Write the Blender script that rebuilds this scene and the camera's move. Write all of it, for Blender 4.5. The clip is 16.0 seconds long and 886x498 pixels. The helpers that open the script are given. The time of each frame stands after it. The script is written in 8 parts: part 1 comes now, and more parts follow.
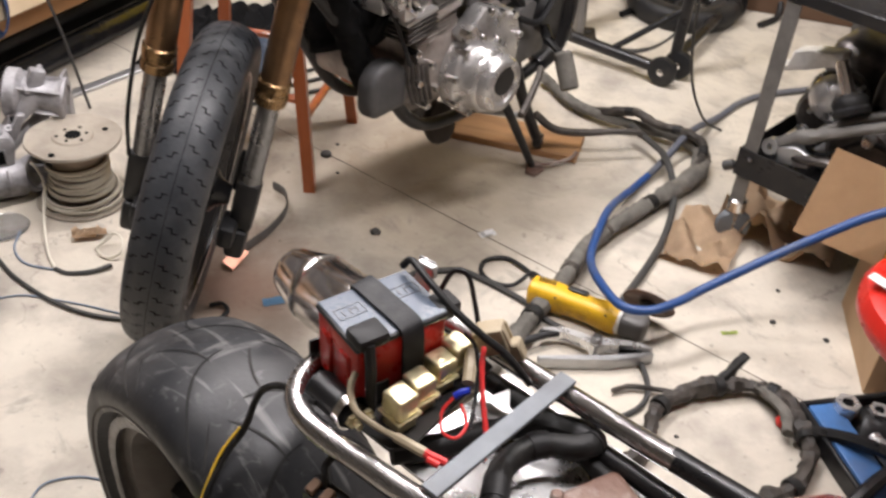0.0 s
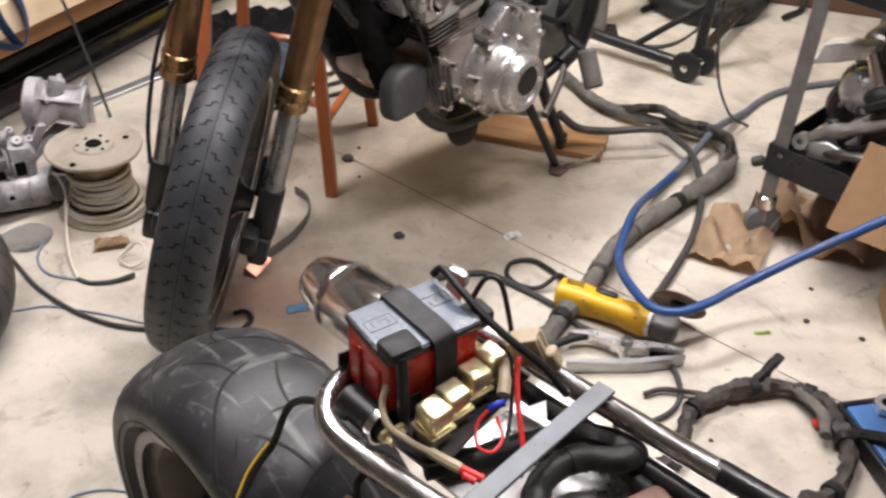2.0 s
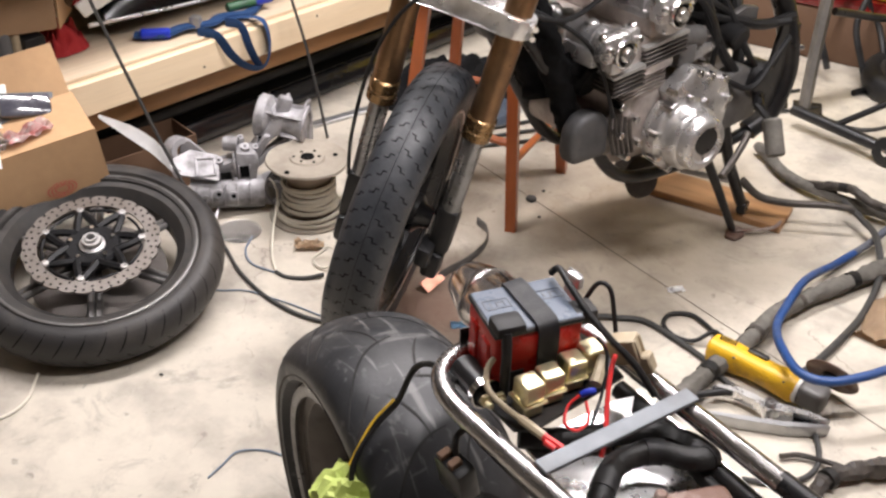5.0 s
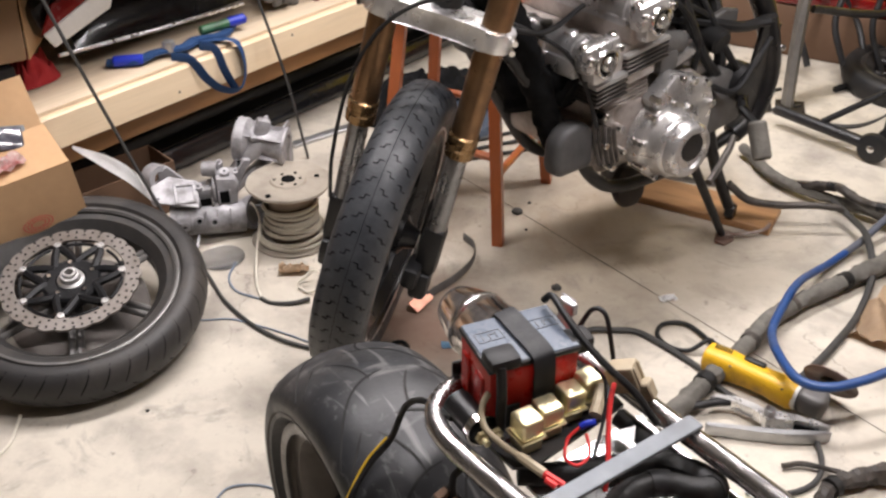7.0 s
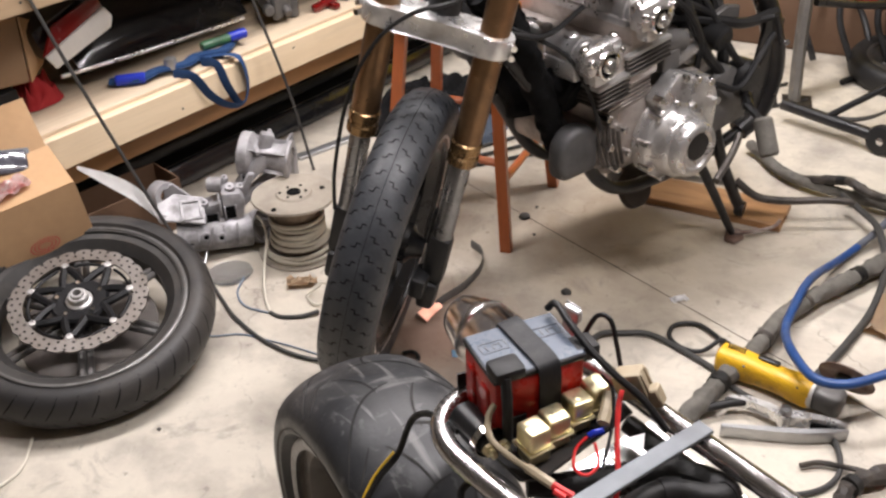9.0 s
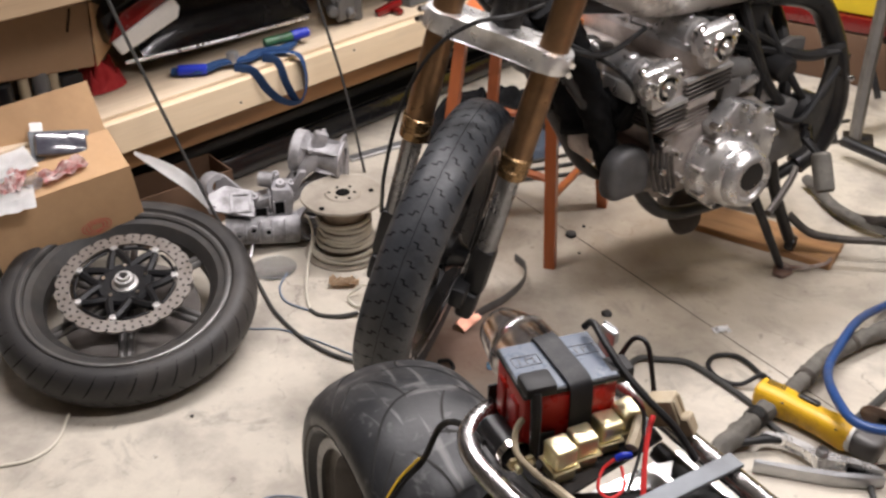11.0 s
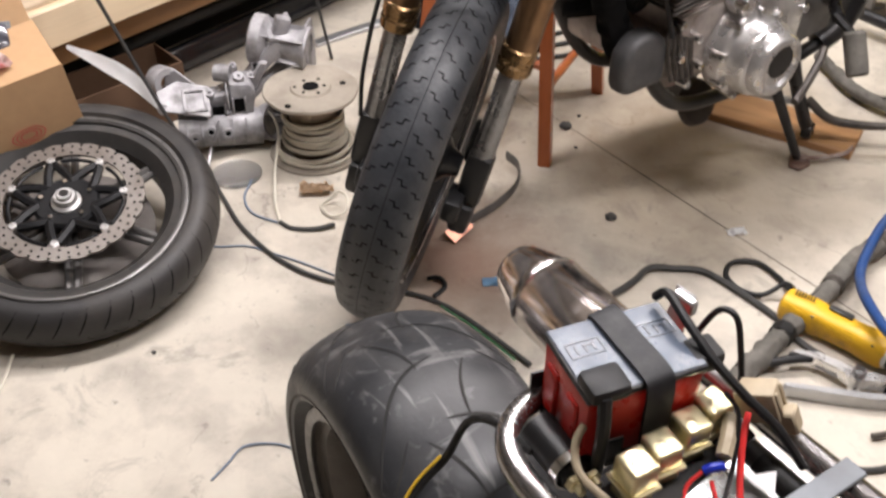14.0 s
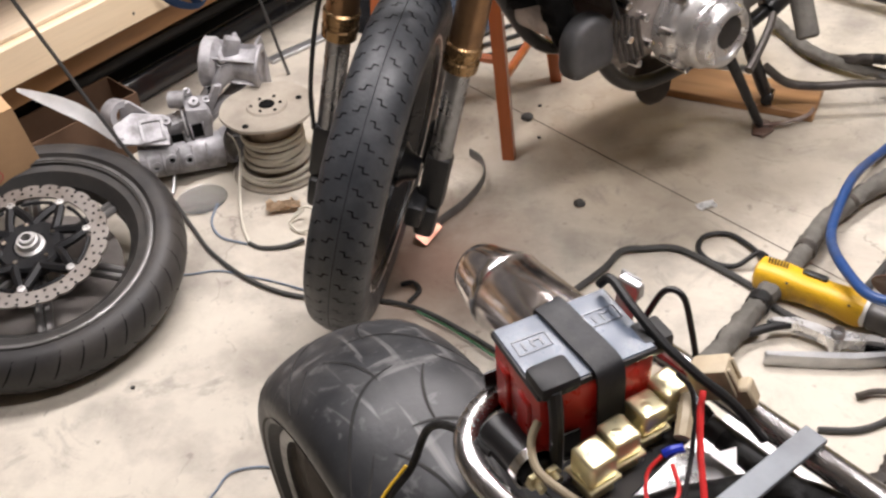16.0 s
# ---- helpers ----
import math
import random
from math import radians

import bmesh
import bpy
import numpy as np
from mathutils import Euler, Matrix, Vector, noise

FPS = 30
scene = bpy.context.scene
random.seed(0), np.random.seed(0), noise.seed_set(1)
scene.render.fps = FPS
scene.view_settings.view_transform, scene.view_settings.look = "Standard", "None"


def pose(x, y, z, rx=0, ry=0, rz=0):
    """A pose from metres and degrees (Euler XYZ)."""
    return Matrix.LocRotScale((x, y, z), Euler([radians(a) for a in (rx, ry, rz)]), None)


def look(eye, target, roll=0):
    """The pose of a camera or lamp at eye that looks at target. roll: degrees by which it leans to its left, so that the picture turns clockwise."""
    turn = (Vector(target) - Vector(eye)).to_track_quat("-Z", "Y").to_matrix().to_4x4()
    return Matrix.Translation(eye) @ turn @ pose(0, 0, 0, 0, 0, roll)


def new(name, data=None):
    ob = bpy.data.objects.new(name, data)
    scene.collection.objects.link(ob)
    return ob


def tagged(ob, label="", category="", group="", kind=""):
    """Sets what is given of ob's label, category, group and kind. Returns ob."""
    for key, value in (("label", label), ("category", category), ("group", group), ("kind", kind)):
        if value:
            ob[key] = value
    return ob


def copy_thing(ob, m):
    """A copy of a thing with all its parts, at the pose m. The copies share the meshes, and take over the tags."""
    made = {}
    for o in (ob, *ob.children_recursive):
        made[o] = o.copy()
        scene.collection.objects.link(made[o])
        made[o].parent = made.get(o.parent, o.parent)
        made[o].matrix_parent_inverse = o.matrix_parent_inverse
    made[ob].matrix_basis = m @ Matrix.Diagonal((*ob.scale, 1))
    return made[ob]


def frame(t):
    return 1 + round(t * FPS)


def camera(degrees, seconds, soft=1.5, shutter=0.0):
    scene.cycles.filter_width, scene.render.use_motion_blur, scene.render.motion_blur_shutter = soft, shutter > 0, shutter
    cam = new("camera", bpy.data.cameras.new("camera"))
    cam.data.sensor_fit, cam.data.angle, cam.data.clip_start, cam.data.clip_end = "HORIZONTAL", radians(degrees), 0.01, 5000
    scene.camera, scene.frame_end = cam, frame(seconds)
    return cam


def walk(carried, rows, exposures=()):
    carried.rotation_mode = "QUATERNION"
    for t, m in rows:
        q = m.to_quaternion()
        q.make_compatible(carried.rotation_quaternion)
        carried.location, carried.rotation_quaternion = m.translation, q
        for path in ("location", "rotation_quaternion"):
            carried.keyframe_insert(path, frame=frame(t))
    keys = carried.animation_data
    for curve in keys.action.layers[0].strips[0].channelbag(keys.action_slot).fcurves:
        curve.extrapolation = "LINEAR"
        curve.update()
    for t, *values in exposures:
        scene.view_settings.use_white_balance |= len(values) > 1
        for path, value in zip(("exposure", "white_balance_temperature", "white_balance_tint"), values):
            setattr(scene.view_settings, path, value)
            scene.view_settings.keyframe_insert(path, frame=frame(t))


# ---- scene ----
EXPOSURES = [(0, 0.20, 6500, 10), (2, 0.20, 6500, 10), (3.2, 0.35, 6500, 10), (4.2, 0.39, 6500, 10), (6.5, 0.22, 6500, 10), (8.5, 0.22, 6500, 10), (11, 0.07, 6500, 10), (12.2, -0.03, 6500, 10), (13.5, 0.21, 6500, 10), (16, 0.26, 6500, 10)]
cam = camera(49.7, 16.0, soft=2.5, shutter=0.5)
PATH = [
    (0, (0.029, 0.27, 1.42), (0.025, 1.87, 0.221), 4.4),
    (0.5, (0.041, 0.297, 1.416), (0.105, 1.862, 0.172), 3.5),
    (1, (0.036, 0.3, 1.411), (0.154, 1.879, 0.189), 3.0),
    (1.5, (0.025, 0.3, 1.415), (0.035, 1.904, 0.22), 2.0),
    (2, (0.017, 0.299, 1.407), (-0.029, 1.897, 0.206), 2.5),
    (2.5, (0.035, 0.243, 1.421), (-0.159, 1.806, 0.188), 3.5),
    (3, (0.074, 0.178, 1.432), (-0.222, 1.774, 0.265), 4.4),
    (3.5, (0.103, 0.137, 1.426), (-0.282, 1.717, 0.262), 4.5),
    (4, (0.131, 0.121, 1.438), (-0.328, 1.723, 0.332), 4.1),
    (6.5, (0.114, 0.196, 1.436), (-0.33, 1.796, 0.321), -0.3),
    (7, (0.112, 0.194, 1.437), (-0.339, 1.807, 0.344), -0.2),
    (7.5, (0.117, 0.204, 1.437), (-0.327, 1.803, 0.32), -0.5),
    (8, (0.111, 0.206, 1.433), (-0.35, 1.802, 0.318), -1.2),
    (8.5, (0.118, 0.21, 1.435), (-0.353, 1.816, 0.341), -2.5),
    (11, (0.127, 0.211, 1.432), (-0.446, 1.806, 0.371), 0.1),
    (11.5, (0.131, 0.183, 1.437), (-0.556, 1.804, 0.49), 1.3),
    (12, (0.135, 0.181, 1.433), (-0.568, 1.792, 0.48), 1.3),
    (12.5, (0.115, 0.196, 1.426), (-0.636, 1.761, 0.432), 1.1),
    (13, (0.049, 0.337, 1.401), (-0.64, 1.896, 0.355), 0.9),
    (13.5, (-0.014, 0.436, 1.364), (-0.57, 1.983, 0.224), 0.0),
    (14, (-0.013, 0.437, 1.352), (-0.459, 1.907, 0.072), 0.2),
    (14.5, (-0.003, 0.439, 1.352), (-0.442, 1.889, 0.048), -1.9),
    (15, (0.012, 0.446, 1.353), (-0.434, 1.92, 0.077), -3.7),
    (15.5, (0.024, 0.457, 1.35), (-0.411, 1.933, 0.072), -4.9),
    (16, (0.029, 0.459, 1.348), (-0.402, 1.934, 0.068), -5.4),
]
walk(cam, [(t, look(eye, target, roll)) for t, eye, target, roll in PATH], EXPOSURES)

# ceiling lamps: x, y, turn, power
LAMPS = ((-0.1, 2.85, 30, 58), (-1.05, 2.0, 30, 38), (0.55, 1.45, 30, 44), (-1.1, 4.2, 30, 9), (1.9, 2.2, 30, 14))
LAMP_COLOUR = (1.0, 0.945, 0.965)

# ---- world and light ----
world = bpy.data.worlds.new("world")
scene.world = world
world.use_nodes = True
world.node_tree.nodes["Background"].inputs[0].default_value = (0.9, 0.95, 1.0, 1)
world.node_tree.nodes["Background"].inputs[1].default_value = 0.02


# ---- materials ----
def material(name, col, rough=0.5, metal=0.0, col2=None, scale=8.0, mix=0.5, bump=0.0, bscale=60.0, dirt=None, dscale=3.0,
             damount=0.4, coat=0.0, spec=0.5, random_tint=0.0, trans=0.0, stretch=None, scuff=None):
    """A surface with variation at two scales, in metres: grain (col to col2) and stains (dirt)."""
    m = bpy.data.materials.new(name)
    m.use_nodes = True
    nt = m.node_tree
    b = nt.nodes["Principled BSDF"]
    b.inputs["Roughness"].default_value, b.inputs["Metallic"].default_value = rough, metal
    b.inputs["Specular IOR Level"].default_value = spec
    b.inputs["Coat Weight"].default_value = coat
    b.inputs["Coat Roughness"].default_value = 0.08
    b.inputs["Transmission Weight"].default_value = trans
    tc = nt.nodes.new("ShaderNodeTexCoord")
    mp = nt.nodes.new("ShaderNodeMapping")
    nt.links.new(tc.outputs["Object"], mp.inputs[0])
    if stretch:
        mp.inputs["Scale"].default_value = stretch
    src = mp.outputs[0]

    def noise_ramp(sc, detail, lo, hi):
        n = nt.nodes.new("ShaderNodeTexNoise")
        n.inputs["Scale"].default_value, n.inputs["Detail"].default_value = sc, detail
        n.inputs["Roughness"].default_value = 0.62
        nt.links.new(src, n.inputs["Vector"])
        r = nt.nodes.new("ShaderNodeMapRange")
        r.inputs[1].default_value, r.inputs[2].default_value = lo, hi
        nt.links.new(n.outputs["Fac"], r.inputs[0])
        return r.outputs[0]

    def mixed(a, c, fac, amount):
        x = nt.nodes.new("ShaderNodeMix")
        x.data_type = "RGBA"
        k = nt.nodes.new("ShaderNodeMath")
        k.operation = "MULTIPLY"
        k.inputs[1].default_value = amount
        nt.links.new(fac, k.inputs[0])
        nt.links.new(k.outputs[0], x.inputs[0])
        for s, i in ((a, 6), (c, 7)):
            if isinstance(s, tuple):
                x.inputs[i].default_value = (*s, 1)
            else:
                nt.links.new(s, x.inputs[i])
        return x.outputs[2]

    colour = mixed(col, col2 or tuple(v * 0.8 for v in col), noise_ramp(scale, 5, 0.35, 0.65), mix)
    fine = noise_ramp(scale * 9, 4, 0.3, 0.7)
    colour = mixed(colour, tuple(v * 0.7 for v in col), fine, 0.25)
    if dirt:
        colour = mixed(colour, dirt, noise_ramp(dscale, 7, 0.48, 0.68), damount)
    if scuff:
        k = nt.nodes.new("ShaderNodeMath")
        k.operation = "MULTIPLY"
        nt.links.new(noise_ramp(7, 6, 0.5, 0.66), k.inputs[0])
        nt.links.new(noise_ramp(70, 5, 0.45, 0.7), k.inputs[1])
        colour = mixed(colour, scuff, k.outputs[0], 0.6)
    if random_tint:
        oi = nt.nodes.new("ShaderNodeObjectInfo")
        colour = mixed(colour, tuple(v * 0.6 for v in col), oi.outputs["Random"], random_tint)
    nt.links.new(colour, b.inputs["Base Color"])
    r = nt.nodes.new("ShaderNodeMapRange")
    r.inputs[3].default_value, r.inputs[4].default_value = max(0.02, rough - 0.1), min(1, rough + 0.12)
    nt.links.new(noise_ramp(scale * 2, 6, 0.3, 0.7), r.inputs[0])
    nt.links.new(r.outputs[0], b.inputs["Roughness"])
    if bump:
        n = nt.nodes.new("ShaderNodeTexNoise")
        n.inputs["Scale"].default_value, n.inputs["Detail"].default_value = bscale, 6
        nt.links.new(src, n.inputs["Vector"])
        bp = nt.nodes.new("ShaderNodeBump")
        bp.inputs["Strength"].default_value, bp.inputs["Distance"].default_value = bump, 0.004
        nt.links.new(n.outputs["Fac"], bp.inputs["Height"])
        nt.links.new(bp.outputs[0], b.inputs["Normal"])
    return m


concrete = material("concrete", (0.58, 0.53, 0.442), 0.55, col2=(0.435, 0.395, 0.328), scale=2.2, mix=0.6, bump=0.12, bscale=45,
                    dirt=(0.20, 0.18, 0.16), dscale=4.5, damount=0.6)


def weathered_shaded(m):
    """Large brown-grey stains, dark specks, hairline cracks and two patches of painted shade over a surface."""
    nt = m.node_tree
    b = nt.nodes["Principled BSDF"]
    src = nt.nodes["Mapping"].outputs[0]
    old = b.inputs["Base Color"].links[0].from_socket

    def node(kind, **inputs):
        n = nt.nodes.new(kind)
        for k, v in inputs.items():
            n.inputs[k].default_value = v
        return n

    def over(colour, fac, amount):
        x = node("ShaderNodeMix")
        x.data_type = "RGBA"
        k = node("ShaderNodeMath")
        k.operation = "MULTIPLY"
        k.inputs[1].default_value = amount
        nt.links.new(fac, k.inputs[0])
        nt.links.new(k.outputs[0], x.inputs[0])
        nt.links.new(old, x.inputs[6])
        x.inputs[7].default_value = (*colour, 1)
        return x.outputs[2]

    def ranged(out, lo, hi):
        r = node("ShaderNodeMapRange")
        r.inputs[1].default_value, r.inputs[2].default_value = lo, hi
        nt.links.new(out, r.inputs[0])
        return r.outputs[0]

    stain = node("ShaderNodeTexNoise", Scale=1.3, Detail=8, Roughness=0.7, Distortion=0.6)
    nt.links.new(src, stain.inputs["Vector"])
    old = over((0.24, 0.20, 0.165), ranged(stain.outputs["Fac"], 0.50, 0.72), 0.62)
    speck = node("ShaderNodeTexNoise", Scale=38, Detail=3, Roughness=0.5)
    nt.links.new(src, speck.inputs["Vector"])
    old = over((0.13, 0.115, 0.10), ranged(speck.outputs["Fac"], 0.66, 0.76), 0.6)
    grime = node("ShaderNodeTexNoise", Scale=9, Detail=8, Roughness=0.75, Distortion=0.4)
    nt.links.new(src, grime.inputs["Vector"])
    old = over((0.33, 0.285, 0.235), ranged(grime.outputs["Fac"], 0.5, 0.75), 0.5)
    warp = node("ShaderNodeTexNoise", Scale=3.0, Detail=6, Roughness=0.6)
    nt.links.new(src, warp.inputs["Vector"])
    add = node("ShaderNodeVectorMath")
    add.operation = "MULTIPLY_ADD"
    add.inputs[1].default_value = (0.5, 0.5, 0.0)
    nt.links.new(warp.outputs["Color"], add.inputs[0])
    nt.links.new(src, add.inputs[2])
    crack = node("ShaderNodeTexVoronoi", Scale=1.1)
    crack.feature = "DISTANCE_TO_EDGE"
    nt.links.new(add.outputs[0], crack.inputs["Vector"])
    gate = node("ShaderNodeMath")
    gate.operation = "MULTIPLY"
    nt.links.new(ranged(crack.outputs["Distance"], 0.0045, 0.0), gate.inputs[0])
    nt.links.new(ranged(stain.outputs["Fac"], 0.48, 0.55), gate.inputs[1])
    old = over((0.12, 0.10, 0.085), gate.outputs[0], 0.55)
    # brown oil stain with shade painted in under the engine, and a red-brown shadow painted beside the old front tyre,
    # with a ragged edge
    away = node("ShaderNodeVectorMath")
    away.operation = "DISTANCE"
    away.inputs[1].default_value = (-0.34, 2.06, 0.0)
    rag = node("ShaderNodeVectorMath")
    rag.operation = "MULTIPLY_ADD"
    rag.inputs[1].default_value = (0.2, 0.2, 0.0)
    nt.links.new(grime.outputs["Color"], rag.inputs[0])
    nt.links.new(src, rag.inputs[2])
    nt.links.new(rag.outputs[0], away.inputs[0])
    oil_and_shade = node("ShaderNodeVectorMath")
    oil_and_shade.operation = "DISTANCE"
    oil_and_shade.inputs[1].default_value = (0.26, 2.93, 0.0)
    wide = node("ShaderNodeVectorMath")
    wide.operation = "MULTIPLY_ADD"
    wide.inputs[1].default_value = (0.7, 0.7, 0.0)
    nt.links.new(stain.outputs["Color"], wide.inputs[0])
    nt.links.new(src, wide.inputs[2])
    nt.links.new(wide.outputs[0], oil_and_shade.inputs[0])
    # oil brown, also darkened for the shade below the engine
    old = over((0.24, 0.165, 0.095), ranged(oil_and_shade.outputs["Value"], 0.62, 0.08), 0.62)
    smear = node("ShaderNodeTexNoise", Scale=5.5, Detail=10, Roughness=0.72, Distortion=1.6)
    nt.links.new(src, smear.inputs["Vector"])
    old = over((0.17, 0.15, 0.13), ranged(smear.outputs["Fac"], 0.555, 0.70), 0.58)
    # shadow beside the front tyre, put into the floor colour
    old = over((0.19, 0.095, 0.06), ranged(away.outputs["Value"], 0.30, 0.06), 0.78)
    nt.links.new(old, b.inputs["Base Color"])


weathered_shaded(concrete)
plaster = material("plaster", (0.40, 0.375, 0.33), 0.85, scale=1.5, bump=0.1, bscale=30)
ceiling_paint = material("ceiling_paint", (0.5, 0.48, 0.45), 0.9, scale=2)
pine = material("pine", (0.76, 0.61, 0.42), 0.55, col2=(0.66, 0.50, 0.31), scale=5, mix=0.5, bump=0.1, bscale=50, stretch=(0.25, 4, 4),
                dirt=(0.3, 0.21, 0.14), dscale=6, damount=0.35)
plywood = material("plywood", (0.66, 0.54, 0.39), 0.6, col2=(0.52, 0.40, 0.27), scale=6, bump=0.1, stretch=(0.3, 3, 3), dirt=(0.25, 0.19, 0.14),
                   dscale=5, damount=0.5)
stool_wood = material("stool_wood", (0.46, 0.125, 0.035), 0.38, col2=(0.30, 0.07, 0.022), scale=14, stretch=(3, 3, 0.4), coat=0.2)
board_wood = material("board_wood", (0.42, 0.225, 0.10), 0.6, col2=(0.30, 0.15, 0.065), scale=9, stretch=(0.4, 3, 3), bump=0.1, dirt=(0.12, 0.075, 0.045), dscale=7, damount=0.55)
cardboard = material("cardboard", (0.40, 0.26, 0.145), 0.8, col2=(0.34, 0.22, 0.12), scale=5, bump=0.06, bscale=120, dirt=(0.22, 0.14, 0.08), damount=0.3)
cardboard_pale = material("cardboard_pale", (0.53, 0.335, 0.18), 0.8, col2=(0.47, 0.29, 0.15), scale=5, bump=0.05, bscale=120, dirt=(0.32, 0.19, 0.10), dscale=4, damount=0.35)
clamp_alu = material("clamp_alu", (0.80, 0.795, 0.79), 0.30, 0.8, col2=(0.66, 0.655, 0.65), scale=16, bump=0.15, bscale=80, dirt=(0.28, 0.26, 0.24), dscale=14, damount=0.45)
rubber = material("rubber", (0.012, 0.012, 0.013), 0.5, col2=(0.02, 0.0195, 0.019), scale=18, bump=0.08, bscale=200, dirt=(0.05, 0.046, 0.042),
                  dscale=9, damount=0.4, spec=0.3)
rubber_worn = material("rubber_worn", (0.018, 0.019, 0.021), 0.42, col2=(0.032, 0.032, 0.034), scale=7, mix=0.7, bump=0.10, bscale=120, dirt=(0.06, 0.059, 0.058),
                       dscale=5.0, damount=0.4, spec=0.36)


def dusted(m, dust, streak):
    """Pale dust in soft clouds and fine rubbed streaks over a rubber."""
    nt = m.node_tree
    b = nt.nodes["Principled BSDF"]
    tc = nt.nodes.new("ShaderNodeTexCoord")
    base = b.inputs["Base Color"].links[0].from_socket

    def mask(size, turn, sc, lo, hi, amount):
        mp = nt.nodes.new("ShaderNodeMapping")
        mp.inputs["Scale"].default_value, mp.inputs["Rotation"].default_value = size, turn
        n = nt.nodes.new("ShaderNodeTexNoise")
        n.inputs["Scale"].default_value, n.inputs["Detail"].default_value, n.inputs["Distortion"].default_value = sc, 6, 0.6
        r = nt.nodes.new("ShaderNodeMapRange")
        r.inputs[1].default_value, r.inputs[2].default_value, r.inputs[4].default_value = lo, hi, amount
        nt.links.new(tc.outputs["Object"], mp.inputs[0])
        nt.links.new(mp.outputs[0], n.inputs["Vector"])
        nt.links.new(n.outputs["Fac"], r.inputs[0])
        return r.outputs[0]

    for fac, colour in ((mask((1, 1, 1), (0.4, 0.2, 0.9), 9, 0.46, 0.72, 0.6), dust), (mask((1, 1, 7), (0.5, 0.7, 0.3), 9, 0.60, 0.72, 0.8), streak),
                        (mask((6, 1, 1), (0.2, 0.5, 0.8), 8, 0.62, 0.72, 0.7), streak), (mask((1, 1, 1), (0, 0, 0), 60, 0.60, 0.75, 0.5), streak)):
        x = nt.nodes.new("ShaderNodeMix")
        x.data_type = "RGBA"
        x.inputs[7].default_value = (*colour, 1)
        nt.links.new(fac, x.inputs[0])
        nt.links.new(base, x.inputs[6])
        base = x.outputs[2]
    nt.links.new(base, b.inputs["Base Color"])


dusted(rubber_worn, (0.056, 0.0555, 0.055), (0.155, 0.152, 0.149))
rubber_spare = material("rubber_spare", (0.022, 0.021, 0.021), 0.5, col2=(0.036, 0.034, 0.033), scale=10, bump=0.1, bscale=140, dirt=(0.085, 0.075, 0.066), dscale=5, damount=0.45, spec=0.35)
rubber_brown = material("rubber_brown", (0.060, 0.050, 0.043), 0.65, col2=(0.035, 0.030, 0.027), scale=12, dirt=(0.11, 0.09, 0.075), dscale=9, damount=0.5, spec=0.25)
rubber_old = material("rubber_old", (0.026, 0.029, 0.034), 0.46, col2=(0.048, 0.051, 0.057), scale=16, bump=0.15, bscale=130,
                      dirt=(0.105, 0.108, 0.113), dscale=7, damount=0.5, spec=0.48)
strap_rubber = material("strap_rubber", (0.016, 0.017, 0.019), 0.55, col2=(0.028, 0.028, 0.030), scale=30, bump=0.1, bscale=150, dirt=(0.06, 0.058, 0.055), dscale=25, damount=0.4, spec=0.3)
groove = material("groove", (0.005, 0.005, 0.005), 0.9, scale=20, spec=0.1)
black_plastic = material("black_plastic", (0.011, 0.011, 0.012), 0.4, scale=30, bump=0.05, bscale=300, dirt=(0.05, 0.045, 0.04), dscale=12, damount=0.25, spec=0.4)
black_paint = material("black_paint", (0.011, 0.011, 0.012), 0.33, scale=15, dirt=(0.065, 0.055, 0.046), dscale=10, damount=0.35, bump=0.05, bscale=120, spec=0.4)
black_cloth = material("black_cloth", (0.006, 0.006, 0.0065), 0.85, scale=40, bump=0.3, bscale=250, spec=0.15)
chrome = material("chrome", (0.82, 0.81, 0.80), 0.12, 1.0, scale=14, mix=0.3, dirt=(0.3, 0.26, 0.22), dscale=18, damount=0.35)
bare_steel = material("bare_steel", (0.42, 0.405, 0.40), 0.23, 0.95, col2=(0.28, 0.27, 0.265), scale=10, stretch=(1, 6, 6), dirt=(0.07, 0.06, 0.055), dscale=12,
                      damount=0.45)
brushed = material("brushed", (0.95, 0.88, 0.85), 0.17, 1.0, col2=(0.93, 0.84, 0.80), scale=2, mix=0.3, stretch=(0.3, 0.3, 12))
fork_steel = material("fork_steel", (0.30, 0.30, 0.31), 0.28, 0.9, col2=(0.2, 0.2, 0.2), scale=9, dirt=(0.06, 0.055, 0.05), dscale=14, damount=0.5)
disc_steel = material("disc_steel", (0.27, 0.245, 0.225), 0.42, 0.7, col2=(0.20, 0.18, 0.16), scale=14, dirt=(0.15, 0.12, 0.095), dscale=12, damount=0.5)
spool_metal = material("spool_metal", (0.42, 0.375, 0.31), 0.5, 0.35, col2=(0.33, 0.29, 0.24), scale=10, dirt=(0.2, 0.17, 0.14), dscale=12, damount=0.45)
spool_core = material("spool_core", (0.27, 0.21, 0.155), 0.5, 0.4, col2=(0.17, 0.12, 0.085), scale=10, dirt=(0.1, 0.08, 0.065), dscale=14, damount=0.5)
strap_steel = material("strap_steel", (0.17, 0.185, 0.20), 0.55, 0.3, col2=(0.13, 0.14, 0.15), scale=12, dirt=(0.08, 0.072, 0.068), dscale=9, damount=0.4)
casting_alu = material("casting_alu", (0.42, 0.41, 0.42), 0.58, 0.35, col2=(0.29, 0.282, 0.29), scale=18, mix=0.7, bump=0.4, bscale=90, dirt=(0.10, 0.094, 0.09), dscale=17, damount=0.75)
post_grey = material("post_grey", (0.20, 0.19, 0.175), 0.5, 0.3, col2=(0.11, 0.105, 0.10), scale=9, dirt=(0.06, 0.055, 0.05), dscale=7, damount=0.6, bump=0.1)
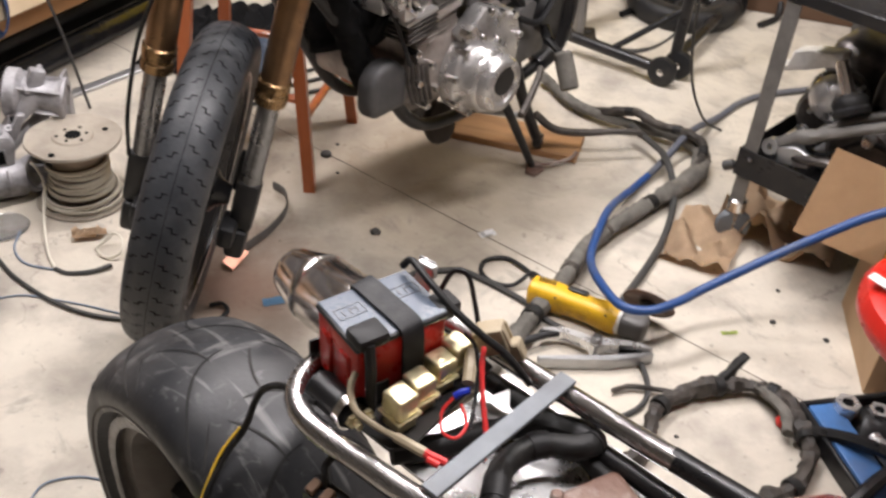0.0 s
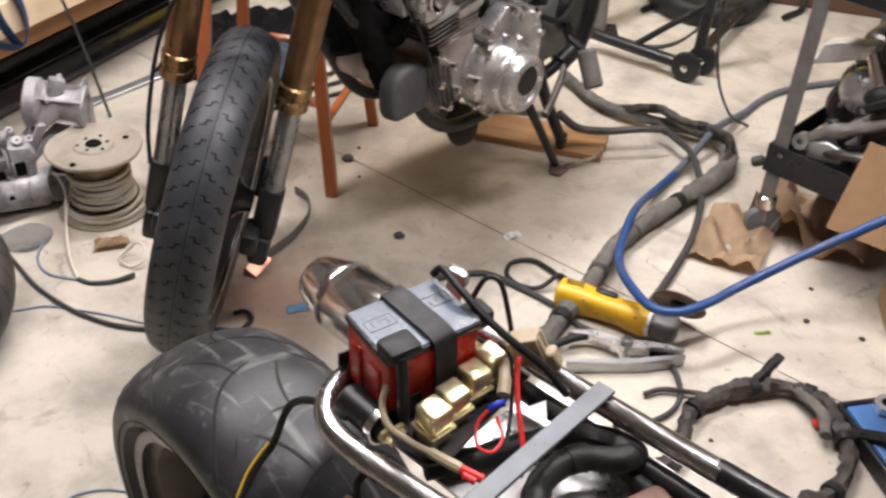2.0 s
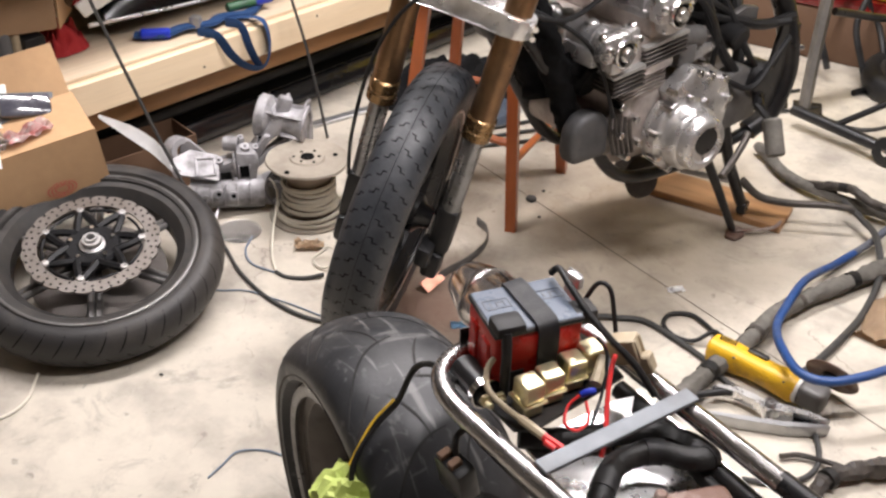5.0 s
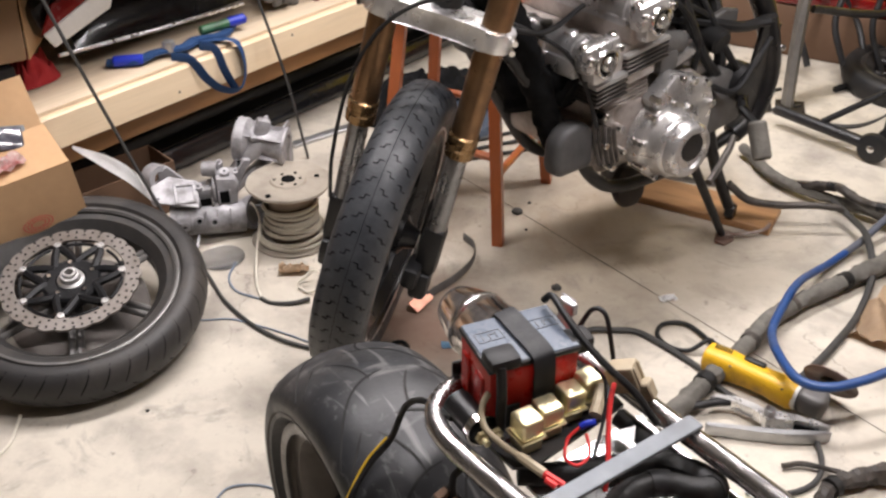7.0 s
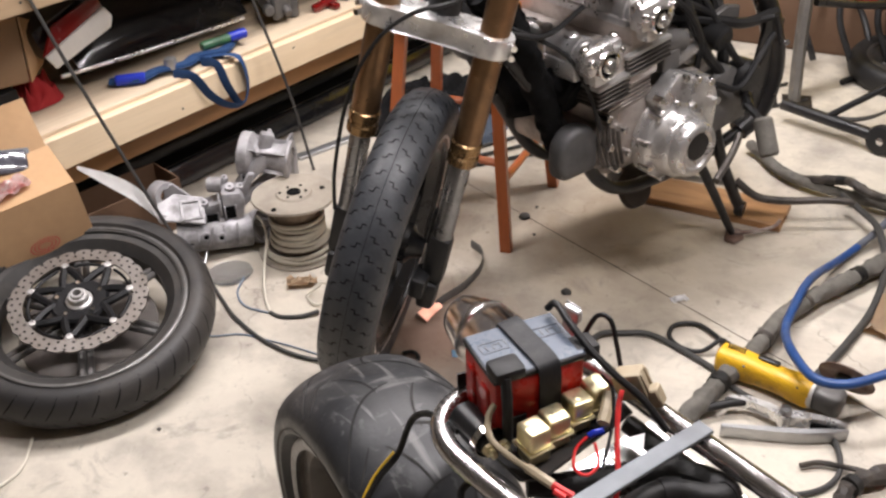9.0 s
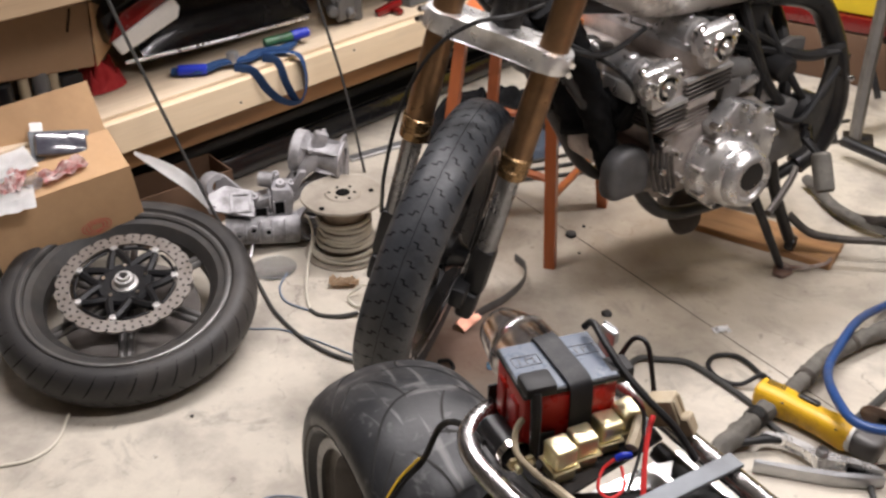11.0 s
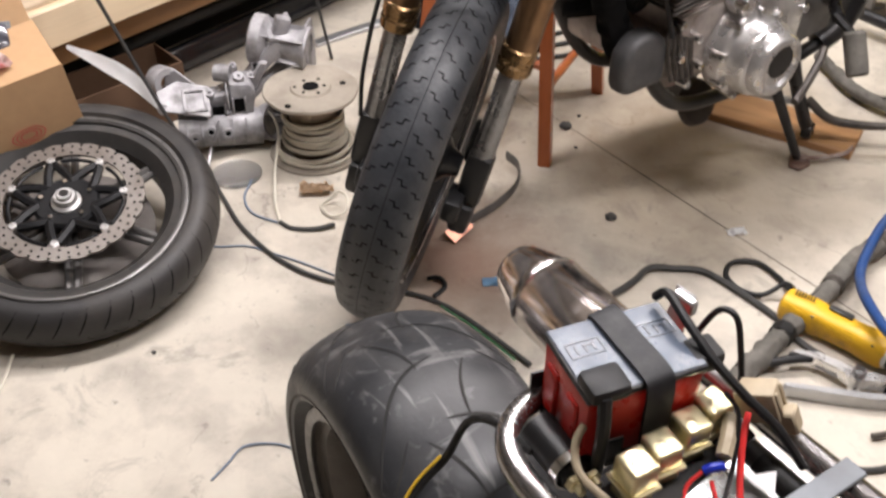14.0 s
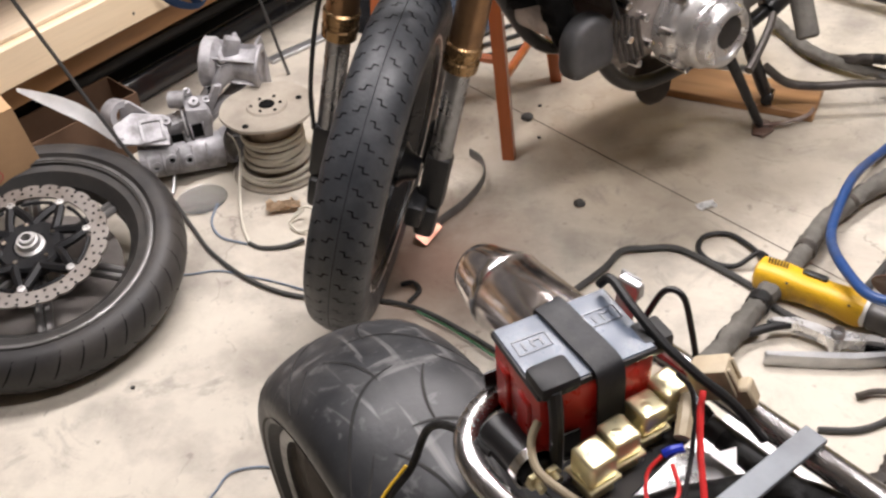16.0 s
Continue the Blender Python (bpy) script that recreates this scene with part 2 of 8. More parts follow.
white_cast = material("white_cast", (0.74, 0.73, 0.70), 0.4, 0.3, col2=(0.58, 0.57, 0.55), scale=12, dirt=(0.2, 0.18, 0.16), dscale=15, damount=0.4)
grease_alu = material("grease_alu", (0.085, 0.075, 0.070), 0.35, 0.6, col2=(0.03, 0.026, 0.024), scale=11, mix=0.9, bump=0.3, bscale=70, dirt=(0.17, 0.155, 0.14), dscale=16, damount=0.4)
zinc = material("zinc", (0.50, 0.505, 0.51), 0.38, 0.8, col2=(0.38, 0.385, 0.39), scale=12, dirt=(0.2, 0.18, 0.16), dscale=9, damount=0.3)
cast_alu = material("cast_alu", (0.56, 0.55, 0.54), 0.48, 0.75, col2=(0.42, 0.41, 0.4), scale=18, bump=0.25, bscale=140, dirt=(0.16, 0.14, 0.12), dscale=10,
                    damount=0.45)
polished_alu = material("polished_alu", (0.66, 0.65, 0.645), 0.30, 0.75, col2=(0.50, 0.485, 0.475), scale=14, bump=0.04, bscale=60, dirt=(0.16, 0.145, 0.13), dscale=13, damount=0.5)
engine_alu = material("engine_alu", (0.50, 0.45, 0.415), 0.45, 0.45, col2=(0.36, 0.32, 0.29), scale=16, mix=0.7, bump=0.25, bscale=80, dirt=(0.11, 0.09, 0.075), dscale=10,
                      damount=0.6)
grey_plate = material("grey_plate", (0.15, 0.145, 0.14), 0.55, 0.3, scale=14, dirt=(0.06, 0.055, 0.05), dscale=9, damount=0.5)
fork_gold = material("fork_gold", (0.28, 0.165, 0.085), 0.34, 0.85, col2=(0.21, 0.12, 0.06), scale=12, dirt=(0.09, 0.06, 0.045), dscale=12, damount=0.35)
fork_ring = material("fork_ring", (0.28, 0.175, 0.085), 0.22, 0.9, scale=20)
brass_zinc = material("brass_zinc", (0.82, 0.74, 0.48), 0.35, 0.95, col2=(0.72, 0.62, 0.36), scale=30, dirt=(0.45, 0.34, 0.17), dscale=25, damount=0.3)
red_plastic = material("red_plastic", (0.55, 0.02, 0.012), 0.32, col2=(0.43, 0.013, 0.009), scale=20)
red_cloth = material("red_cloth", (0.33, 0.014, 0.016), 0.9, col2=(0.22, 0.01, 0.012), scale=20, bump=0.3, bscale=150)
red_paint = material("red_paint", (0.17, 0.006, 0.006), 0.2, coat=0.5, scale=10, dirt=(0.07, 0.008, 0.007), damount=0.4)
label_grey = material("label_grey", (0.085, 0.105, 0.14), 0.30, col2=(0.065, 0.08, 0.11), scale=18, spec=0.26, dirt=(0.14, 0.15, 0.16), dscale=30, damount=0.4)
label_print = material("label_print", (0.03, 0.036, 0.05), 0.3, col2=(0.06, 0.07, 0.09), scale=40, mix=0.9)
label_white = material("label_white", (0.72, 0.70, 0.66), 0.6, scale=20)
silver_paint = material("silver_paint", (0.62, 0.59, 0.54), 0.3, 0.35, scale=12, coat=0.4, dirt=(0.4, 0.35, 0.28), dscale=8, damount=0.3)
blue_paint = material("blue_paint", (0.015, 0.022, 0.19), 0.25, coat=0.4, scale=12)
yellow_paint = material("yellow_paint", (0.75, 0.55, 0.02), 0.5, scale=12)
yellow_plastic = material("yellow_plastic", (0.75, 0.43, 0.015), 0.42, col2=(0.6, 0.33, 0.01), scale=18, dirt=(0.12, 0.07, 0.02), dscale=22, damount=0.5)
hose_blue = material("hose_blue", (0.016, 0.062, 0.21), 0.42, col2=(0.012, 0.042, 0.14), scale=20, dirt=(0.075, 0.085, 0.105), dscale=6, damount=0.6)
hose_dusty = material("hose_dusty", (0.10, 0.105, 0.125), 0.6, col2=(0.07, 0.08, 0.11), scale=9, dirt=(0.16, 0.155, 0.15), dscale=6, damount=0.6)
webbing = material("webbing", (0.012, 0.05, 0.15), 0.85, scale=60, bump=0.3, bscale=400)
sleeve_grey = material("sleeve_grey", (0.125, 0.116, 0.10), 0.8, col2=(0.075, 0.069, 0.060), scale=16, mix=0.8, bump=0.6, bscale=60, dirt=(0.23, 0.21, 0.185), dscale=12, damount=0.5)
clod_dark = material("clod_dark", (0.05, 0.046, 0.042), 0.8, col2=(0.03, 0.028, 0.026), scale=22, bump=0.5, bscale=90)
tape_black = material("tape_black", (0.010, 0.0098, 0.0095), 0.55, scale=30, bump=0.4, bscale=90, dirt=(0.035, 0.032, 0.028), dscale=18, damount=0.4, spec=0.3)
cable_grey = material("cable_grey", (0.04, 0.039, 0.037), 0.55, scale=20)
white_wire = material("white_wire", (0.66, 0.62, 0.52), 0.5, col2=(0.5, 0.46, 0.38), scale=25)
beige_wire = material("beige_wire", (0.40, 0.33, 0.225), 0.55, col2=(0.30, 0.245, 0.16), scale=25, dirt=(0.17, 0.13, 0.09), dscale=30, damount=0.4)
blue_wire = material("blue_wire", (0.17, 0.21, 0.27), 0.5, scale=25)
scrap_blue = material("scrap_blue", (0.22, 0.42, 0.62), 0.5, scale=25)
red_wire = material("red_wire", (0.65, 0.03, 0.03), 0.4, scale=25)
yellow_wire = material("yellow_wire", (0.65, 0.42, 0.03), 0.45, scale=25)
tape_green = material("tape_green", (0.42, 0.50, 0.13), 0.65, col2=(0.34, 0.42, 0.1), scale=25, bump=0.25, bscale=80)
rust = material("rust", (0.115, 0.058, 0.040), 0.55, 0.25, col2=(0.22, 0.155, 0.125), scale=18, mix=0.9, bump=0.4, bscale=90, dirt=(0.40, 0.36, 0.33), dscale=22, damount=0.6)
copper = material("copper", (0.34, 0.15, 0.09), 0.45, 0.7, scale=20)
copper_bright = material("copper_bright", (0.72, 0.36, 0.25), 0.4, 0.6, col2=(0.55, 0.25, 0.17), scale=20, dirt=(0.2, 0.09, 0.06), dscale=30, damount=0.4)
amber = material("amber", (0.45, 0.24, 0.05), 0.2, coat=0.4, scale=15)
rag_brown = material("rag_brown", (0.56, 0.41, 0.27), 0.9, col2=(0.46, 0.33, 0.21), scale=14, bump=0.2, bscale=40, dirt=(0.26, 0.18, 0.12), dscale=9, damount=0.4)
jug_plastic = material("jug_plastic", (0.93, 0.93, 0.945), 0.30, col2=(0.85, 0.855, 0.88), scale=7, trans=0.18)
gloss_dark = material("gloss_dark", (0.035, 0.035, 0.05), 0.15, coat=0.8, col2=(0.10, 0.10, 0.12), scale=30, mix=0.8)
clear_plastic = material("clear_plastic", (0.92, 0.93, 0.95), 0.12, scale=12, trans=0.95)
cap_blue = material("cap_blue", (0.01, 0.03, 0.42), 0.35, scale=20)
paper_white = material("paper_white", (0.88, 0.875, 0.865), 0.65, scale=30)
wrapper = material("wrapper", (0.82, 0.76, 0.73), 0.3, col2=(0.55, 0.09, 0.07), scale=42, mix=0.9)
regulator_grey = material("regulator_grey", (0.095, 0.094, 0.096), 0.55, 0.3, col2=(0.055, 0.054, 0.055), scale=9, mix=0.8, dirt=(0.17, 0.168, 0.168), dscale=11, damount=0.4, bump=0.3, bscale=60)
fin_alu = material("fin_alu", (0.12, 0.107, 0.097), 0.5, 0.6, col2=(0.07, 0.062, 0.055), scale=18, bump=0.2, bscale=120, dirt=(0.03, 0.026, 0.023), dscale=9, damount=0.6)
black_cast = material("black_cast", (0.009, 0.009, 0.010), 0.42, scale=20, bump=0.2, bscale=120, dirt=(0.02, 0.019, 0.018), dscale=16, damount=0.3, spec=0.22)
rim_grey = material("rim_grey", (0.060, 0.058, 0.056), 0.38, 0.5, col2=(0.035, 0.034, 0.032), scale=14, dirt=(0.12, 0.105, 0.09), dscale=10, damount=0.4)
rim_lip = material("rim_lip", (0.16, 0.155, 0.15), 0.35, 0.6, col2=(0.10, 0.098, 0.095), scale=14, dirt=(0.07, 0.06, 0.052), dscale=14, damount=0.5)
rim_dusty = material("rim_dusty", (0.17, 0.152, 0.138), 0.45, 0.4, col2=(0.11, 0.098, 0.088), scale=9, dirt=(0.07, 0.06, 0.052), dscale=12, damount=0.5)
worn_groove = material("worn_groove", (0.012, 0.012, 0.012), 0.8, col2=(0.05, 0.048, 0.045), scale=7, mix=0.9, spec=0.2)
board_dark = material("board_dark", (0.13, 0.072, 0.04), 0.75, col2=(0.095, 0.05, 0.028), scale=6, bump=0.06, bscale=120)
# darker, browner pine colour for the upper front board
pine_brown = material("pine_brown", (0.40, 0.285, 0.175), 0.6, col2=(0.30, 0.205, 0.12), scale=5, mix=0.5, bump=0.1, bscale=50, stretch=(0.25, 4, 4), dirt=(0.16, 0.11, 0.07), dscale=5, damount=0.45)
cardboard_brown = material("cardboard_brown", (0.29, 0.18, 0.10), 0.8, col2=(0.24, 0.15, 0.085), scale=5, bump=0.06, bscale=120)
worktop_grey = material("worktop_grey", (0.075, 0.075, 0.078), 0.45, 0.2, scale=9, dirt=(0.2, 0.19, 0.18), dscale=7, damount=0.5, bump=0.1)
harness_tape = material("harness_tape", (0.030, 0.026, 0.023), 0.55, col2=(0.065, 0.055, 0.047), scale=26, mix=0.8, bump=0.5, bscale=80, dirt=(0.13, 0.11, 0.09), dscale=14, damount=0.5, spec=0.3)
navy_cloth = material("navy_cloth", (0.05, 0.065, 0.09), 0.85, col2=(0.03, 0.038, 0.055), scale=20, bump=0.3, bscale=100)
cover_alu = material("cover_alu", (0.66, 0.655, 0.655), 0.32, 0.75, col2=(0.48, 0.47, 0.465), scale=20, mix=0.8, bump=0.12, bscale=55, dirt=(0.12, 0.11, 0.105), dscale=14, damount=0.5)
bottle_green = material("bottle_green", (0.05, 0.17, 0.07), 0.35, col2=(0.025, 0.06, 0.04), scale=30, mix=0.8)
paper_red = material("paper_red", (0.55, 0.12, 0.09), 0.6, scale=30)
blue_metal = material("blue_metal", (0.07, 0.19, 0.45), 0.4, 0.1, scale=20, dirt=(0.12, 0.13, 0.16), dscale=14, damount=0.3)
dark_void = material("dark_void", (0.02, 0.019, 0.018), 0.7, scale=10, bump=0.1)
grey_bin = material("grey_bin", (0.12, 0.125, 0.13), 0.6, scale=12, dirt=(0.2, 0.18, 0.16), damount=0.3)


# ---- mesh helpers ----
def align(p0, p1):
    """The pose that lays z along p0 to p1, standing at p0."""
    return Matrix.Translation(p0) @ (Vector(p1) - Vector(p0)).to_track_quat("Z", "Y").to_matrix().to_4x4()


def add_box(bm, size, m=None, bevel=0.0, seg=1, mi=0):
    made = bmesh.ops.create_cube(bm, size=1.0, matrix=(m or Matrix()) @ Matrix.Diagonal((*size, 1)))
    fs = {f for v in made["verts"] for f in v.link_faces}
    for f in fs:
        f.material_index = mi
    if bevel:
        bmesh.ops.bevel(bm, geom=list({e for f in fs for e in f.edges}), offset=bevel, segments=seg, affect="EDGES", profile=0.5)
    return bm


def add_lathe(bm, profile, seg=32, m=None, mi=0, closed=False):
    """Turns (radius, height) points about z."""
    m = m or Matrix()
    rings = []
    for r, z in profile:
        if r < 1e-6:
            rings.append([bm.verts.new(m @ Vector((0, 0, z)))])
        else:
            rings.append([bm.verts.new(m @ Vector((r * math.cos(2 * math.pi * i / seg), r * math.sin(2 * math.pi * i / seg), z))) for i in range(seg)])
    pairs = list(zip(rings, rings[1:])) + ([(rings[-1], rings[0])] if closed else [])
    for a, b in pairs:
        for i in range(seg):
            j = (i + 1) % seg
            vs = [a[0], b[i], b[j]] if len(a) == 1 else [a[i], a[j], b[0]] if len(b) == 1 else [a[i], a[j], b[j], b[i]]
            if len(set(vs)) > 2:
                bm.faces.new(vs).material_index = mi
    return bm


def add_cyl(bm, p0, p1, r0, r1=None, seg=20, mi=0, bevel=0.0):
    r1 = r0 if r1 is None else r1
    h = (Vector(p1) - Vector(p0)).length
    if bevel:
        prof = [(0, 0), (r0 - bevel, 0), (r0, bevel), (r1, h - bevel), (r1 - bevel, h), (0, h)]
    else:
        prof = [(0, 0), (r0, 0), (r1, h), (0, h)]
    return add_lathe(bm, prof, seg, align(p0, p1), mi)


def curve_points(pts, per=6):
    """A smooth line through the points."""
    ps = [Vector(p) for p in pts]
    if len(ps) < 3:
        return ps
    ext = [ps[0] * 2 - ps[1]] + ps + [ps[-1] * 2 - ps[-2]]
    out = []
    for i in range(1, len(ext) - 2):
        a, b, c, d = ext[i - 1:i + 3]
        for k in range(per):
            t = k / per
            out.append(0.5 * (2 * b + (c - a) * t + (2 * a - 5 * b + 4 * c - d) * t * t + (3 * b - a - 3 * c + d) * t ** 3))
    return out + [ps[-1]]


def add_tube(bm, pts, r, seg=8, per=6, mi=0, wob=0.0, closed=False, flat=None):
    """A tube along a smooth line; r: a radius or a function of 0..1; flat: (across, height) for a ribbon."""
    line = curve_points(pts, per) if per else [Vector(p) for p in pts]
    n = len(line)
    rings, side = [], None
    for i, p in enumerate(line):
        d = (line[min(i + 1, n - 1)] - line[max(i - 1, 0)]).normalized()
        if side is None:
            side = d.cross(Vector((0, 0, 1)) if abs(d.z) < 0.95 else Vector((1, 0, 0))).normalized()
        side = (side - d * side.dot(d)).normalized()
        up = side.cross(d)
        rr = r(i / max(1, n - 1)) if callable(r) else r
        ring = []
        for k in range(seg):
            a = 2 * math.pi * (k + 0.5) / seg
            w = 1 + (wob * (noise.noise(p * 60 + Vector((k * 3.1, 0, 0)))) if wob else 0)
            if flat:
                ring.append(bm.verts.new(p + side * math.cos(a) * flat[0] + up * math.sin(a) * flat[1]))
            else:
                ring.append(bm.verts.new(p + (side * math.cos(a) + up * math.sin(a)) * rr * w))
        rings.append(ring)
    for a, b in zip(rings, rings[1:]):
        for k in range(seg):
            bm.faces.new([a[k], a[(k + 1) % seg], b[(k + 1) % seg], b[k]]).material_index = mi
    bm.faces.new(rings[0][::-1]).material_index = mi
    bm.faces.new(rings[-1]).material_index = mi
    return bm


def add_prism(bm, outline, h, m=None, mi=0, bevel=0.0, seg=1):
    """A flat outline (x, y) raised by h along z."""
    m = m or Matrix()
    lo = [bm.verts.new(m @ Vector((x, y, 0))) for x, y in outline]
    hi = [bm.verts.new(m @ Vector((x, y, h))) for x, y in outline]
    fs = [bm.faces.new(lo[::-1]), bm.faces.new(hi)]
    n = len(lo)
    fs += [bm.faces.new([lo[i], lo[(i + 1) % n], hi[(i + 1) % n], hi[i]]) for i in range(n)]
    for f in fs:
        f.material_index = mi
    if bevel:
        bmesh.ops.bevel(bm, geom=list({e for f in fs for e in f.edges}), offset=bevel, segments=seg, affect="EDGES", profile=0.5)
    return bm


def mesh_of(name, bm, mats, angle=40):
    bmesh.ops.recalc_face_normals(bm, faces=bm.faces)
    me = bpy.data.meshes.new(name)
    bm.to_mesh(me)
    bm.free()
    for x in mats if isinstance(mats, (list, tuple)) else [mats]:
        me.materials.append(x)
    me.shade_smooth()
    me.set_sharp_from_angle(angle=radians(angle))
    return me


def part(name, bm, mats, parent, label="", m=None, angle=40):
    ob = new(name, mesh_of(name, bm, mats, angle))
    ob.parent = parent
    if m is not None:
        ob.matrix_basis = m
    return tagged(ob, label)


def thing(name, m, label, category, group=""):
    """An empty at the base of a thing of several parts."""
    ob = new(name)
    ob.empty_display_size = 0.05
    ob.matrix_basis = m
    return tagged(ob, label, category, group)


def single(name, bm, mats, label, category, group="", kind="", m=None, angle=40):
    """A thing of one mesh."""
    ob = new(name, mesh_of(name, bm, mats, angle))
    if m is not None:
        ob.matrix_basis = m
    return tagged(ob, label, category, group, kind)


def cable(name, pts, r, mat, label, category="cable", seg=8, per=7, wob=0.0):
    return single(name, add_tube(bmesh.new(), pts, r, seg, per, wob=wob), mat, label, category)


def wraps(ob, pts, r, mat, label, spots, length=0.03):
    """Tape wound round a cable at some spots along it, 0 to 1."""
    line = curve_points(pts, 40)
    run = [0.0]
    for a, b in zip(line, line[1:]):
        run.append(run[-1] + (b - a).length)
    for k in spots:
        near = [p for p, d in zip(line, run) if abs(d - k * run[-1]) <= length / 2]
        part("tape_wrap", add_tube(B(), near[::max(1, len(near) // 5)], r, 12, 2, wob=0.08), mat, ob, label)


def B():
    return bmesh.new()


def T(x, y, z):
    return Matrix.Translation((x, y, z))


def R(deg, axis):
    return Matrix.Rotation(radians(deg), 4, axis)


# ---- the room ----
def slab(name, x0, y0, z0, x1, y1, z1, mat, label):
    return single(name, add_box(B(), (x1 - x0, y1 - y0, z1 - z0), T((x0 + x1) / 2, (y0 + y1) / 2, (z0 + z1) / 2)), mat, label, name.split("_")[0], kind="structure")


# floor in three casts that meet in narrow joints
JOINT = math.atan2(2.721 - 1.88, -0.528 - 0.607)
jd = Vector((math.cos(JOINT), math.sin(JOINT), 0))
jn = Vector((-jd.y, jd.x, 0))
J0 = Vector((0.131, 2.232, 0))
floor = thing("floor", Matrix(), "worn beige concrete floor with saw-cut joints", "floor")
tagged(floor, kind="structure")
for a0, a1, b0, b1 in ((-9, 9, 0.0017, 8), (-9, 9, -9, -0.0017)):
    bm = B()
    ps = [J0 + jd * a + jn * b for a, b in ((a0, b0), (a1, b0), (a1, b1), (a0, b1))]
    top = [bm.verts.new((p.x, p.y, 0)) for p in ps]
    low = [bm.verts.new((p.x, p.y, -0.1)) for p in ps]
    bm.faces.new(top), bm.faces.new(low[::-1])
    for i in range(4):
        bm.faces.new((top[i], low[i], low[(i + 1) % 4], top[(i + 1) % 4]))
    part("floor_slab", bm, concrete, floor)
part("joint_bed", add_box(B(), (18, 0.02, 0.05), Matrix.Translation(J0) @ R(math.degrees(JOINT), "Z") @ T(0, 0, -0.0265)), clod_dark, floor, "dark dirt packed in the joint")

slab("wall_south", -4, -2.6, 0, 4, -2.5, 2.7, plaster, "painted plaster garage wall")
slab("wall_north", -4, 5.5, 0, 4, 5.6, 2.7, plaster, "painted plaster garage wall")
slab("wall_east", 3.4, -2.6, 0, 3.5, 5.6, 2.7, plaster, "painted plaster garage wall")
slab("wall_west", -3.5, -2.6, 0, -3.4, 5.6, 2.7, plaster, "painted plaster garage wall")
slab("ceiling", -4, -2.6, 2.7, 4, 5.6, 2.8, ceiling_paint, "white painted garage ceiling")


def tube_light(m):
    t = thing("ceiling_light", m, "white fluorescent ceiling batten with two tubes", "ceiling light", "ceiling lights")
    part("housing", add_box(B(), (1.24, 0.16, 0.05), T(0, 0, 0.025), 0.008), silver_paint, t)
    for s in (-1, 1):
        part("tube", add_cyl(B(), (-0.6, s * 0.045, -0.018), (0.6, s * 0.045, -0.018), 0.015, seg=10), glow, t, "glowing fluorescent tube")
    return t


glow = bpy.data.materials.new("glow")
glow.use_nodes = True
gb = glow.node_tree.nodes["Principled BSDF"]
gb.inputs["Emission Color"].default_value = (1.0, 0.95, 0.86, 1)
gb.inputs["Emission Strength"].default_value = 6.0
for x, y, a, power in LAMPS:
    tube_light(T(x, y, 2.64) @ R(a, "Z"))
    ld = bpy.data.lights.new("tube_lamp", "AREA")
    ld.shape, ld.size, ld.size_y, ld.energy, ld.color = "RECTANGLE", 1.2, 0.14, power, LAMP_COLOUR
    lo = new("tube_lamp", ld)
    lo.matrix_basis = T(x, y, 2.6) @ R(a, "Z")

# ---- shelf unit: frame with x along its front edge, y into the shelf ----
SA = math.degrees(math.atan2(0.917, 0.40))
SHELF = T(-1.695, 1.526, 0) @ R(SA, "Z")
unit = thing("shelf_unit", SHELF, "pine garage workbench with a lower shelf of plywood", "shelf unit")
for z, name in ((0.30, "lower_shelf"), (0.715, "bench_top")):
    part("front_board", add_box(B(), (4.6, 0.038, 0.092), T(0.9, -0.003, z + 0.048), 0.003), pine if z < 0.5 else pine_brown, unit, "pale pine board with knots" if z < 0.5 else "brown pine board with nail marks")
    part(name, add_box(B(), (4.6, 0.62, 0.012), T(0.9, 0.312, z + 0.101), 0.002), plywood, unit, "worn plywood sheet")
for x, z in ((0.12, 0.775), (0.60, 0.745), (1.02, 0.785), (1.45, 0.74), (0.55, 0.355), (0.98, 0.33), (1.42, 0.37), (1.9, 0.34)):
    part("nail", add_cyl(B(), (x, -0.020, z), (x, -0.0235, z), 0.0035, seg=8), cable_grey, unit, "dark nail head")
for x in (-0.1, 2.9):
    part("post", add_box(B(), (0.038, 0.088, 0.70), T(x, 0.085, 0.35), 0.003), pine, unit)
# added near-black sheet, gives the shaded depth behind the shelves as colour
part("back_panel", add_box(B(), (4.6, 0.02, 1.6), T(0.9, 0.64, 0.8)), dark_void, unit, "near-black sheet for the shaded depth behind the shelves")
part("worktop", add_box(B(), (1.75, 0.58, 0.022), T(-0.25, 0.28, 0.834), 0.003), worktop_grey, unit, "scratched dark grey worktop sheet")


# ---- wheels ----
def tyre_profile(r_out, half, r_bead, crown, n=14):
    """Half-round tyre section, from bead to bead: (radius, height)."""
    out = [(r_bead - 0.004, -half * 0.72), (r_bead + 0.006, -half * 0.80)]
    side = r_out - crown
    out += [(side * 0.55 + r_bead * 0.45, -half * 0.97), (side, -half)]
    for i in range(1, n):
        a = -math.pi / 2 + math.pi * i / n
        out.append((side + crown * math.cos(a) ** 0.85, half * math.sin(a)))
    out += [(side, half), (side * 0.55 + r_bead * 0.45, half * 0.97), (r_bead + 0.006, half * 0.80), (r_bead - 0.004, half * 0.72)]
    return out


def on_tyre(r_out, half, crown, y, a, lift=0.0):
    """A point of the tread at the height y across and the angle a round, lifted along the radius."""
    s = max(-1, min(1, y / half))
    r = r_out - crown + crown * max(0.0, 1 - s * s) ** 0.425 + lift
    return Vector((r * math.cos(a), r * math.sin(a), y))


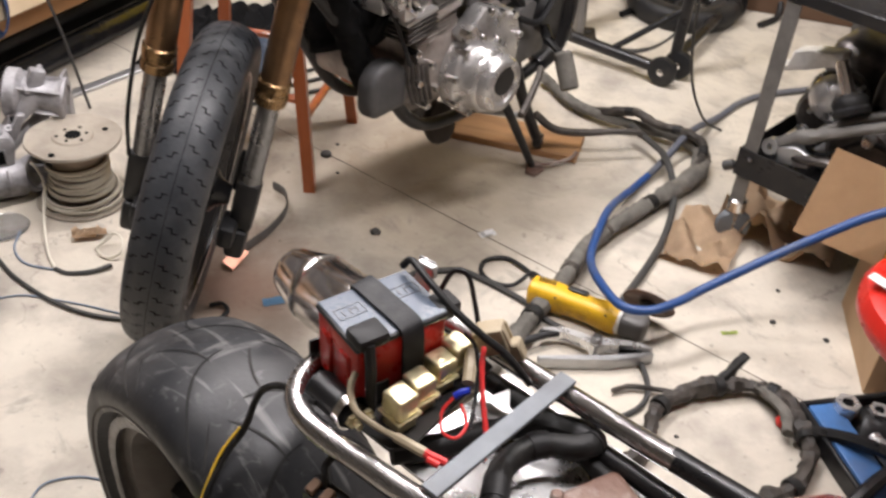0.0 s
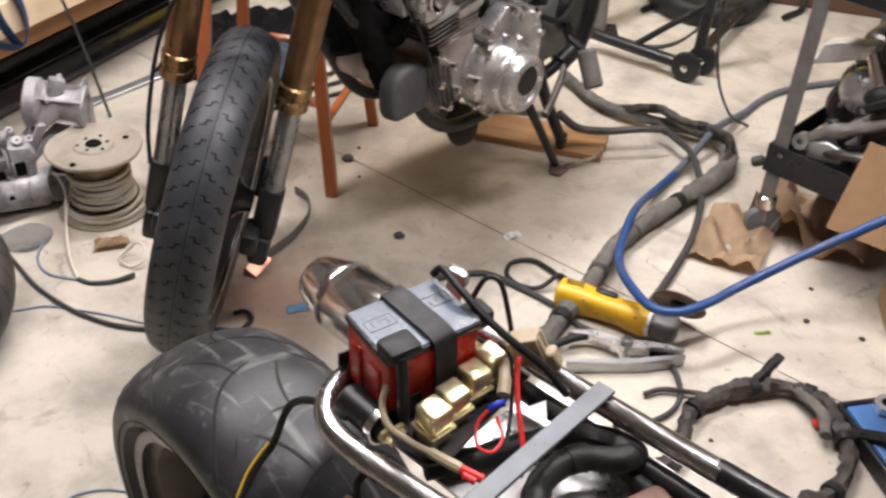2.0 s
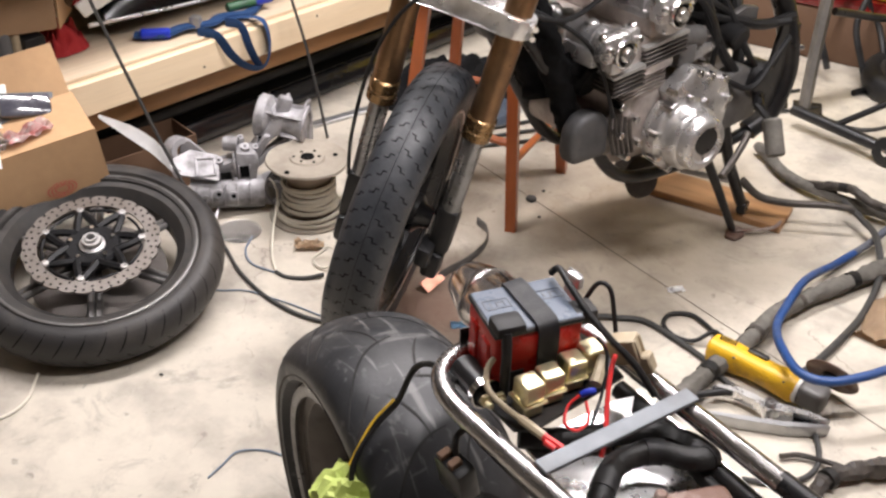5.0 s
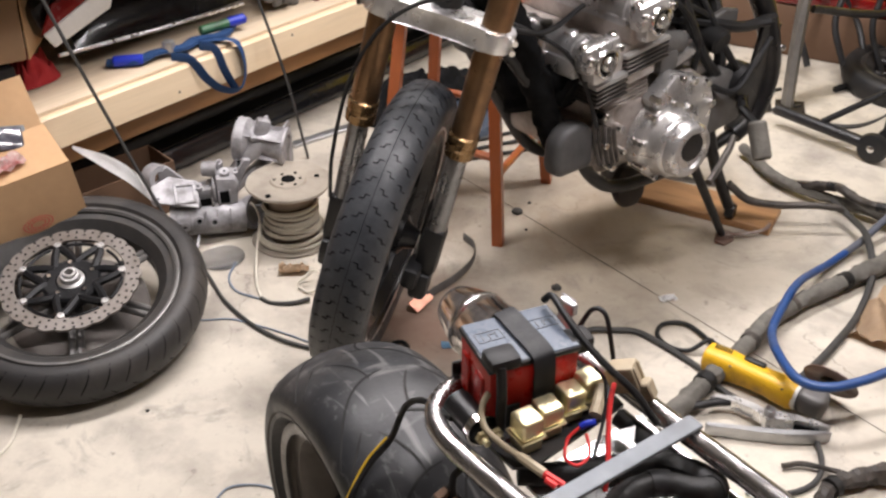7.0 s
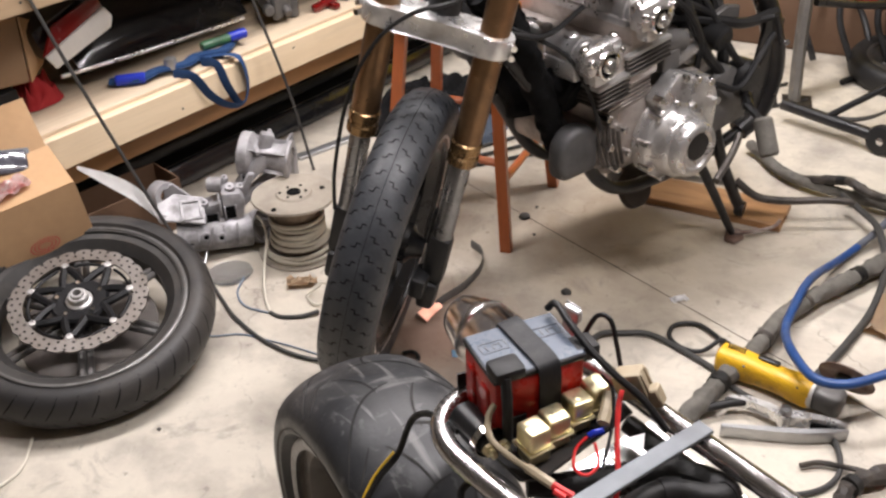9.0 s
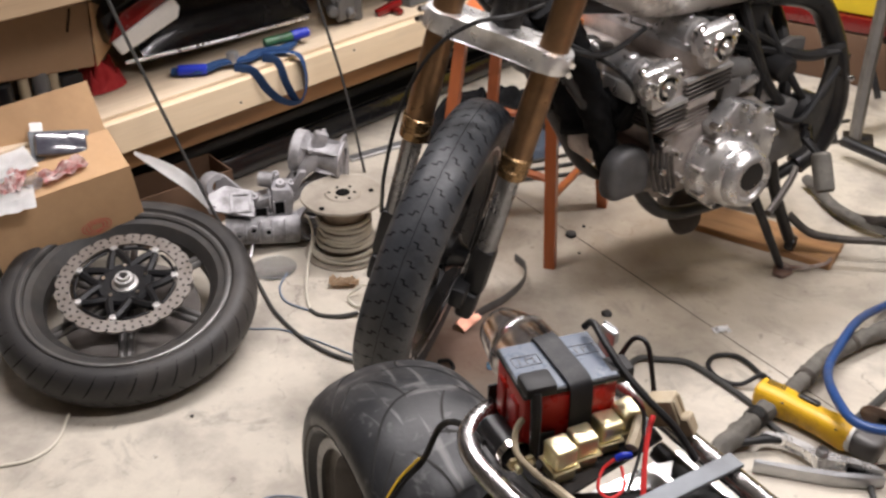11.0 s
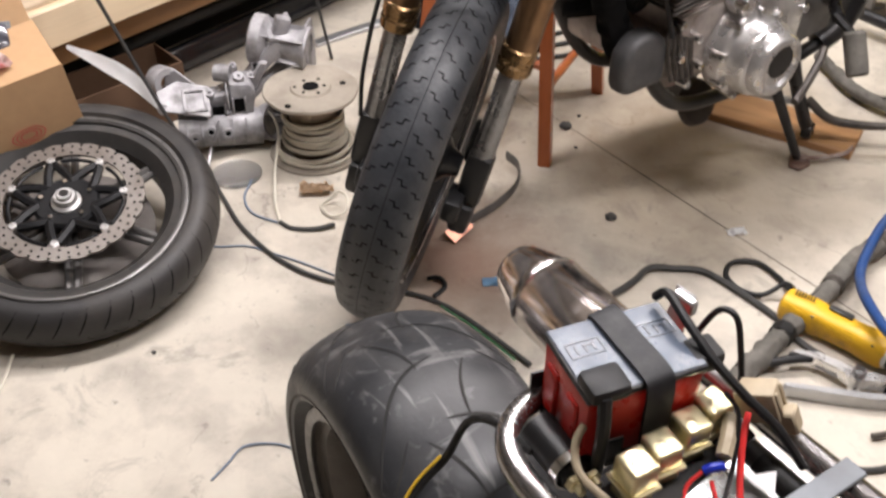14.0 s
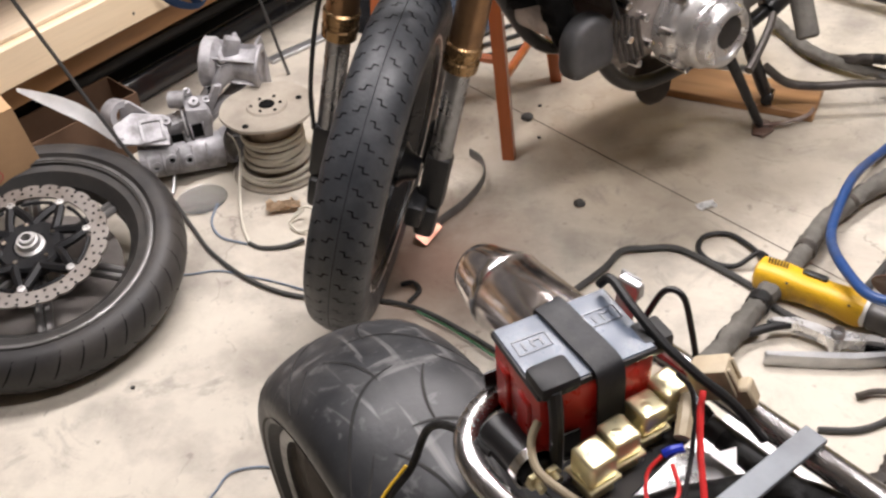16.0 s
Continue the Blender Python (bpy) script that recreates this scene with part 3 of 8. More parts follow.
def add_groove(bm, r_out, half, crown, line, width, lift=0.0006):
    """A thin dark line cut along the tread: line holds (y, angle)."""
    pts = [on_tyre(r_out, half, crown, y, a, lift) for y, a in line]
    rows = []
    for i, p in enumerate(pts):
        d = (pts[min(i + 1, len(pts) - 1)] - pts[max(i - 1, 0)]).normalized()
        up = Vector((p.x, p.y, p.z * 0.6)).normalized()
        s = d.cross(up).normalized() * width * (0.35 + 0.65 * math.sin(math.pi * (i + 0.6) / (len(pts) + 0.2)))
        rows.append((bm.verts.new(p - s), bm.verts.new(p + s)))
    for (a, b), (c, d) in zip(rows, rows[1:]):
        bm.faces.new((a, b, d, c))


def rim_profile(r, half):
    return [(r - 0.028, -half * 0.7), (r - 0.004, -half * 0.74), (r + 0.006, -half * 0.8), (r + 0.002, -half * 0.86), (r - 0.010, -half * 0.84), (r - 0.014, -half * 0.6),
            (r - 0.035, -half * 0.4), (r - 0.040, 0), (r - 0.035, half * 0.4), (r - 0.014, half * 0.6), (r - 0.010, half * 0.84), (r + 0.002, half * 0.86),
            (r + 0.006, half * 0.8), (r - 0.004, half * 0.74), (r - 0.028, half * 0.7), (r - 0.05, 0.3 * half), (r - 0.05, -0.3 * half)]


# ---- the near chassis: x forward along its rails, y to the far rail ----
CH = T(-0.184, 1.19, 0) @ R(-45.4, "Z")
chassis = thing("motorcycle_chassis", CH, "stripped motorcycle chassis with bare steel rails and wide rear tyre", "motorcycle")
RW = T(0.052, -0.093, 0.300) @ R(-90, "X")
RO, RH, RC, RR = 0.300, 0.106, 0.057, 0.214
tyre = part("rear_tyre", add_lathe(B(), tyre_profile(RO, RH, RR, RC, 18), 96, closed=True), rubber_worn, chassis, "wide worn black road tyre", RW)
bm = B()
for k in range(11):
    a0 = 2 * math.pi * k / 11
    for s in (-1, 1):
        o = a0 + (0.285 if s > 0 else 0)
        arc = [i / 18 for i in range(19)]
        add_groove(bm, RO, RH, RC, [(s * (-0.012 + 0.112 * t), o + 0.04 * t + 0.36 * t ** 2.6) for t in arc], 0.0021)
        add_groove(bm, RO, RH, RC, [(s * (0.012 + 0.030 * t ** 2), o + 0.035 - 0.27 * t) for t in arc], 0.0019)
        add_groove(bm, RO, RH, RC, [(s * (0.060 + 0.034 * t), o + 0.30 + 0.16 * t) for t in arc], 0.0015)
for s in (-1, 1):
    part("sidewall_band", add_lathe(B(), [(RR + 0.006, s * RH * 0.81), (RR + 0.018, s * RH * 0.93), (RO - RC - 0.004, s * RH * 1.004), (RO - RC - 0.006, s * RH * 0.99), (RR + 0.016, s * RH * 0.90)], 96, closed=True), rubber_brown, tyre, "brownish dusty sidewall")
part("tread_groove", bm, worn_groove, tyre, "dark curved tread grooves")
rim = part("rear_rim", add_lathe(B(), rim_profile(RR, RH), 64, closed=True), rim_dusty, chassis, "dusty grey wheel rim", RW)
for s in (-1, 1):
    part("rim_lip", add_lathe(B(), [(RR - 0.004, s * RH * 0.80), (RR + 0.003, s * RH * 0.875), (RR - 0.004, s * RH * 0.895), (RR - 0.014, s * RH * 0.86), (RR - 0.013, s * RH * 0.80)], 64, closed=True), rim_lip, rim, "bright worn rim lip")
bm = B()
for k in range(5):
    a = 2 * math.pi * k / 5 + 0.3
    add_tube(bm, [(0.03 * math.cos(a), 0.03 * math.sin(a), -0.01), (0.10 * math.cos(a), 0.10 * math.sin(a), -0.02), (0.185 * math.cos(a), 0.185 * math.sin(a), -0.02)],
             0.016, 8, 4)
part("spokes", bm, black_paint, chassis, "", RW)
part("hub", add_lathe(B(), [(0, -0.1), (0.03, -0.1), (0.035, -0.06), (0.05, -0.05), (0.05, 0.05), (0.035, 0.06), (0.03, 0.1), (0, 0.1)], 24), cast_alu, chassis, "", RW)
# seat loop
loop = [(0.52, -0.077, 0.7035), (0.42, -0.095, 0.702), (0.33, -0.111, 0.70), (0.265, -0.121, 0.70), (0.225, -0.116, 0.70), (0.200, -0.095, 0.70), (0.186, -0.055, 0.70), (0.180, 0.0, 0.70), (0.188, 0.055, 0.70),
        (0.212, 0.085, 0.70), (0.26, 0.096, 0.70), (0.34, 0.106, 0.70), (0.42, 0.115, 0.702), (0.52, 0.127, 0.7035)]
part("seat_loop", add_tube(B(), loop, 0.0125, 14, 4), bare_steel, chassis, "bare steel tube loop, ground bright at the welds")
for s in (-1, 1):
    part("seat_rail", add_tube(B(), [(0.515, 0.025 + s * 0.1025, 0.7034), (0.8, 0.06 + s * 0.10, 0.710), (1.15, 0.08 + s * 0.10, 0.72)], 0.0128, 14, 5), black_paint, chassis, "black painted frame rail")
    part("lower_rail", add_tube(B(), [(0.30, -0.008 + s * 0.092, 0.672), (0.6, 0.035 + s * 0.088, 0.66), (0.85, 0.06 + s * 0.09, 0.60), (1.0, 0.07 + s * 0.09, 0.45)], 0.0115, 12, 5), black_paint, chassis)
    part("swingarm", add_tube(B(), [(0.052, -0.093 + s * 0.128, 0.300), (0.37, -0.06 + s * 0.115, 0.33), (0.64, s * 0.10, 0.37)], 0.024, 10, 4), black_paint, chassis)
    part("main_frame", add_tube(B(), [(1.12, s * 0.10, 0.72), (0.75, s * 0.11, 0.55), (0.62, s * 0.11, 0.37), (0.72, s * 0.11, 0.16), (1.2, s * 0.10, 0.14)], 0.016, 10, 6), black_paint, chassis)
part("stand", add_tube(B(), [(0.62, -0.13, 0.36), (0.62, -0.15, 0.01), (0.62, 0.15, 0.01), (0.62, 0.13, 0.36)], 0.012, 8, 3), black_paint, chassis)
part("tray", add_prism(B(), [(0.30, -0.09), (0.95, -0.09), (0.95, 0.09), (0.30, 0.09)], 0.004, T(0, 0.01, 0.643) @ R(5, "Z")), clamp_alu, chassis, "bright bent sheet metal tray")
part("cross_plate", add_box(B(), (0.021, 0.215, 0.005), T(0.393, 0.012, 0.717) @ R(5.5, "Z"), 0.001), strap_steel, chassis, "flat grey steel cross strap")
# muffler
muf = align((-0.096, 0.094, 0.574), (0.2, 0.110, 0.586))
can = part("muffler", add_lathe(B(), [(0, 0.062), (0.049, 0.062), (0.0515, 0.065), (0.0515, 0.27), (0.045, 0.29), (0, 0.29)], 48), brushed, chassis, "brushed stainless muffler can", muf)
part("cone", add_lathe(B(), [(0.026, 0.006), (0.028, 0.001), (0.031, 0.0), (0.034, 0.003), (0.038, 0.014), (0.044, 0.035), (0.0485, 0.052), (0.050, 0.060), (0.049, 0.0625)], 48), brushed, can, "brushed cone end of the muffler")
part("outlet", add_lathe(B(), [(0, 0.006), (0.028, 0.003)], 32), groove, can, "dark outlet")
part("band", add_lathe(B(), [(0.0495, 0.0595), (0.0522, 0.060), (0.0526, 0.0625), (0.0522, 0.065), (0.0495, 0.0655)], 48, closed=True), chrome, can, "rolled bright band")

# ---- the front motorcycle: x forward from its front axle, y to its left ----
BK = T(-0.505, 1.889, 0) @ R(-126.95, "Z")
bike = thing("motorcycle", BK, "half-stripped old motorcycle with gold forks and a silver tank", "motorcycle")
axis, axle = Vector((0.2501, 0.0069, 0.9682)), Vector((0.968, 0.0211, -0.2502))
fwd = axle.cross(axis).normalized()
FC = Vector((-0.487, 1.875, 0.330))
FORK = BK.inverted() @ Matrix(((fwd.x, axle.x, axis.x, FC.x), (fwd.y, axle.y, axis.y, FC.y), (fwd.z, axle.z, axis.z, FC.z), (0, 0, 0, 1)))
FW = FORK @ R(-90, "X")
FO, FH, FCR = 0.336, 0.057, 0.046
tyre2 = part("front_tyre", add_lathe(B(), tyre_profile(FO, FH, 0.242, FCR, 14), 96, closed=True), rubber_old, bike, "old black block-tread tyre", FW)
part("front_rim", add_lathe(B(), rim_profile(0.242, FH), 64, closed=True), black_paint, bike, "", FW)
# thin bright rings stand in for the highlight along the black rim
for s in (-1, 1):
    part("rim_edge", add_lathe(B(), [(0.243, s * FH * 0.86), (0.248, s * FH * 0.88), (0.250, s * FH * 0.84), (0.245, s * FH * 0.80)], 64, closed=True), clamp_alu, bike, "thin bright ring for the rim highlight", FW)
part("front_hub", add_lathe(B(), [(0, -0.075), (0.02, -0.075), (0.03, -0.05), (0.045, -0.04), (0.045, 0.04), (0.03, 0.05), (0.02, 0.075), (0, 0.075)], 24), black_paint, bike, "", FW)
bm = B()
for k in range(6):
    a = 2 * math.pi * k / 6
    add_tube(bm, [(0.03 * math.cos(a), 0.03 * math.sin(a), 0), (0.21 * math.cos(a), 0.21 * math.sin(a), 0)], 0.013, 8, 0)
part("front_spokes", bm, black_paint, bike, "", FW)
for s in (-1, 1):
    f = Vector((0.013, s * 0.107, 0))
    leg = part("fork_leg", add_lathe(B(), [(0, 0.292), (0.0285, 0.292), (0.0285, 0.63), (0.0255, 0.64), (0.0255, 0.90), (0, 0.90)], 28, T(*f)), fork_gold, bike, "bronze-gold fork tube", FORK)
    part("collar", add_lathe(B(), [(0.0225, 0.242), (0.031, 0.244), (0.032, 0.262), (0.029, 0.265), (0.029, 0.271), (0.032, 0.274), (0.032, 0.292), (0.0285, 0.295), (0.0225, 0.295)], 28, T(*f)),
         fork_ring, leg, "shiny brass-coloured collar rings")
    part("stanchion", add_cyl(B(), f + Vector((0, 0, -0.02)), f + Vector((0, 0, 0.26)), 0.0215, seg=24), fork_steel, leg, "dark steel inner fork tube")
    bm = B()
    add_box(bm, (0.05, 0.05, 0.12), T(f.x, f.y, 0.0), 0.012, 2)
    add_box(bm, (0.075, 0.035, 0.05), T(f.x + 0.03, f.y - s * 0.02, -0.055), 0.01, 2)
    add_box(bm, (0.035, 0.05, 0.09), T(f.x - 0.035, f.y - s * 0.01, 0.05), 0.01, 2)
    add_box(bm, (0.05, 0.042, 0.07), T(f.x + 0.01, f.y, -0.09), 0.012, 2)
    part("fork_bottom", bm, black_plastic, leg, "black fork foot with caliper bracket")
# triple clamp
bm = B()
# the waist between the legs
outline = [(-0.051 + 0.041 * math.cos(a), 0.107 + 0.041 * math.sin(a)) for a in [radians(d) for d in range(-20, 201, 20)]] + [(-0.095, 0.05), (-0.10, 0.0), (-0.095, -0.05)] + \
          [(-0.051 + 0.041 * math.cos(a), -0.107 + 0.041 * math.sin(a)) for a in [radians(d) for d in range(160, 381, 20)]] + [(-0.022, -0.05), (-0.025, 0.05)]
add_prism(bm, outline, 0.042, FORK @ T(0.064, 0, 0.485), bevel=0.006, seg=2)
clamp = part("triple_clamp", bm, clamp_alu, bike, "machined silver lower fork clamp")
for s in (-1, 1):
    for dz in (0.496, 0.516):
        part("bolt", add_cyl(B(), FORK @ Vector((0.02, s * 0.143, dz)), FORK @ Vector((0.04, s * 0.152, dz)), 0.006, seg=8), chrome, clamp)
part("steering_stem", add_cyl(B(), FORK @ Vector((-0.02, 0, 0.49)), FORK @ Vector((-0.02, 0, 0.80)), 0.032, seg=20), black_paint, bike)
plate = part("stem_plate", add_box(B(), (0.003, 0.026, 0.11), FORK @ T(0.014, 0.0, 0.645), 0.001), black_paint, bike, "black type plate with pale print")
for k in range(6):
    part("print_bar", add_box(B(), (0.0008, 0.018 - 0.003 * (k % 3), 0.009), FORK @ T(0.0161, 0.001, 0.602 + 0.017 * k)), label_white, plate)
bm = B()
add_prism(bm, outline, 0.03, FORK @ T(0.064, 0, 0.80), bevel=0.005, seg=2)
part("top_clamp", bm, black_paint, bike)
# tank: lofted sections along x (x, half width, bottom, top)
TANK_Y = 0.045
TANK = ((-0.286, 0.035, 0.872, 0.905), (-0.294, 0.070, 0.858, 0.925), (-0.315, 0.088, 0.842, 0.945), (-0.36, 0.100, 0.822, 0.968), (-0.46, 0.112, 0.775, 1.0), (-0.55, 0.116, 0.762, 1.01), (-0.70, 0.116, 0.758, 1.01),
        (-0.82, 0.112, 0.758, 1.0), (-0.98, 0.100, 0.765, 0.98), (-1.10, 0.08, 0.775, 0.94), (-1.13, 0.05, 0.79, 0.91))
bm = B()
rings = []
for x, w, zb, zt in TANK:
    ring = []
    n = 28
    for i in range(n):
        a = 2 * math.pi * i / n
        c, s = math.cos(a), math.sin(a)
        px = w * math.copysign(abs(c) ** 0.55, c)
        pz = (zb + zt) / 2 + (zt - zb) / 2 * math.copysign(abs(s) ** (0.62 if s < 0 else 0.9), s)
        px *= 1 if px > 0 else min(1, max(0.15, (-0.28 - x) / 0.25))
        ring.append(bm.verts.new((x, TANK_Y + px * (1 - 0.10 * max(0, s)), pz)))
    rings.append(ring)
for a, b in zip(rings, rings[1:]):
    for i in range(len(a)):
        bm.faces.new((a[i], a[(i + 1) % len(a)], b[(i + 1) % len(b)], b[i]))
bm.faces.new(rings[0]), bm.faces.new(rings[-1][::-1])
tank = part("fuel_tank", bm, silver_paint, bike, "scuffed silver fuel tank with a blue side stripe")


# engine: cylinders lean forward
EN = T(-0.60, 0, 0.46) @ R(7, "Y")
bm = B()
add_box(bm, (0.32, 0.34, 0.17), T(-0.685, 0, 0.45), 0.03, 3)
crank = part("crankcase", bm, engine_alu, bike, "grimy cast aluminium crankcase")
part("gearbox", add_box(B(), (0.20, 0.28, 0.16), T(-0.87, -0.01, 0.43), 0.035, 3), engine_alu, crank)
part("sump", add_box(B(), (0.22, 0.20, 0.09), T(-0.69, 0, 0.335), 0.03, 3), engine_alu, crank)
part("front_boss", add_cyl(B(), (-0.52, -0.14, 0.42), (-0.52, 0.15, 0.42), 0.055, seg=24, bevel=0.012), engine_alu, crank)
for k in range(5):
    part("rib", add_tube(B(), [(-0.475 - 0.012 * k, 0.168 + 0.004 * k, 0.50 - 0.006 * k), (-0.478 - 0.012 * k, 0.172 + 0.004 * k, 0.44), (-0.50 - 0.012 * k, 0.17 + 0.003 * k, 0.385)], 0.005, 6, 4), fin_alu, crank)
for x, z in ((-0.49, 0.515), (-0.545, 0.47), (-0.565, 0.405), (-0.53, 0.375), (-0.50, 0.44)):
    part("case_bolt", add_cyl(B(), (x, 0.15, z), (x, 0.192, z), 0.009, seg=8, bevel=0.002), chrome, crank)
block = part("cylinder_block", add_box(B(), (0.128, 0.332, 0.14), T(0.02, 0, 0.06), 0.004), engine_alu, bike, "grimy finned cylinder block", EN)
for i in range(6, 11):
    part("fin", add_box(B(), (0.138, 0.343, 0.0046), T(0.020, 0, 0.008 + 0.0098 * i), 0.001), engine_alu, block)
head = part("cylinder_head", add_box(B(), (0.185, 0.36, 0.10), T(0.025, 0, 0.160), 0.012, 2), engine_alu, bike, "cast cylinder head with thick fins", EN)
for x0, x1, z0, y in ((0.046, 0.144, 0.112, 0.40), (-0.094, 0.046, 0.148, 0.39)):
    for i in range(5):
        top = i == 4
        part("fin", add_box(B(), (x1 - x0, y, 0.010 if top else 0.0045), T((x0 + x1) / 2, 0, z0 + 0.0105 * i + (0.003 if top else 0)), 0.003 if top else 0.0015, 2 if top else 1), cast_alu if top else fin_alu, head)
part("head_step", add_box(B(), (0.09, 0.365, 0.05), T(0.105, 0, 0.19), 0.012, 2), engine_alu, head)
part("head_step", add_box(B(), (0.10, 0.365, 0.05), T(-0.028, 0, 0.228), 0.012, 2), engine_alu, head)
for x, zc in ((0.138, 0.2275), (-0.023, 0.267)):
    bm = B()
    add_cyl(bm, (x, -0.21, zc), (x, 0.17, zc), 0.036, seg=24, bevel=0.006)
    add_box(bm, (0.085, 0.37, 0.045), T(x, -0.02, zc - 0.025), 0.008, 2)
    cc = part("cam_cover", bm, cover_alu, bike, "dirty polished cam cover with bosses", EN)
    for y in (-0.15, -0.05, 0.04, 0.12):
        part("boss", add_cyl(B(), (x, y, zc), (x, y, zc + 0.042), 0.014, seg=14, bevel=0.003), cover_alu, cc)
        part("band", add_lathe(B(), [(0.034, -0.008), (0.040, -0.006), (0.040, 0.006), (0.034, 0.008)], 24, T(x, y + 0.025, zc) @ R(-90, "X"), closed=True), cover_alu, cc)
    bm = B()
    add_box(bm, (0.104, 0.042, 0.060), T(x, 0.198, zc + 0.012), 0.010, 2)
    add_box(bm, (0.070, 0.044, 0.050), T(x, 0.198, zc - 0.025), 0.014, 2)
    cap = part("end_cap", bm, polished_alu, cc, "polished cast end cap")
    part("plug", add_lathe(B(), [(0, 0.020), (0.012, 0.020), (0.016, 0.014), (0.018, 0.006), (0.024, 0.006), (0.027, 0.012), (0.031, 0.010), (0.033, 0.0), (0, 0)], 24, T(x, 0.218, zc - 0.002) @ R(-90, "X")), chrome, cc, "bright round plug")
    part("plug_ring", add_lathe(B(), [(0.0185, 0.0068), (0.0235, 0.0068)], 24, T(x, 0.218, zc - 0.002) @ R(-90, "X")), groove, cc)
    for dx in (-0.042, 0.042):
        part("cap_bolt", add_cyl(B(), (x + dx, 0.20, zc + 0.034), (x + dx, 0.20, zc + 0.049), 0.010, seg=12, bevel=0.003), chrome, cc)
        part("cap_bolt", add_cyl(B(), (x + dx, 0.212, zc + 0.018), (x + dx, 0.228, zc + 0.018), 0.009, seg=12, bevel=0.003), chrome, cc)
bm = B()
add_lathe(bm, [(0.094, -0.05), (0.094, -0.012), (0.090, -0.006), (0.084, -0.004), (0.080, 0.002), (0.079, 0.030), (0.074, 0.040), (0.070, 0.042), (0.068, 0.060), (0.062, 0.070), (0.054, 0.073), (0.047, 0.072), (0.042, 0.066), (0, 0.064)], 56, T(-0.678, 0.222, 0.412) @ R(-90, "X"))
alt = part("alternator_cover", bm, polished_alu, bike, "scraped polished round alternator cover")
for k in range(9):
    a = 2 * math.pi * k / 9 + 0.2
    part("cover_bolt", add_cyl(B(), (-0.678 + 0.092 * math.cos(a), 0.19, 0.412 + 0.092 * math.sin(a)), (-0.678 + 0.092 * math.cos(a), 0.226, 0.412 + 0.092 * math.sin(a)), 0.009, seg=10, bevel=0.002), chrome, alt)
part("badge", add_lathe(B(), [(0, 0.004), (0.038, 0.003), (0.041, 0)], 36, T(-0.684, 0.2855, 0.424) @ R(-90, "X")), black_paint, alt, "dark recessed centre disc")
part("badge_mark", add_box(B(), (0.05, 0.002, 0.010), T(-0.684, 0.2835, 0.372) @ R(-14, "Y"), 0.0005), zinc, alt, "plain raised bar")
bm = B()
add_prism(bm, [(-0.69, 0.575), (-0.81, 0.535), (-0.842, 0.47), (-0.83, 0.38), (-0.76, 0.33), (-0.70, 0.40), (-0.62, 0.52)], 0.05, Matrix(((1, 0, 0, 0), (0, 0, 1, 0.165), (0, 1, 0, 0), (0, 0, 0, 1))), bevel=0.010, seg=2)
cover2 = part("case_cover", bm, polished_alu, crank, "polished upper case cover with bolts")
for x, z in ((-0.70, 0.560), (-0.745, 0.545), (-0.795, 0.527), (-0.825, 0.47), (-0.82, 0.38), (-0.62, 0.53)):
    part("case_bolt", add_cyl(B(), (x, 0.20, z), (x, 0.226, z), 0.010, seg=10, bevel=0.002), chrome, crank)
part("upper_cover", add_box(B(), (0.15, 0.11, 0.03), T(-0.765, 0.11, 0.580) @ R(14, "Y"), 0.010, 2), polished_alu, crank)
for k in range(3):
    part("cover_rib", add_box(B(), (0.13, 0.012, 0.014), T(-0.765, 0.075 + 0.035 * k, 0.597) @ R(14, "Y"), 0.004, 2), engine_alu, crank)
# frame
for s in (-1, 1):
    part("down_tube", add_tube(B(), [(-0.13, s * 0.02, 0.86), (-0.26, s * 0.07, 0.72), (-0.44, s * 0.115, 0.46), (-0.54, s * 0.12, 0.315), (-0.66, s * 0.12, 0.255), (-0.9, s * 0.12, 0.245), (-1.06, s * 0.13, 0.28)],
                           0.0165, 12, 6), black_paint, bike)
    part("rear_frame", add_tube(B(), [(-1.06, s * 0.13, 0.28), (-1.13, s * 0.14, 0.33), (-1.16, s * 0.14, 0.46), (-1.10, s * 0.12, 0.64), (-0.98, s * 0.10, 0.74), (-0.6, s * 0.05, 0.78), (-0.2, s * 0.02, 0.84)], 0.029, 12, 6),
         black_paint, bike)
part("regulator", add_prism(B(), [(0.058, -0.034), (0.046, -0.060), (-0.062, -0.060), (-0.064, 0.012), (-0.050, 0.046), (-0.015, 0.066), (0.030, 0.058), (0.055, 0.028)], 0.052, T(-0.418, 0.172, 0.446) @ R(90, "X"), bevel=0.018, seg=4), regulator_grey, bike, "dusty grey rounded cover")
part("horn", add_lathe(B(), [(0, 0.0), (0.05, 0.004), (0.056, 0.012), (0.05, 0.028), (0.03, 0.036), (0, 0.04)], 28, T(-0.735, 0.05, 0.195) @ R(-70, "X")), rubber_brown, bike, "dusty dark round horn")
part("cylinder_filter", add_cyl(B(), (-0.75, 0, 0.17), (-0.75, 0, 0.25), 0.035, seg=16), grey_plate, bike)

# ---- wooden stool ----
st = thing("stool", T(-0.495, 2.61, 0), "reddish-brown wooden stool with square legs and rungs", "stool")
feet = [(0.155, -0.232), (0.22, 0.155), (-0.17, 0.21), (-0.21, -0.135)]
SEAT = 0.62
for x, y in feet:
    part("leg", add_tube(B(), [(x, y, 0), (x * 0.70, y * 0.70, SEAT)], 0.021, 4, 0), stool_wood, st, angle=30)
for i, z in ((0, 0.20), (1, 0.25), (2, 0.20), (3, 0.25)):
    (x0, y0), (x1, y1) = feet[i], feet[(i + 1) % 4]
    k = 1 - 0.30 * z / SEAT
    part("rung", add_tube(B(), [(x0 * k, y0 * k, z), (x1 * k, y1 * k, z)], 0.011, 8, 0), stool_wood, st)
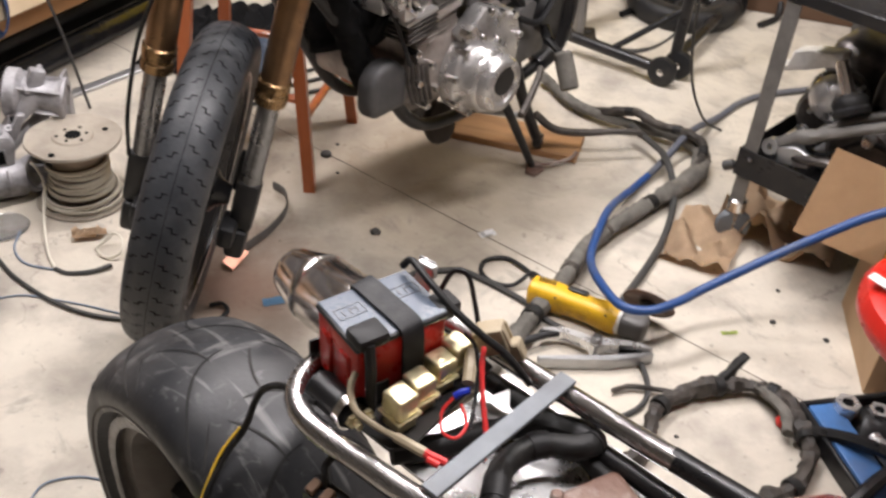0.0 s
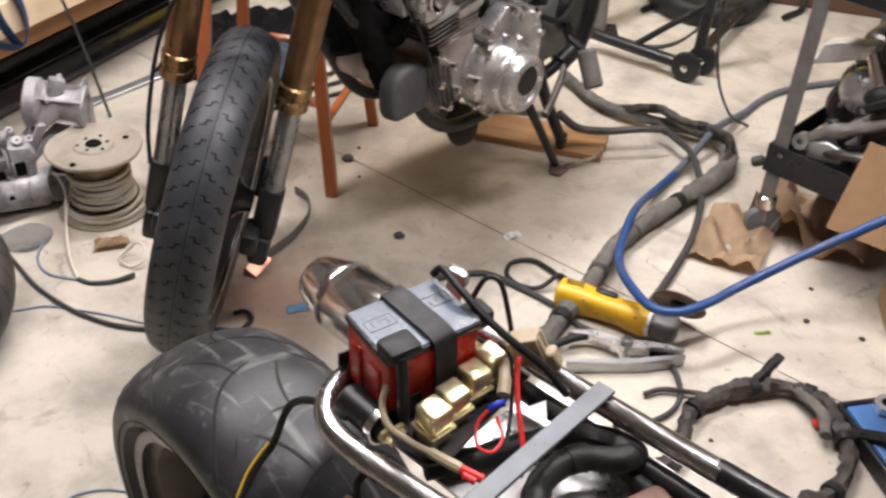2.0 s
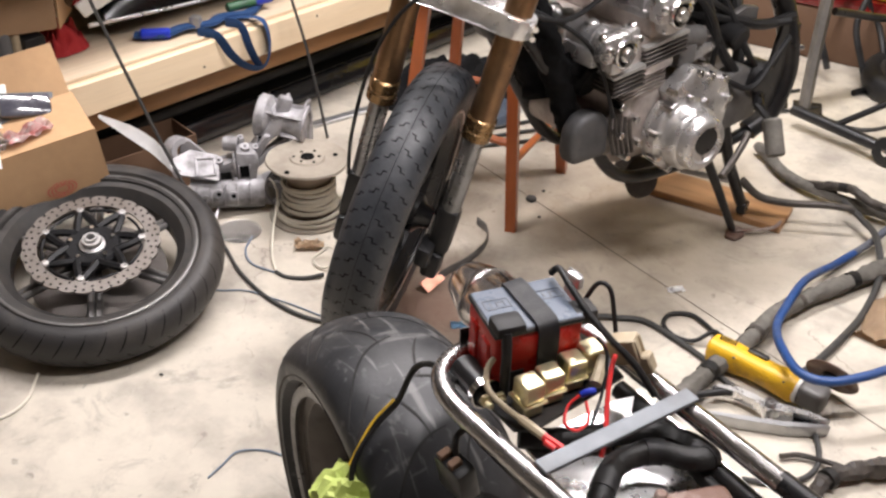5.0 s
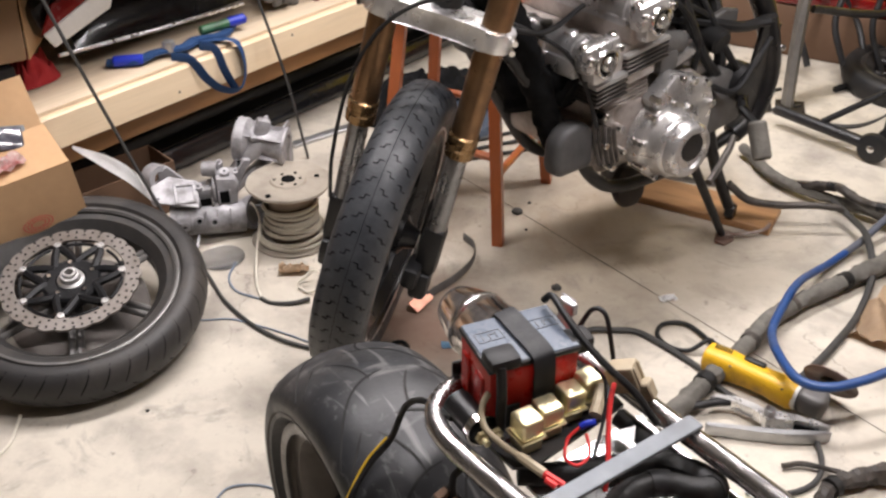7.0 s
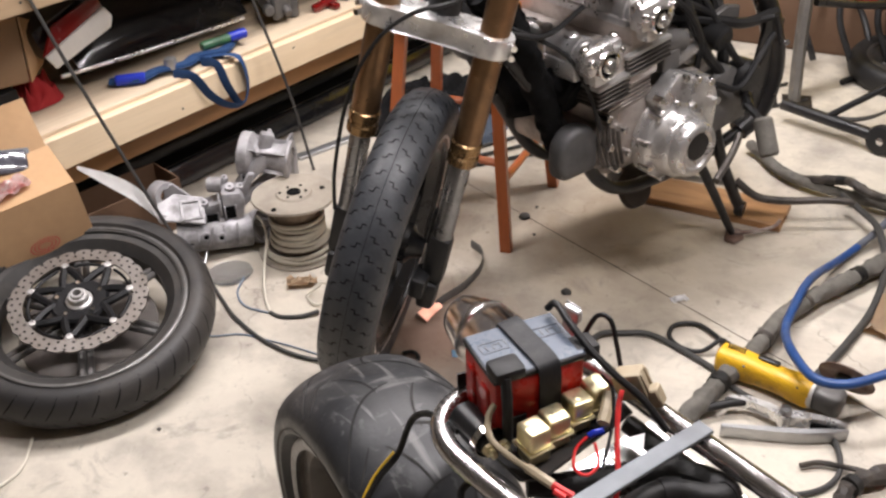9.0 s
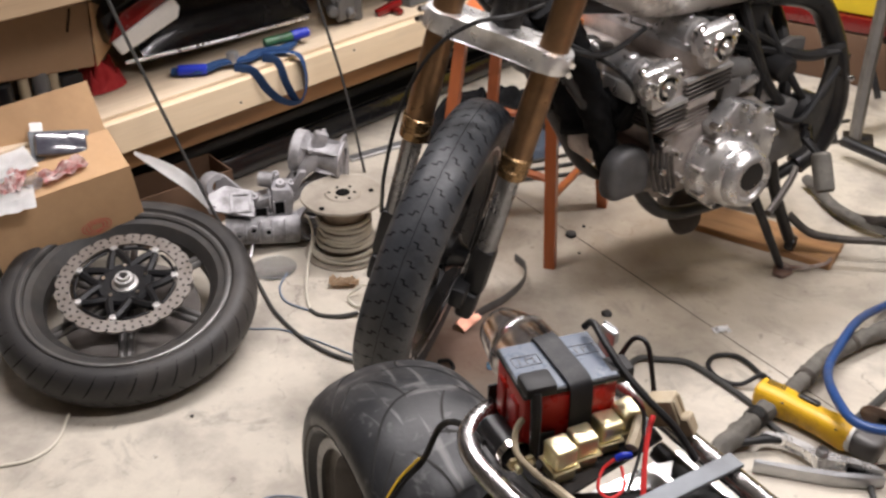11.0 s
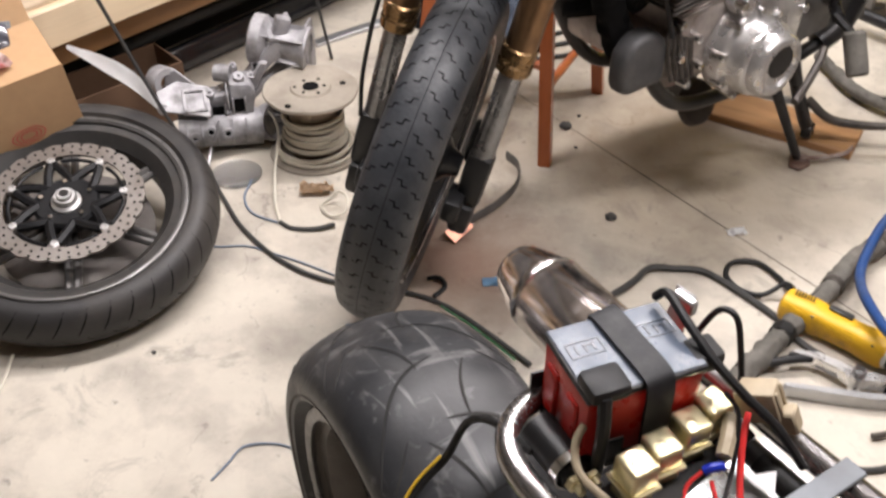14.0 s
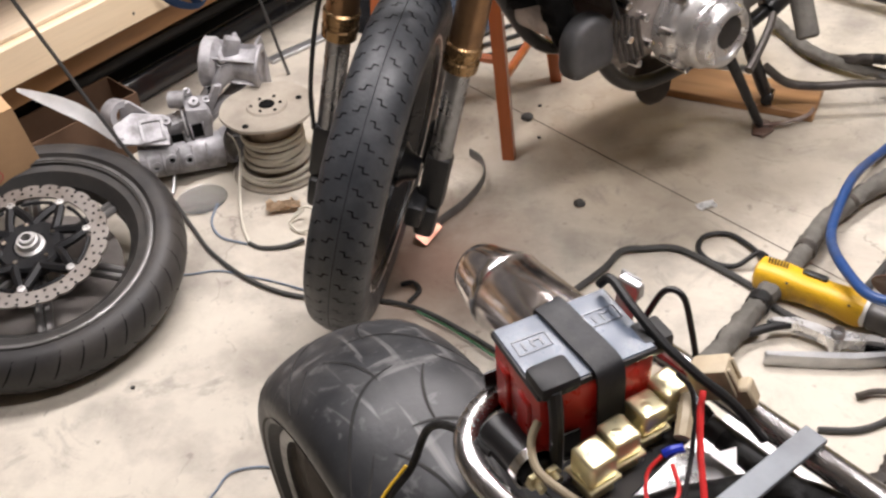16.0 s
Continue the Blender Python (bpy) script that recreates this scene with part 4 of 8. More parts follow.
part("seat", add_box(B(), (0.32, 0.34, 0.028), T(0, 0, SEAT + 0.014), 0.008, 2), stool_wood, st)

# ---- spare wheel, leaning a little ----
WN = Vector((0.13, -0.2024, 0.9706)).normalized()
WH = Matrix.Translation((-1.208, 1.717, 0.122)) @ WN.to_track_quat("Z", "Y").to_matrix().to_4x4()
wheel = thing("spare_wheel", WH, "motorcycle front wheel with a drilled brake disc lying on the floor", "wheel")
wtyre = part("tyre", add_lathe(B(), tyre_profile(0.302, 0.054, 0.240, 0.042, 14), 96, closed=True), rubber_spare, wheel, "worn black road tyre", T(0, 0, 0.006))
part("rim", add_lathe(B(), rim_profile(0.240, 0.060), 64, closed=True), rim_grey, wheel, "dull black alloy rim")
part("rim_lip", add_lathe(B(), [(0.238, 0.050), (0.243, 0.0530), (0.240, 0.0545), (0.235, 0.0535), (0.234, 0.049)], 64, closed=True), rim_lip, wheel, "worn paler rim lip")

# ---- wire spool ----
sp = thing("wire_spool", T(-0.902, 2.268, 0) @ Matrix.Diagonal((0.892, 0.892, 1.135, 1)), "dull metal spool wound with dirty white cable", "spool")
part("bottom_flange", add_lathe(B(), [(0, 0), (0.128, 0), (0.130, 0.003), (0.128, 0.006), (0, 0.006)], 48), spool_metal, sp)
for i in range(8):
    z = 0.0125 + i * 0.0118
    r = 0.079 + 0.028 * max(0, 1 - i / 3.6) ** 1.2 + 0.003 * math.sin(i * 2.1)
    part("cable_turn", add_lathe(B(), [(r + 0.0056 * math.cos(a), z + 0.0056 * math.sin(a)) for a in [2 * math.pi * k / 10 for k in range(10)]], 44, R(2.2 * math.sin(i * 1.7), "X") @ R(1.8 * math.cos(i * 2.3), "Y"), closed=True), white_wire, sp)
part("core", add_cyl(B(), (0, 0, 0.004), (0, 0, 0.154), 0.070, seg=32), spool_core, sp, "bare brownish steel core")
bm = B()
add_lathe(bm, [(0.022, 0.156), (0.050, 0.157), (0.053, 0.153), (0.120, 0.152), (0.128, 0.150), (0.130, 0.153), (0.128, 0.157), (0.120, 0.156), (0.056, 0.157), (0.052, 0.161), (0.022, 0.161)], 56, closed=True)
for v in bm.verts:
    v.co.z += 0.004 * noise.noise(v.co * 14) * min(1, v.co.xy.length / 0.12)
fl = part("top_flange", bm, spool_metal, sp, "dented beige-grey sheet metal flange")

# ---- jugs ----
def jug(m, label, capmat):
    j = thing("plastic_jug", m, label, "jug", "plastic jugs")
    bm = B()
    rings = []
    for z, w, ex in ((0.0, 0.066, 5), (0.004, 0.072, 5), (0.02, 0.074, 5), (0.13, 0.074, 5), (0.155, 0.072, 4), (0.185, 0.060, 3), (0.21, 0.043, 2.3), (0.228, 0.024, 2), (0.236, 0.0205, 2), (0.252, 0.0205, 2)):
        ring = []
        for i in range(32):
            a = 2 * math.pi * i / 32
            c, s = math.cos(a), math.sin(a)
            k = (abs(c) ** ex + abs(s) ** ex) ** (-1 / ex)
            ring.append(bm.verts.new((w * k * c, w * k * s, z)))
        rings.append(ring)
    for a, b in zip(rings, rings[1:]):
        for i in range(32):
            bm.faces.new((a[i], a[(i + 1) % 32], b[(i + 1) % 32], b[i]))
    bm.faces.new(rings[0][::-1]), bm.faces.new(rings[-1])
    part("bottle", bm, jug_plastic, j, "cloudy translucent plastic")
    part("handle", add_tube(B(), [(0.0, -0.022, 0.232), (0.0, -0.05, 0.225), (0, -0.074, 0.195), (0.0, -0.080, 0.15), (0.0, -0.072, 0.115)], 0.011, 10, 5), jug_plastic, j)
    part("cap", add_lathe(B(), [(0, 0.268), (0.018, 0.268), (0.0205, 0.266), (0.0215, 0.248), (0, 0.248)], 24), capmat, j, "screw cap")
    return j


jug(T(-1.548, 1.495, 0) @ R(-20, "Z"), "empty cloudy plastic gallon jug with a blue cap", cap_blue)
jug(T(-1.640, 1.640, 0) @ R(30, "Z"), "cloudy plastic gallon jug with a blue cap behind another", cap_blue)

# ---- spare wheel details ----
bm = B()
for k in range(40):
    a = 2 * math.pi * k / 40
    add_groove(bm, 0.302, 0.054, 0.042, [(0.006 + 0.046 * t, a + 0.10 * t) for t in [i / 6 for i in range(7)]], 0.0016)
    add_groove(bm, 0.302, 0.054, 0.042, [(-0.006 - 0.046 * t, a + 0.05 + 0.10 * t) for t in [i / 6 for i in range(7)]], 0.0016)
part("tread_groove", bm, groove, wtyre, "dark slanting tread cuts")
for k in range(6):
    a = 2 * math.pi * k / 6 + 0.5
    bm = B()
    for da in (-0.055, 0.055):
        add_tube(bm, [(0.045 * math.cos(a + da * 3), 0.045 * math.sin(a + da * 3), 0.006), (0.12 * math.cos(a + da * 1.4), 0.12 * math.sin(a + da * 1.4), 0.008), (0.206 * math.cos(a + da * 0.7), 0.206 * math.sin(a + da * 0.7), 0.006)], 0.0085, 8, 4)
    part("spoke", bm, rim_lip, wheel, "dull grey alloy double spoke")
# scalloped disc with seven inner tabs and three staggered rings of holes
bm = B()
n = 336
out = [(0.1505 + 0.0062 * abs(math.sin(12 * 2 * math.pi * i / n)) ** 0.55, 2 * math.pi * i / n) for i in range(n)]
inn = [(0.1225 - 0.0125 * max(0.0, 1 - (((7 * i / n + 0.5) % 1 - 0.5) / 0.105) ** 2) ** 0.5, 2 * math.pi * i / n) for i in range(n)]
ring = [[bm.verts.new((r * math.cos(a), r * math.sin(a), z)) for r, a in src] for src, z in ((out, 0.0565), (out, 0.0620), (inn, 0.0620), (inn, 0.0565))]
for p, q in zip(ring, ring[1:] + ring[:1]):
    for i in range(n):
        bm.faces.new((p[i], p[(i + 1) % n], q[(i + 1) % n], q[i]))
disc = part("brake_disc", bm, disc_steel, wheel, "scalloped steel brake disc drilled with holes")
bm = B()
for i in range(48):
    for r, o in (((0.1285, 0.0), (0.1465, 0.0)) if i % 2 else ((0.1375, 0.0), (0.1495, 0.06))):
        a = 2 * math.pi * (i + o) / 48
        add_lathe(bm, [(0, 0.0005), (0.0030, 0.0005), (0.0033, 0)], 8, T(r * math.cos(a), r * math.sin(a), 0.0620))
tagged(part("drilled_hole", bm, groove, disc, "rows of small drilled holes"), kind="stuff")
bm = B()
add_lathe(bm, [(0.028, 0.050), (0.034, 0.057), (0.060, 0.058), (0.066, 0.052), (0.066, 0.03)], 36)
carrier = part("disc_carrier", bm, black_cast, wheel, "black star-shaped disc carrier")
for k in range(7):
    a = 2 * math.pi * k / 7
    for s in (-1, 1):
        part("arm", add_tube(B(), [(0.056 * math.cos(a + s * 0.45), 0.056 * math.sin(a + s * 0.45), 0.053), (0.082 * math.cos(a + s * 0.19), 0.082 * math.sin(a + s * 0.19), 0.056), (0.107 * math.cos(a + s * 0.04), 0.107 * math.sin(a + s * 0.04), 0.057)],
                             0.0095, 6, 3), black_cast, carrier)
    # the thin outer arc between two tips
    part("arc", add_tube(B(), [(0.113 * math.cos(a + 0.16 + 0.58 * j / 6), 0.113 * math.sin(a + 0.16 + 0.58 * j / 6), 0.055) for j in range(7)], 0.0038, 6, 0), black_cast, carrier)
    part("disc_button", add_lathe(B(), [(0, 0.0632), (0.0035, 0.0632), (0.0045, 0.0655), (0.0078, 0.065), (0.0088, 0.0625), (0.0088, 0.056)], 16, T(0.1135 * math.cos(a), 0.1135 * math.sin(a), 0)), cast_alu, wheel, "bright worn float button")
for k in range(5):
    a = 2 * math.pi * k / 5 + 0.3
    part("bolt", add_lathe(B(), [(0, 0.064), (0.005, 0.064), (0.006, 0.058), (0.006, 0.05)], 10, T(0.050 * math.cos(a), 0.050 * math.sin(a), 0)), chrome, wheel)
part("hub", add_lathe(B(), [(0.010, 0.03), (0.010, 0.082), (0.014, 0.082), (0.016, 0.079), (0.016, 0.074), (0.021, 0.074), (0.023, 0.070), (0.023, 0.062), (0.030, 0.058), (0.030, -0.05), (0.010, -0.05)], 36),
     cast_alu, wheel, "bare aluminium hub with bearing seal")
part("lower_disc", add_lathe(B(), [(0.060, 0.0), (0.160, 0.0), (0.160, 0.005), (0.060, 0.005)], 72, T(0, 0, -0.052), closed=True), rim_dusty, wheel, "dirty dark lower brake disc")

# ---- wire spool details ----
part("hole", add_lathe(B(), [(0, 0.1635), (0.0205, 0.1635), (0.0218, 0.1610)], 24), groove, fl, "dark centre hole")
for k in range(6):
    a = 2 * math.pi * k / 6 + 0.4
    r = 0.042 if k % 2 else 0.036
    part("hole", add_lathe(B(), [(0, 0.1632), (0.0045, 0.1632), (0.005, 0.1610)], 10, T(r * math.cos(a), r * math.sin(a), 0)), groove, fl)
for x, y in ((0.072, 0.05), (-0.02, -0.105)):
    part("hole", add_lathe(B(), [(0, 0.1592), (0.008, 0.1592), (0.0085, 0.156)], 12, T(x, y, 0)), groove, fl)

# ---- open cardboard box on the wheel ----
def open_box(name, m, lx, ly, h, t, mat, label, flaps):
    b = thing(name, m, label, "box")
    part("base", add_box(B(), (lx, ly, t), T(0, 0, t / 2)), mat, b)
    for s in (-1, 1):
        part("side", add_box(B(), (lx, t, h), T(0, s * (ly - t) / 2, h / 2)), mat, b)
        part("side", add_box(B(), (t, ly - 2 * t, h), T(s * (lx - t) / 2, 0, h / 2)), mat, b)
    for side, length, lean in flaps:
        w, d = (lx, ly) if side in "fb" else (ly, lx)
        rz = {"f": 0, "b": 180, "r": 90, "l": -90}[side]
        part("flap", add_box(B(), (w - 0.004, length, t), T(0, -length / 2, 0)), mat, b, "folded flap", R(rz, "Z") @ T(0, -d / 2, h + t / 2) @ R(lean, "X"))
    return b


BX = T(-1.288, 1.928, 0.195) @ R(52, "Z") @ R(-6, "Y") @ R(3, "X") @ T(-0.178, 0.085, 0)
bx = open_box("cardboard_box", BX, 0.356, 0.17, 0.172, 0.004, cardboard_pale, "open brown cardboard box with wrappers on its flap, beside the shelf", (("b", 0.150, -68), ("f", 0.150, 194)))
bm = B()
for a in range(3):
    add_lathe(bm, [(0.012 + 0.007 * a, 0), (0.0145 + 0.007 * a, 0), (0.0145 + 0.007 * a, 0.0005), (0.012 + 0.007 * a, 0.0005)], 24, T(0.06, -0.0862, 0.045) @ R(90, "X") @ Matrix.Diagonal((1.3, 0.7, 1, 1)), closed=True)
part("stamp", bm, paper_red, bx, "faded red round stamp")


def crumple(name, m, lx, ly, mat, label, category, amp=0.012, n=12, seed=0.0, fold=0.0, thick=0.0012, freq=4.0):
    """A creased sheet of paper or cloth."""
    bm = B()
    g = [[bm.verts.new((lx * (i / n - 0.5), ly * (j / n - 0.5), amp * (noise.noise(Vector((i / n * freq, j / n * freq, seed))) + 0.45 * (0.5 - abs(noise.noise(Vector((i / n * freq * 2.3, j / n * freq * 2.1, seed + 5)))))) + fold * abs(i / n - 0.5) * 2))
          for j in range(n + 1)] for i in range(n + 1)]
    for i in range(n):
        for j in range(n):
            bm.faces.new((g[i][j], g[i + 1][j], g[i + 1][j + 1], g[i][j + 1]))
    bmesh.ops.solidify(bm, geom=bm.faces, thickness=thick)
    return single(name, bm, mat, label, category, m=m)


FL = BX @ T(0, -0.085, 0.177) @ R(14, "X")
crumple("paper_packet", FL @ T(-0.115, 0.005, 0.010) @ R(-10, "Z") @ R(-4, "X"), 0.135, 0.078, paper_white, "crumpled white paper packet hanging over the box edge", "packet", 0.014, 10, 1.0)
crumple("paper_packet", FL @ T(-0.085, 0.112, 0.014) @ R(10, "Z") @ R(14, "X"), 0.14, 0.070, paper_white, "crumpled white packet on the box flap", "packet", 0.012, 10, 2.0)
crumple("sweet_wrapper", FL @ T(-0.075, 0.058, 0.012) @ R(60, "Z"), 0.075, 0.045, wrapper, "crumpled red and clear wrapper on the box", "wrapper", 0.022, 10, 3.0)
crumple("sweet_wrapper", FL @ T(-0.105, 0.045, 0.012) @ R(-12, "Z"), 0.05, 0.035, wrapper, "crumpled red wrapper on the box", "wrapper", 0.018, 10, 4.0)
crumple("sweet_wrapper", FL @ T(0.035, 0.045, 0.012) @ R(12, "Z"), 0.11, 0.042, wrapper, "crumpled red and white wrapper on the box", "wrapper", 0.022, 12, 5.0)
crumple("sweet_wrapper", FL @ T(-0.035, 0.040, 0.011) @ R(30, "Z"), 0.05, 0.045, clear_plastic, "crumpled clear wrapper on the box", "wrapper", 0.02, 10, 6.0)
pk = thing("blister_pack", BX @ T(0.050, 0.062, 0.185) @ R(42, "X") @ R(-14, "Z") @ R(8, "Y"), "dark clear-plastic blister pack sticking out of the box", "packaging")
part("card", add_box(B(), (0.14, 0.08, 0.004), T(0, 0.01, 0.03), 0.001), grey_bin, pk)
part("bubble", add_box(B(), (0.12, 0.06, 0.024), T(0, 0.01, 0.042), 0.008, 2), gloss_dark, pk, "glossy clear bubble over dark parts")
part("hang_tab", add_box(B(), (0.03, 0.03, 0.003), T(-0.05, 0.058, 0.030), 0.001), label_white, pk)

# second box behind the wheel, with a white flap
ob = open_box("cardboard_box", T(-1.42, 2.235, 0.0) @ R(60, "Z"), 0.30, 0.14, 0.155, 0.004, board_dark, "dark brown cardboard box on the floor with a bent white flap", (("l", 0.10, 60),))
flap_top = [Vector(p) for p in ((-1.40, 2.065, 0.318), (-1.327, 2.097, 0.282), (-1.276, 2.120, 0.236), (-1.248, 2.138, 0.172))]
flap_low = [Vector(p) for p in ((-1.398, 2.058, 0.312), (-1.325, 2.074, 0.256), (-1.270, 2.092, 0.208), (-1.232, 2.116, 0.146))]
bm = B()
inv = ob.matrix_basis.inverted()
ups, los = [bm.verts.new(inv @ p) for p in curve_points(flap_top, 4)], [bm.verts.new(inv @ p) for p in curve_points(flap_low, 4)]
for i in range(len(ups) - 1):
    bm.faces.new((ups[i], ups[i + 1], los[i + 1], los[i]))
bmesh.ops.solidify(bm, geom=bm.faces, thickness=0.003)
part("flap", bm, paper_white, ob, "curled white cardboard flap")

# ---- aluminium frame casting behind the spool: x across, y away, z up ----
al = thing("frame_casting", T(-1.123, 2.26, 0) @ R(31.2, "Z"), "grey cast aluminium frame piece with lugs and holes", "metal casting")
part("trough", add_tube(B(), [(-0.13, -0.03, 0.062), (-0.03, -0.035, 0.056), (0.07, -0.035, 0.048)], 0.046, 18, 4), casting_alu, al, "rounded hollow underside")
part("web", add_prism(B(), [(-0.165, 0.0), (-0.05, -0.025), (-0.045, 0.055), (-0.12, 0.075), (-0.17, 0.05)], 0.008, T(0, -0.045, 0.118) @ R(38, "X") @ R(6, "Y"), bevel=0.002), casting_alu, al, "flat machined flange")
bm = B()
for sx, sy, dx, dy in ((0.056, 0.007, 0, -0.026), (0.056, 0.007, 0, 0.026), (0.007, 0.059, -0.025, 0), (0.007, 0.059, 0.025, 0)):
    add_box(bm, (sx, sy, 0.028), T(dx, dy, 0), 0.001)
pocket = T(-0.083, -0.035, 0.136) @ R(38, "X") @ R(6, "Y")
part("pocket_frame", bm, casting_alu, al, "raised square pocket rim", pocket)
part("pocket", add_box(B(), (0.046, 0.046, 0.003), T(0, 0, -0.004)), groove, al, "dark square pocket", pocket)
part("lug", add_lathe(B(), [(0.020, -0.022), (0.036, -0.022), (0.038, -0.018), (0.038, 0.018), (0.036, 0.022), (0.020, 0.022)], 28, T(-0.150, 0.02, 0.172) @ R(35, "Z") @ R(80, "X"), closed=True), casting_alu, al, "round drilled lug")
part("lug_web", add_prism(B(), [(-0.145, 0.195), (-0.118, 0.205), (-0.070, 0.150), (-0.060, 0.115), (-0.15, 0.11)], 0.008, Matrix(((1, 0, 0, 0), (0, 0, 1, 0.012), (0, 1, 0, 0), (0, 0, 0, 1))), bevel=0.002), casting_alu, al)
part("box_section", add_prism(B(), [(0.0, 0.07), (0.05, 0.06), (0.064, 0.15), (0.055, 0.172), (0.004, 0.178)], 0.075, Matrix(((1, 0, 0, 0), (0, 0, 1, -0.045), (0, 1, 0, 0), (0, 0, 0, 1))), bevel=0.006, seg=2), casting_alu, al)
part("deck", add_prism(B(), [(-0.06, 0.09), (0.01, 0.085), (0.01, 0.15), (-0.06, 0.135)], 0.06, Matrix(((1, 0, 0, 0), (0, 0, 1, -0.03), (0, 1, 0, 0), (0, 0, 0, 1))), bevel=0.005, seg=2), casting_alu, al)
part("rib", add_box(B(), (0.005, 0.08, 0.05), T(-0.004, -0.035, 0.145), 0.002), casting_alu, al)
part("rib", add_box(B(), (0.004, 0.03, 0.055), T(-0.043, -0.085, 0.075) @ R(25, "Y"), 0.0015), casting_alu, al, "thin bent fin")
part("lug", add_lathe(B(), [(0.010, -0.02), (0.021, -0.02), (0.022, 0.0), (0.021, 0.02), (0.010, 0.02)], 22, T(-0.006, 0.005, 0.185) @ R(70, "Z") @ R(90, "X"), closed=True), casting_alu, al)
part("arm", add_prism(B(), [(0.04, 0.155), (0.07, 0.15), (0.15, 0.215), (0.14, 0.245), (0.115, 0.245)], 0.04, Matrix(((1, 0, 0, 0), (0, 0, 1, 0.01), (0, 1, 0, 0), (0, 0, 0, 1))), bevel=0.006, seg=2), casting_alu, al, "curved arm to the neck")
part("arm", add_tube(B(), [(0.05, 0.03, 0.10), (0.10, 0.05, 0.13), (0.17, 0.07, 0.17)], 0.016, 12, 4), casting_alu, al)
neck = T(0.078, 0.075, 0.235) @ R(-22, "Z") @ R(8, "Y") @ R(90, "Y")
part("neck", add_lathe(B(), [(0.034, 0.0), (0.056, 0.0), (0.062, 0.004), (0.062, 0.030), (0.056, 0.036), (0.042, 0.044), (0.038, 0.075), (0.040, 0.115), (0.046, 0.130), (0.052, 0.136), (0.054, 0.138), (0.054, 0.143), (0.050, 0.145), (0.036, 0.145), (0.032, 0.075)], 40, neck, closed=True),
     casting_alu, al, "hollow steering neck with two thin flanges")
for a in (20, 95, 160, 230, 310):
    part("web", add_prism(B(), [(0.036, 0.02), (0.059, 0.03), (0.050, 0.075), (0.052, 0.137), (0.036, 0.135)], 0.005, neck @ R(a, "Z") @ R(90, "X") @ T(0, 0, -0.0025)), casting_alu, al)
part("end_plate", add_prism(B(), [(-0.035, -0.085), (0.03, -0.095), (0.045, 0.02), (0.03, 0.085), (-0.02, 0.09), (-0.045, 0.03)], 0.007, T(0.212, 0.052, 0.185) @ R(68, "Z") @ R(90, "X"), bevel=0.002), casting_alu, al, "thin cast end plate")
part("bracket", add_box(B(), (0.04, 0.03, 0.05), T(0.15, 0.04, 0.275) @ R(20, "Y"), 0.008, 2), casting_alu, al)
part("neck_bore", add_lathe(B(), [(0, 0.02), (0.0395, 0.02)], 32, neck), groove, al)
part("tab", add_box(B(), (0.012, 0.014, 0.03), T(0.165, 0.055, 0.285), 0.004, 2), casting_alu, al)
part("tab", add_box(B(), (0.012, 0.05, 0.012), T(0.12, 0.02, 0.262), 0.003, 2), casting_alu, al)
ringm = T(0.095, -0.03, 0.052) @ R(50, "Z") @ R(72, "X")
part("end_ring", add_lathe(B(), [(0.040, -0.012), (0.049, -0.014), (0.052, 0.0), (0.049, 0.014), (0.040, 0.012)], 32, ringm @ Matrix.Diagonal((1.0, 0.95, 1, 1)), closed=True), casting_alu, al, "oval end ring")
part("ring_back", add_lathe(B(), [(0, -0.008), (0.042, -0.008)], 28, ringm), cast_alu, al)
# ribs, recesses and small bosses of the casting
for k in range(5):
    part("rib", add_tube(B(), [(-0.115 + 0.036 * k, -0.072, 0.030), (-0.113 + 0.036 * k, -0.084, 0.060), (-0.112 + 0.036 * k, -0.062, 0.092)], 0.0035, 6, 4), casting_alu, al)
for x, z, w, h in ((0.022, 0.120, 0.026, 0.036), (-0.030, 0.112, 0.030, 0.022), (0.082, 0.190, 0.026, 0.018)):
    part("recess", add_box(B(), (w, 0.004, h), T(x, -0.0465 if x < 0.05 else 0.008, z), 0.001), groove, al, "dark cast recess")
    for dx in (-1, 1):
        part("recess_edge", add_box(B(), (0.004, 0.009, h + 0.008), T(x + dx * (w / 2 + 0.002), -0.049 if x < 0.05 else 0.006, z), 0.001), casting_alu, al)
for x, y, z, r in ((0.030, -0.02, 0.178, 0.012), (-0.045, -0.02, 0.142, 0.011), (0.060, 0.0, 0.165, 0.010), (-0.12, 0.03, 0.135, 0.010), (0.115, 0.03, 0.235, 0.011), (0.16, 0.02, 0.15, 0.012), (0.02, 0.03, 0.182, 0.009)):
    part("stud_boss", add_lathe(B(), [(0.004, 0.014), (r, 0.014), (r * 1.15, 0), (r * 1.2, -0.02)], 14, T(x, y, z) @ R(28, "X")), casting_alu, al)
    part("bore", add_lathe(B(), [(0, 0.0125), (0.0045, 0.0125)], 10, T(x, y, z) @ R(28, "X")), groove, al)
part("strut", add_prism(B(), [(0.055, 0.06), (0.175, 0.03), (0.185, 0.045), (0.150, 0.125), (0.135, 0.125), (0.155, 0.055), (0.07, 0.078)], 0.012, Matrix(((1, 0, 0, 0), (0, 0, 1, -0.03), (0, 1, 0, 0), (0, 0, 0, 1))), bevel=0.003), casting_alu, al, "open triangular strut")
part("strut", add_prism(B(), [(0.05, 0.15), (0.085, 0.21), (0.105, 0.205), (0.07, 0.14)], 0.014, Matrix(((1, 0, 0, 0), (0, 0, 1, -0.012), (0, 1, 0, 0), (0, 0, 0, 1))), bevel=0.003), casting_alu, al)
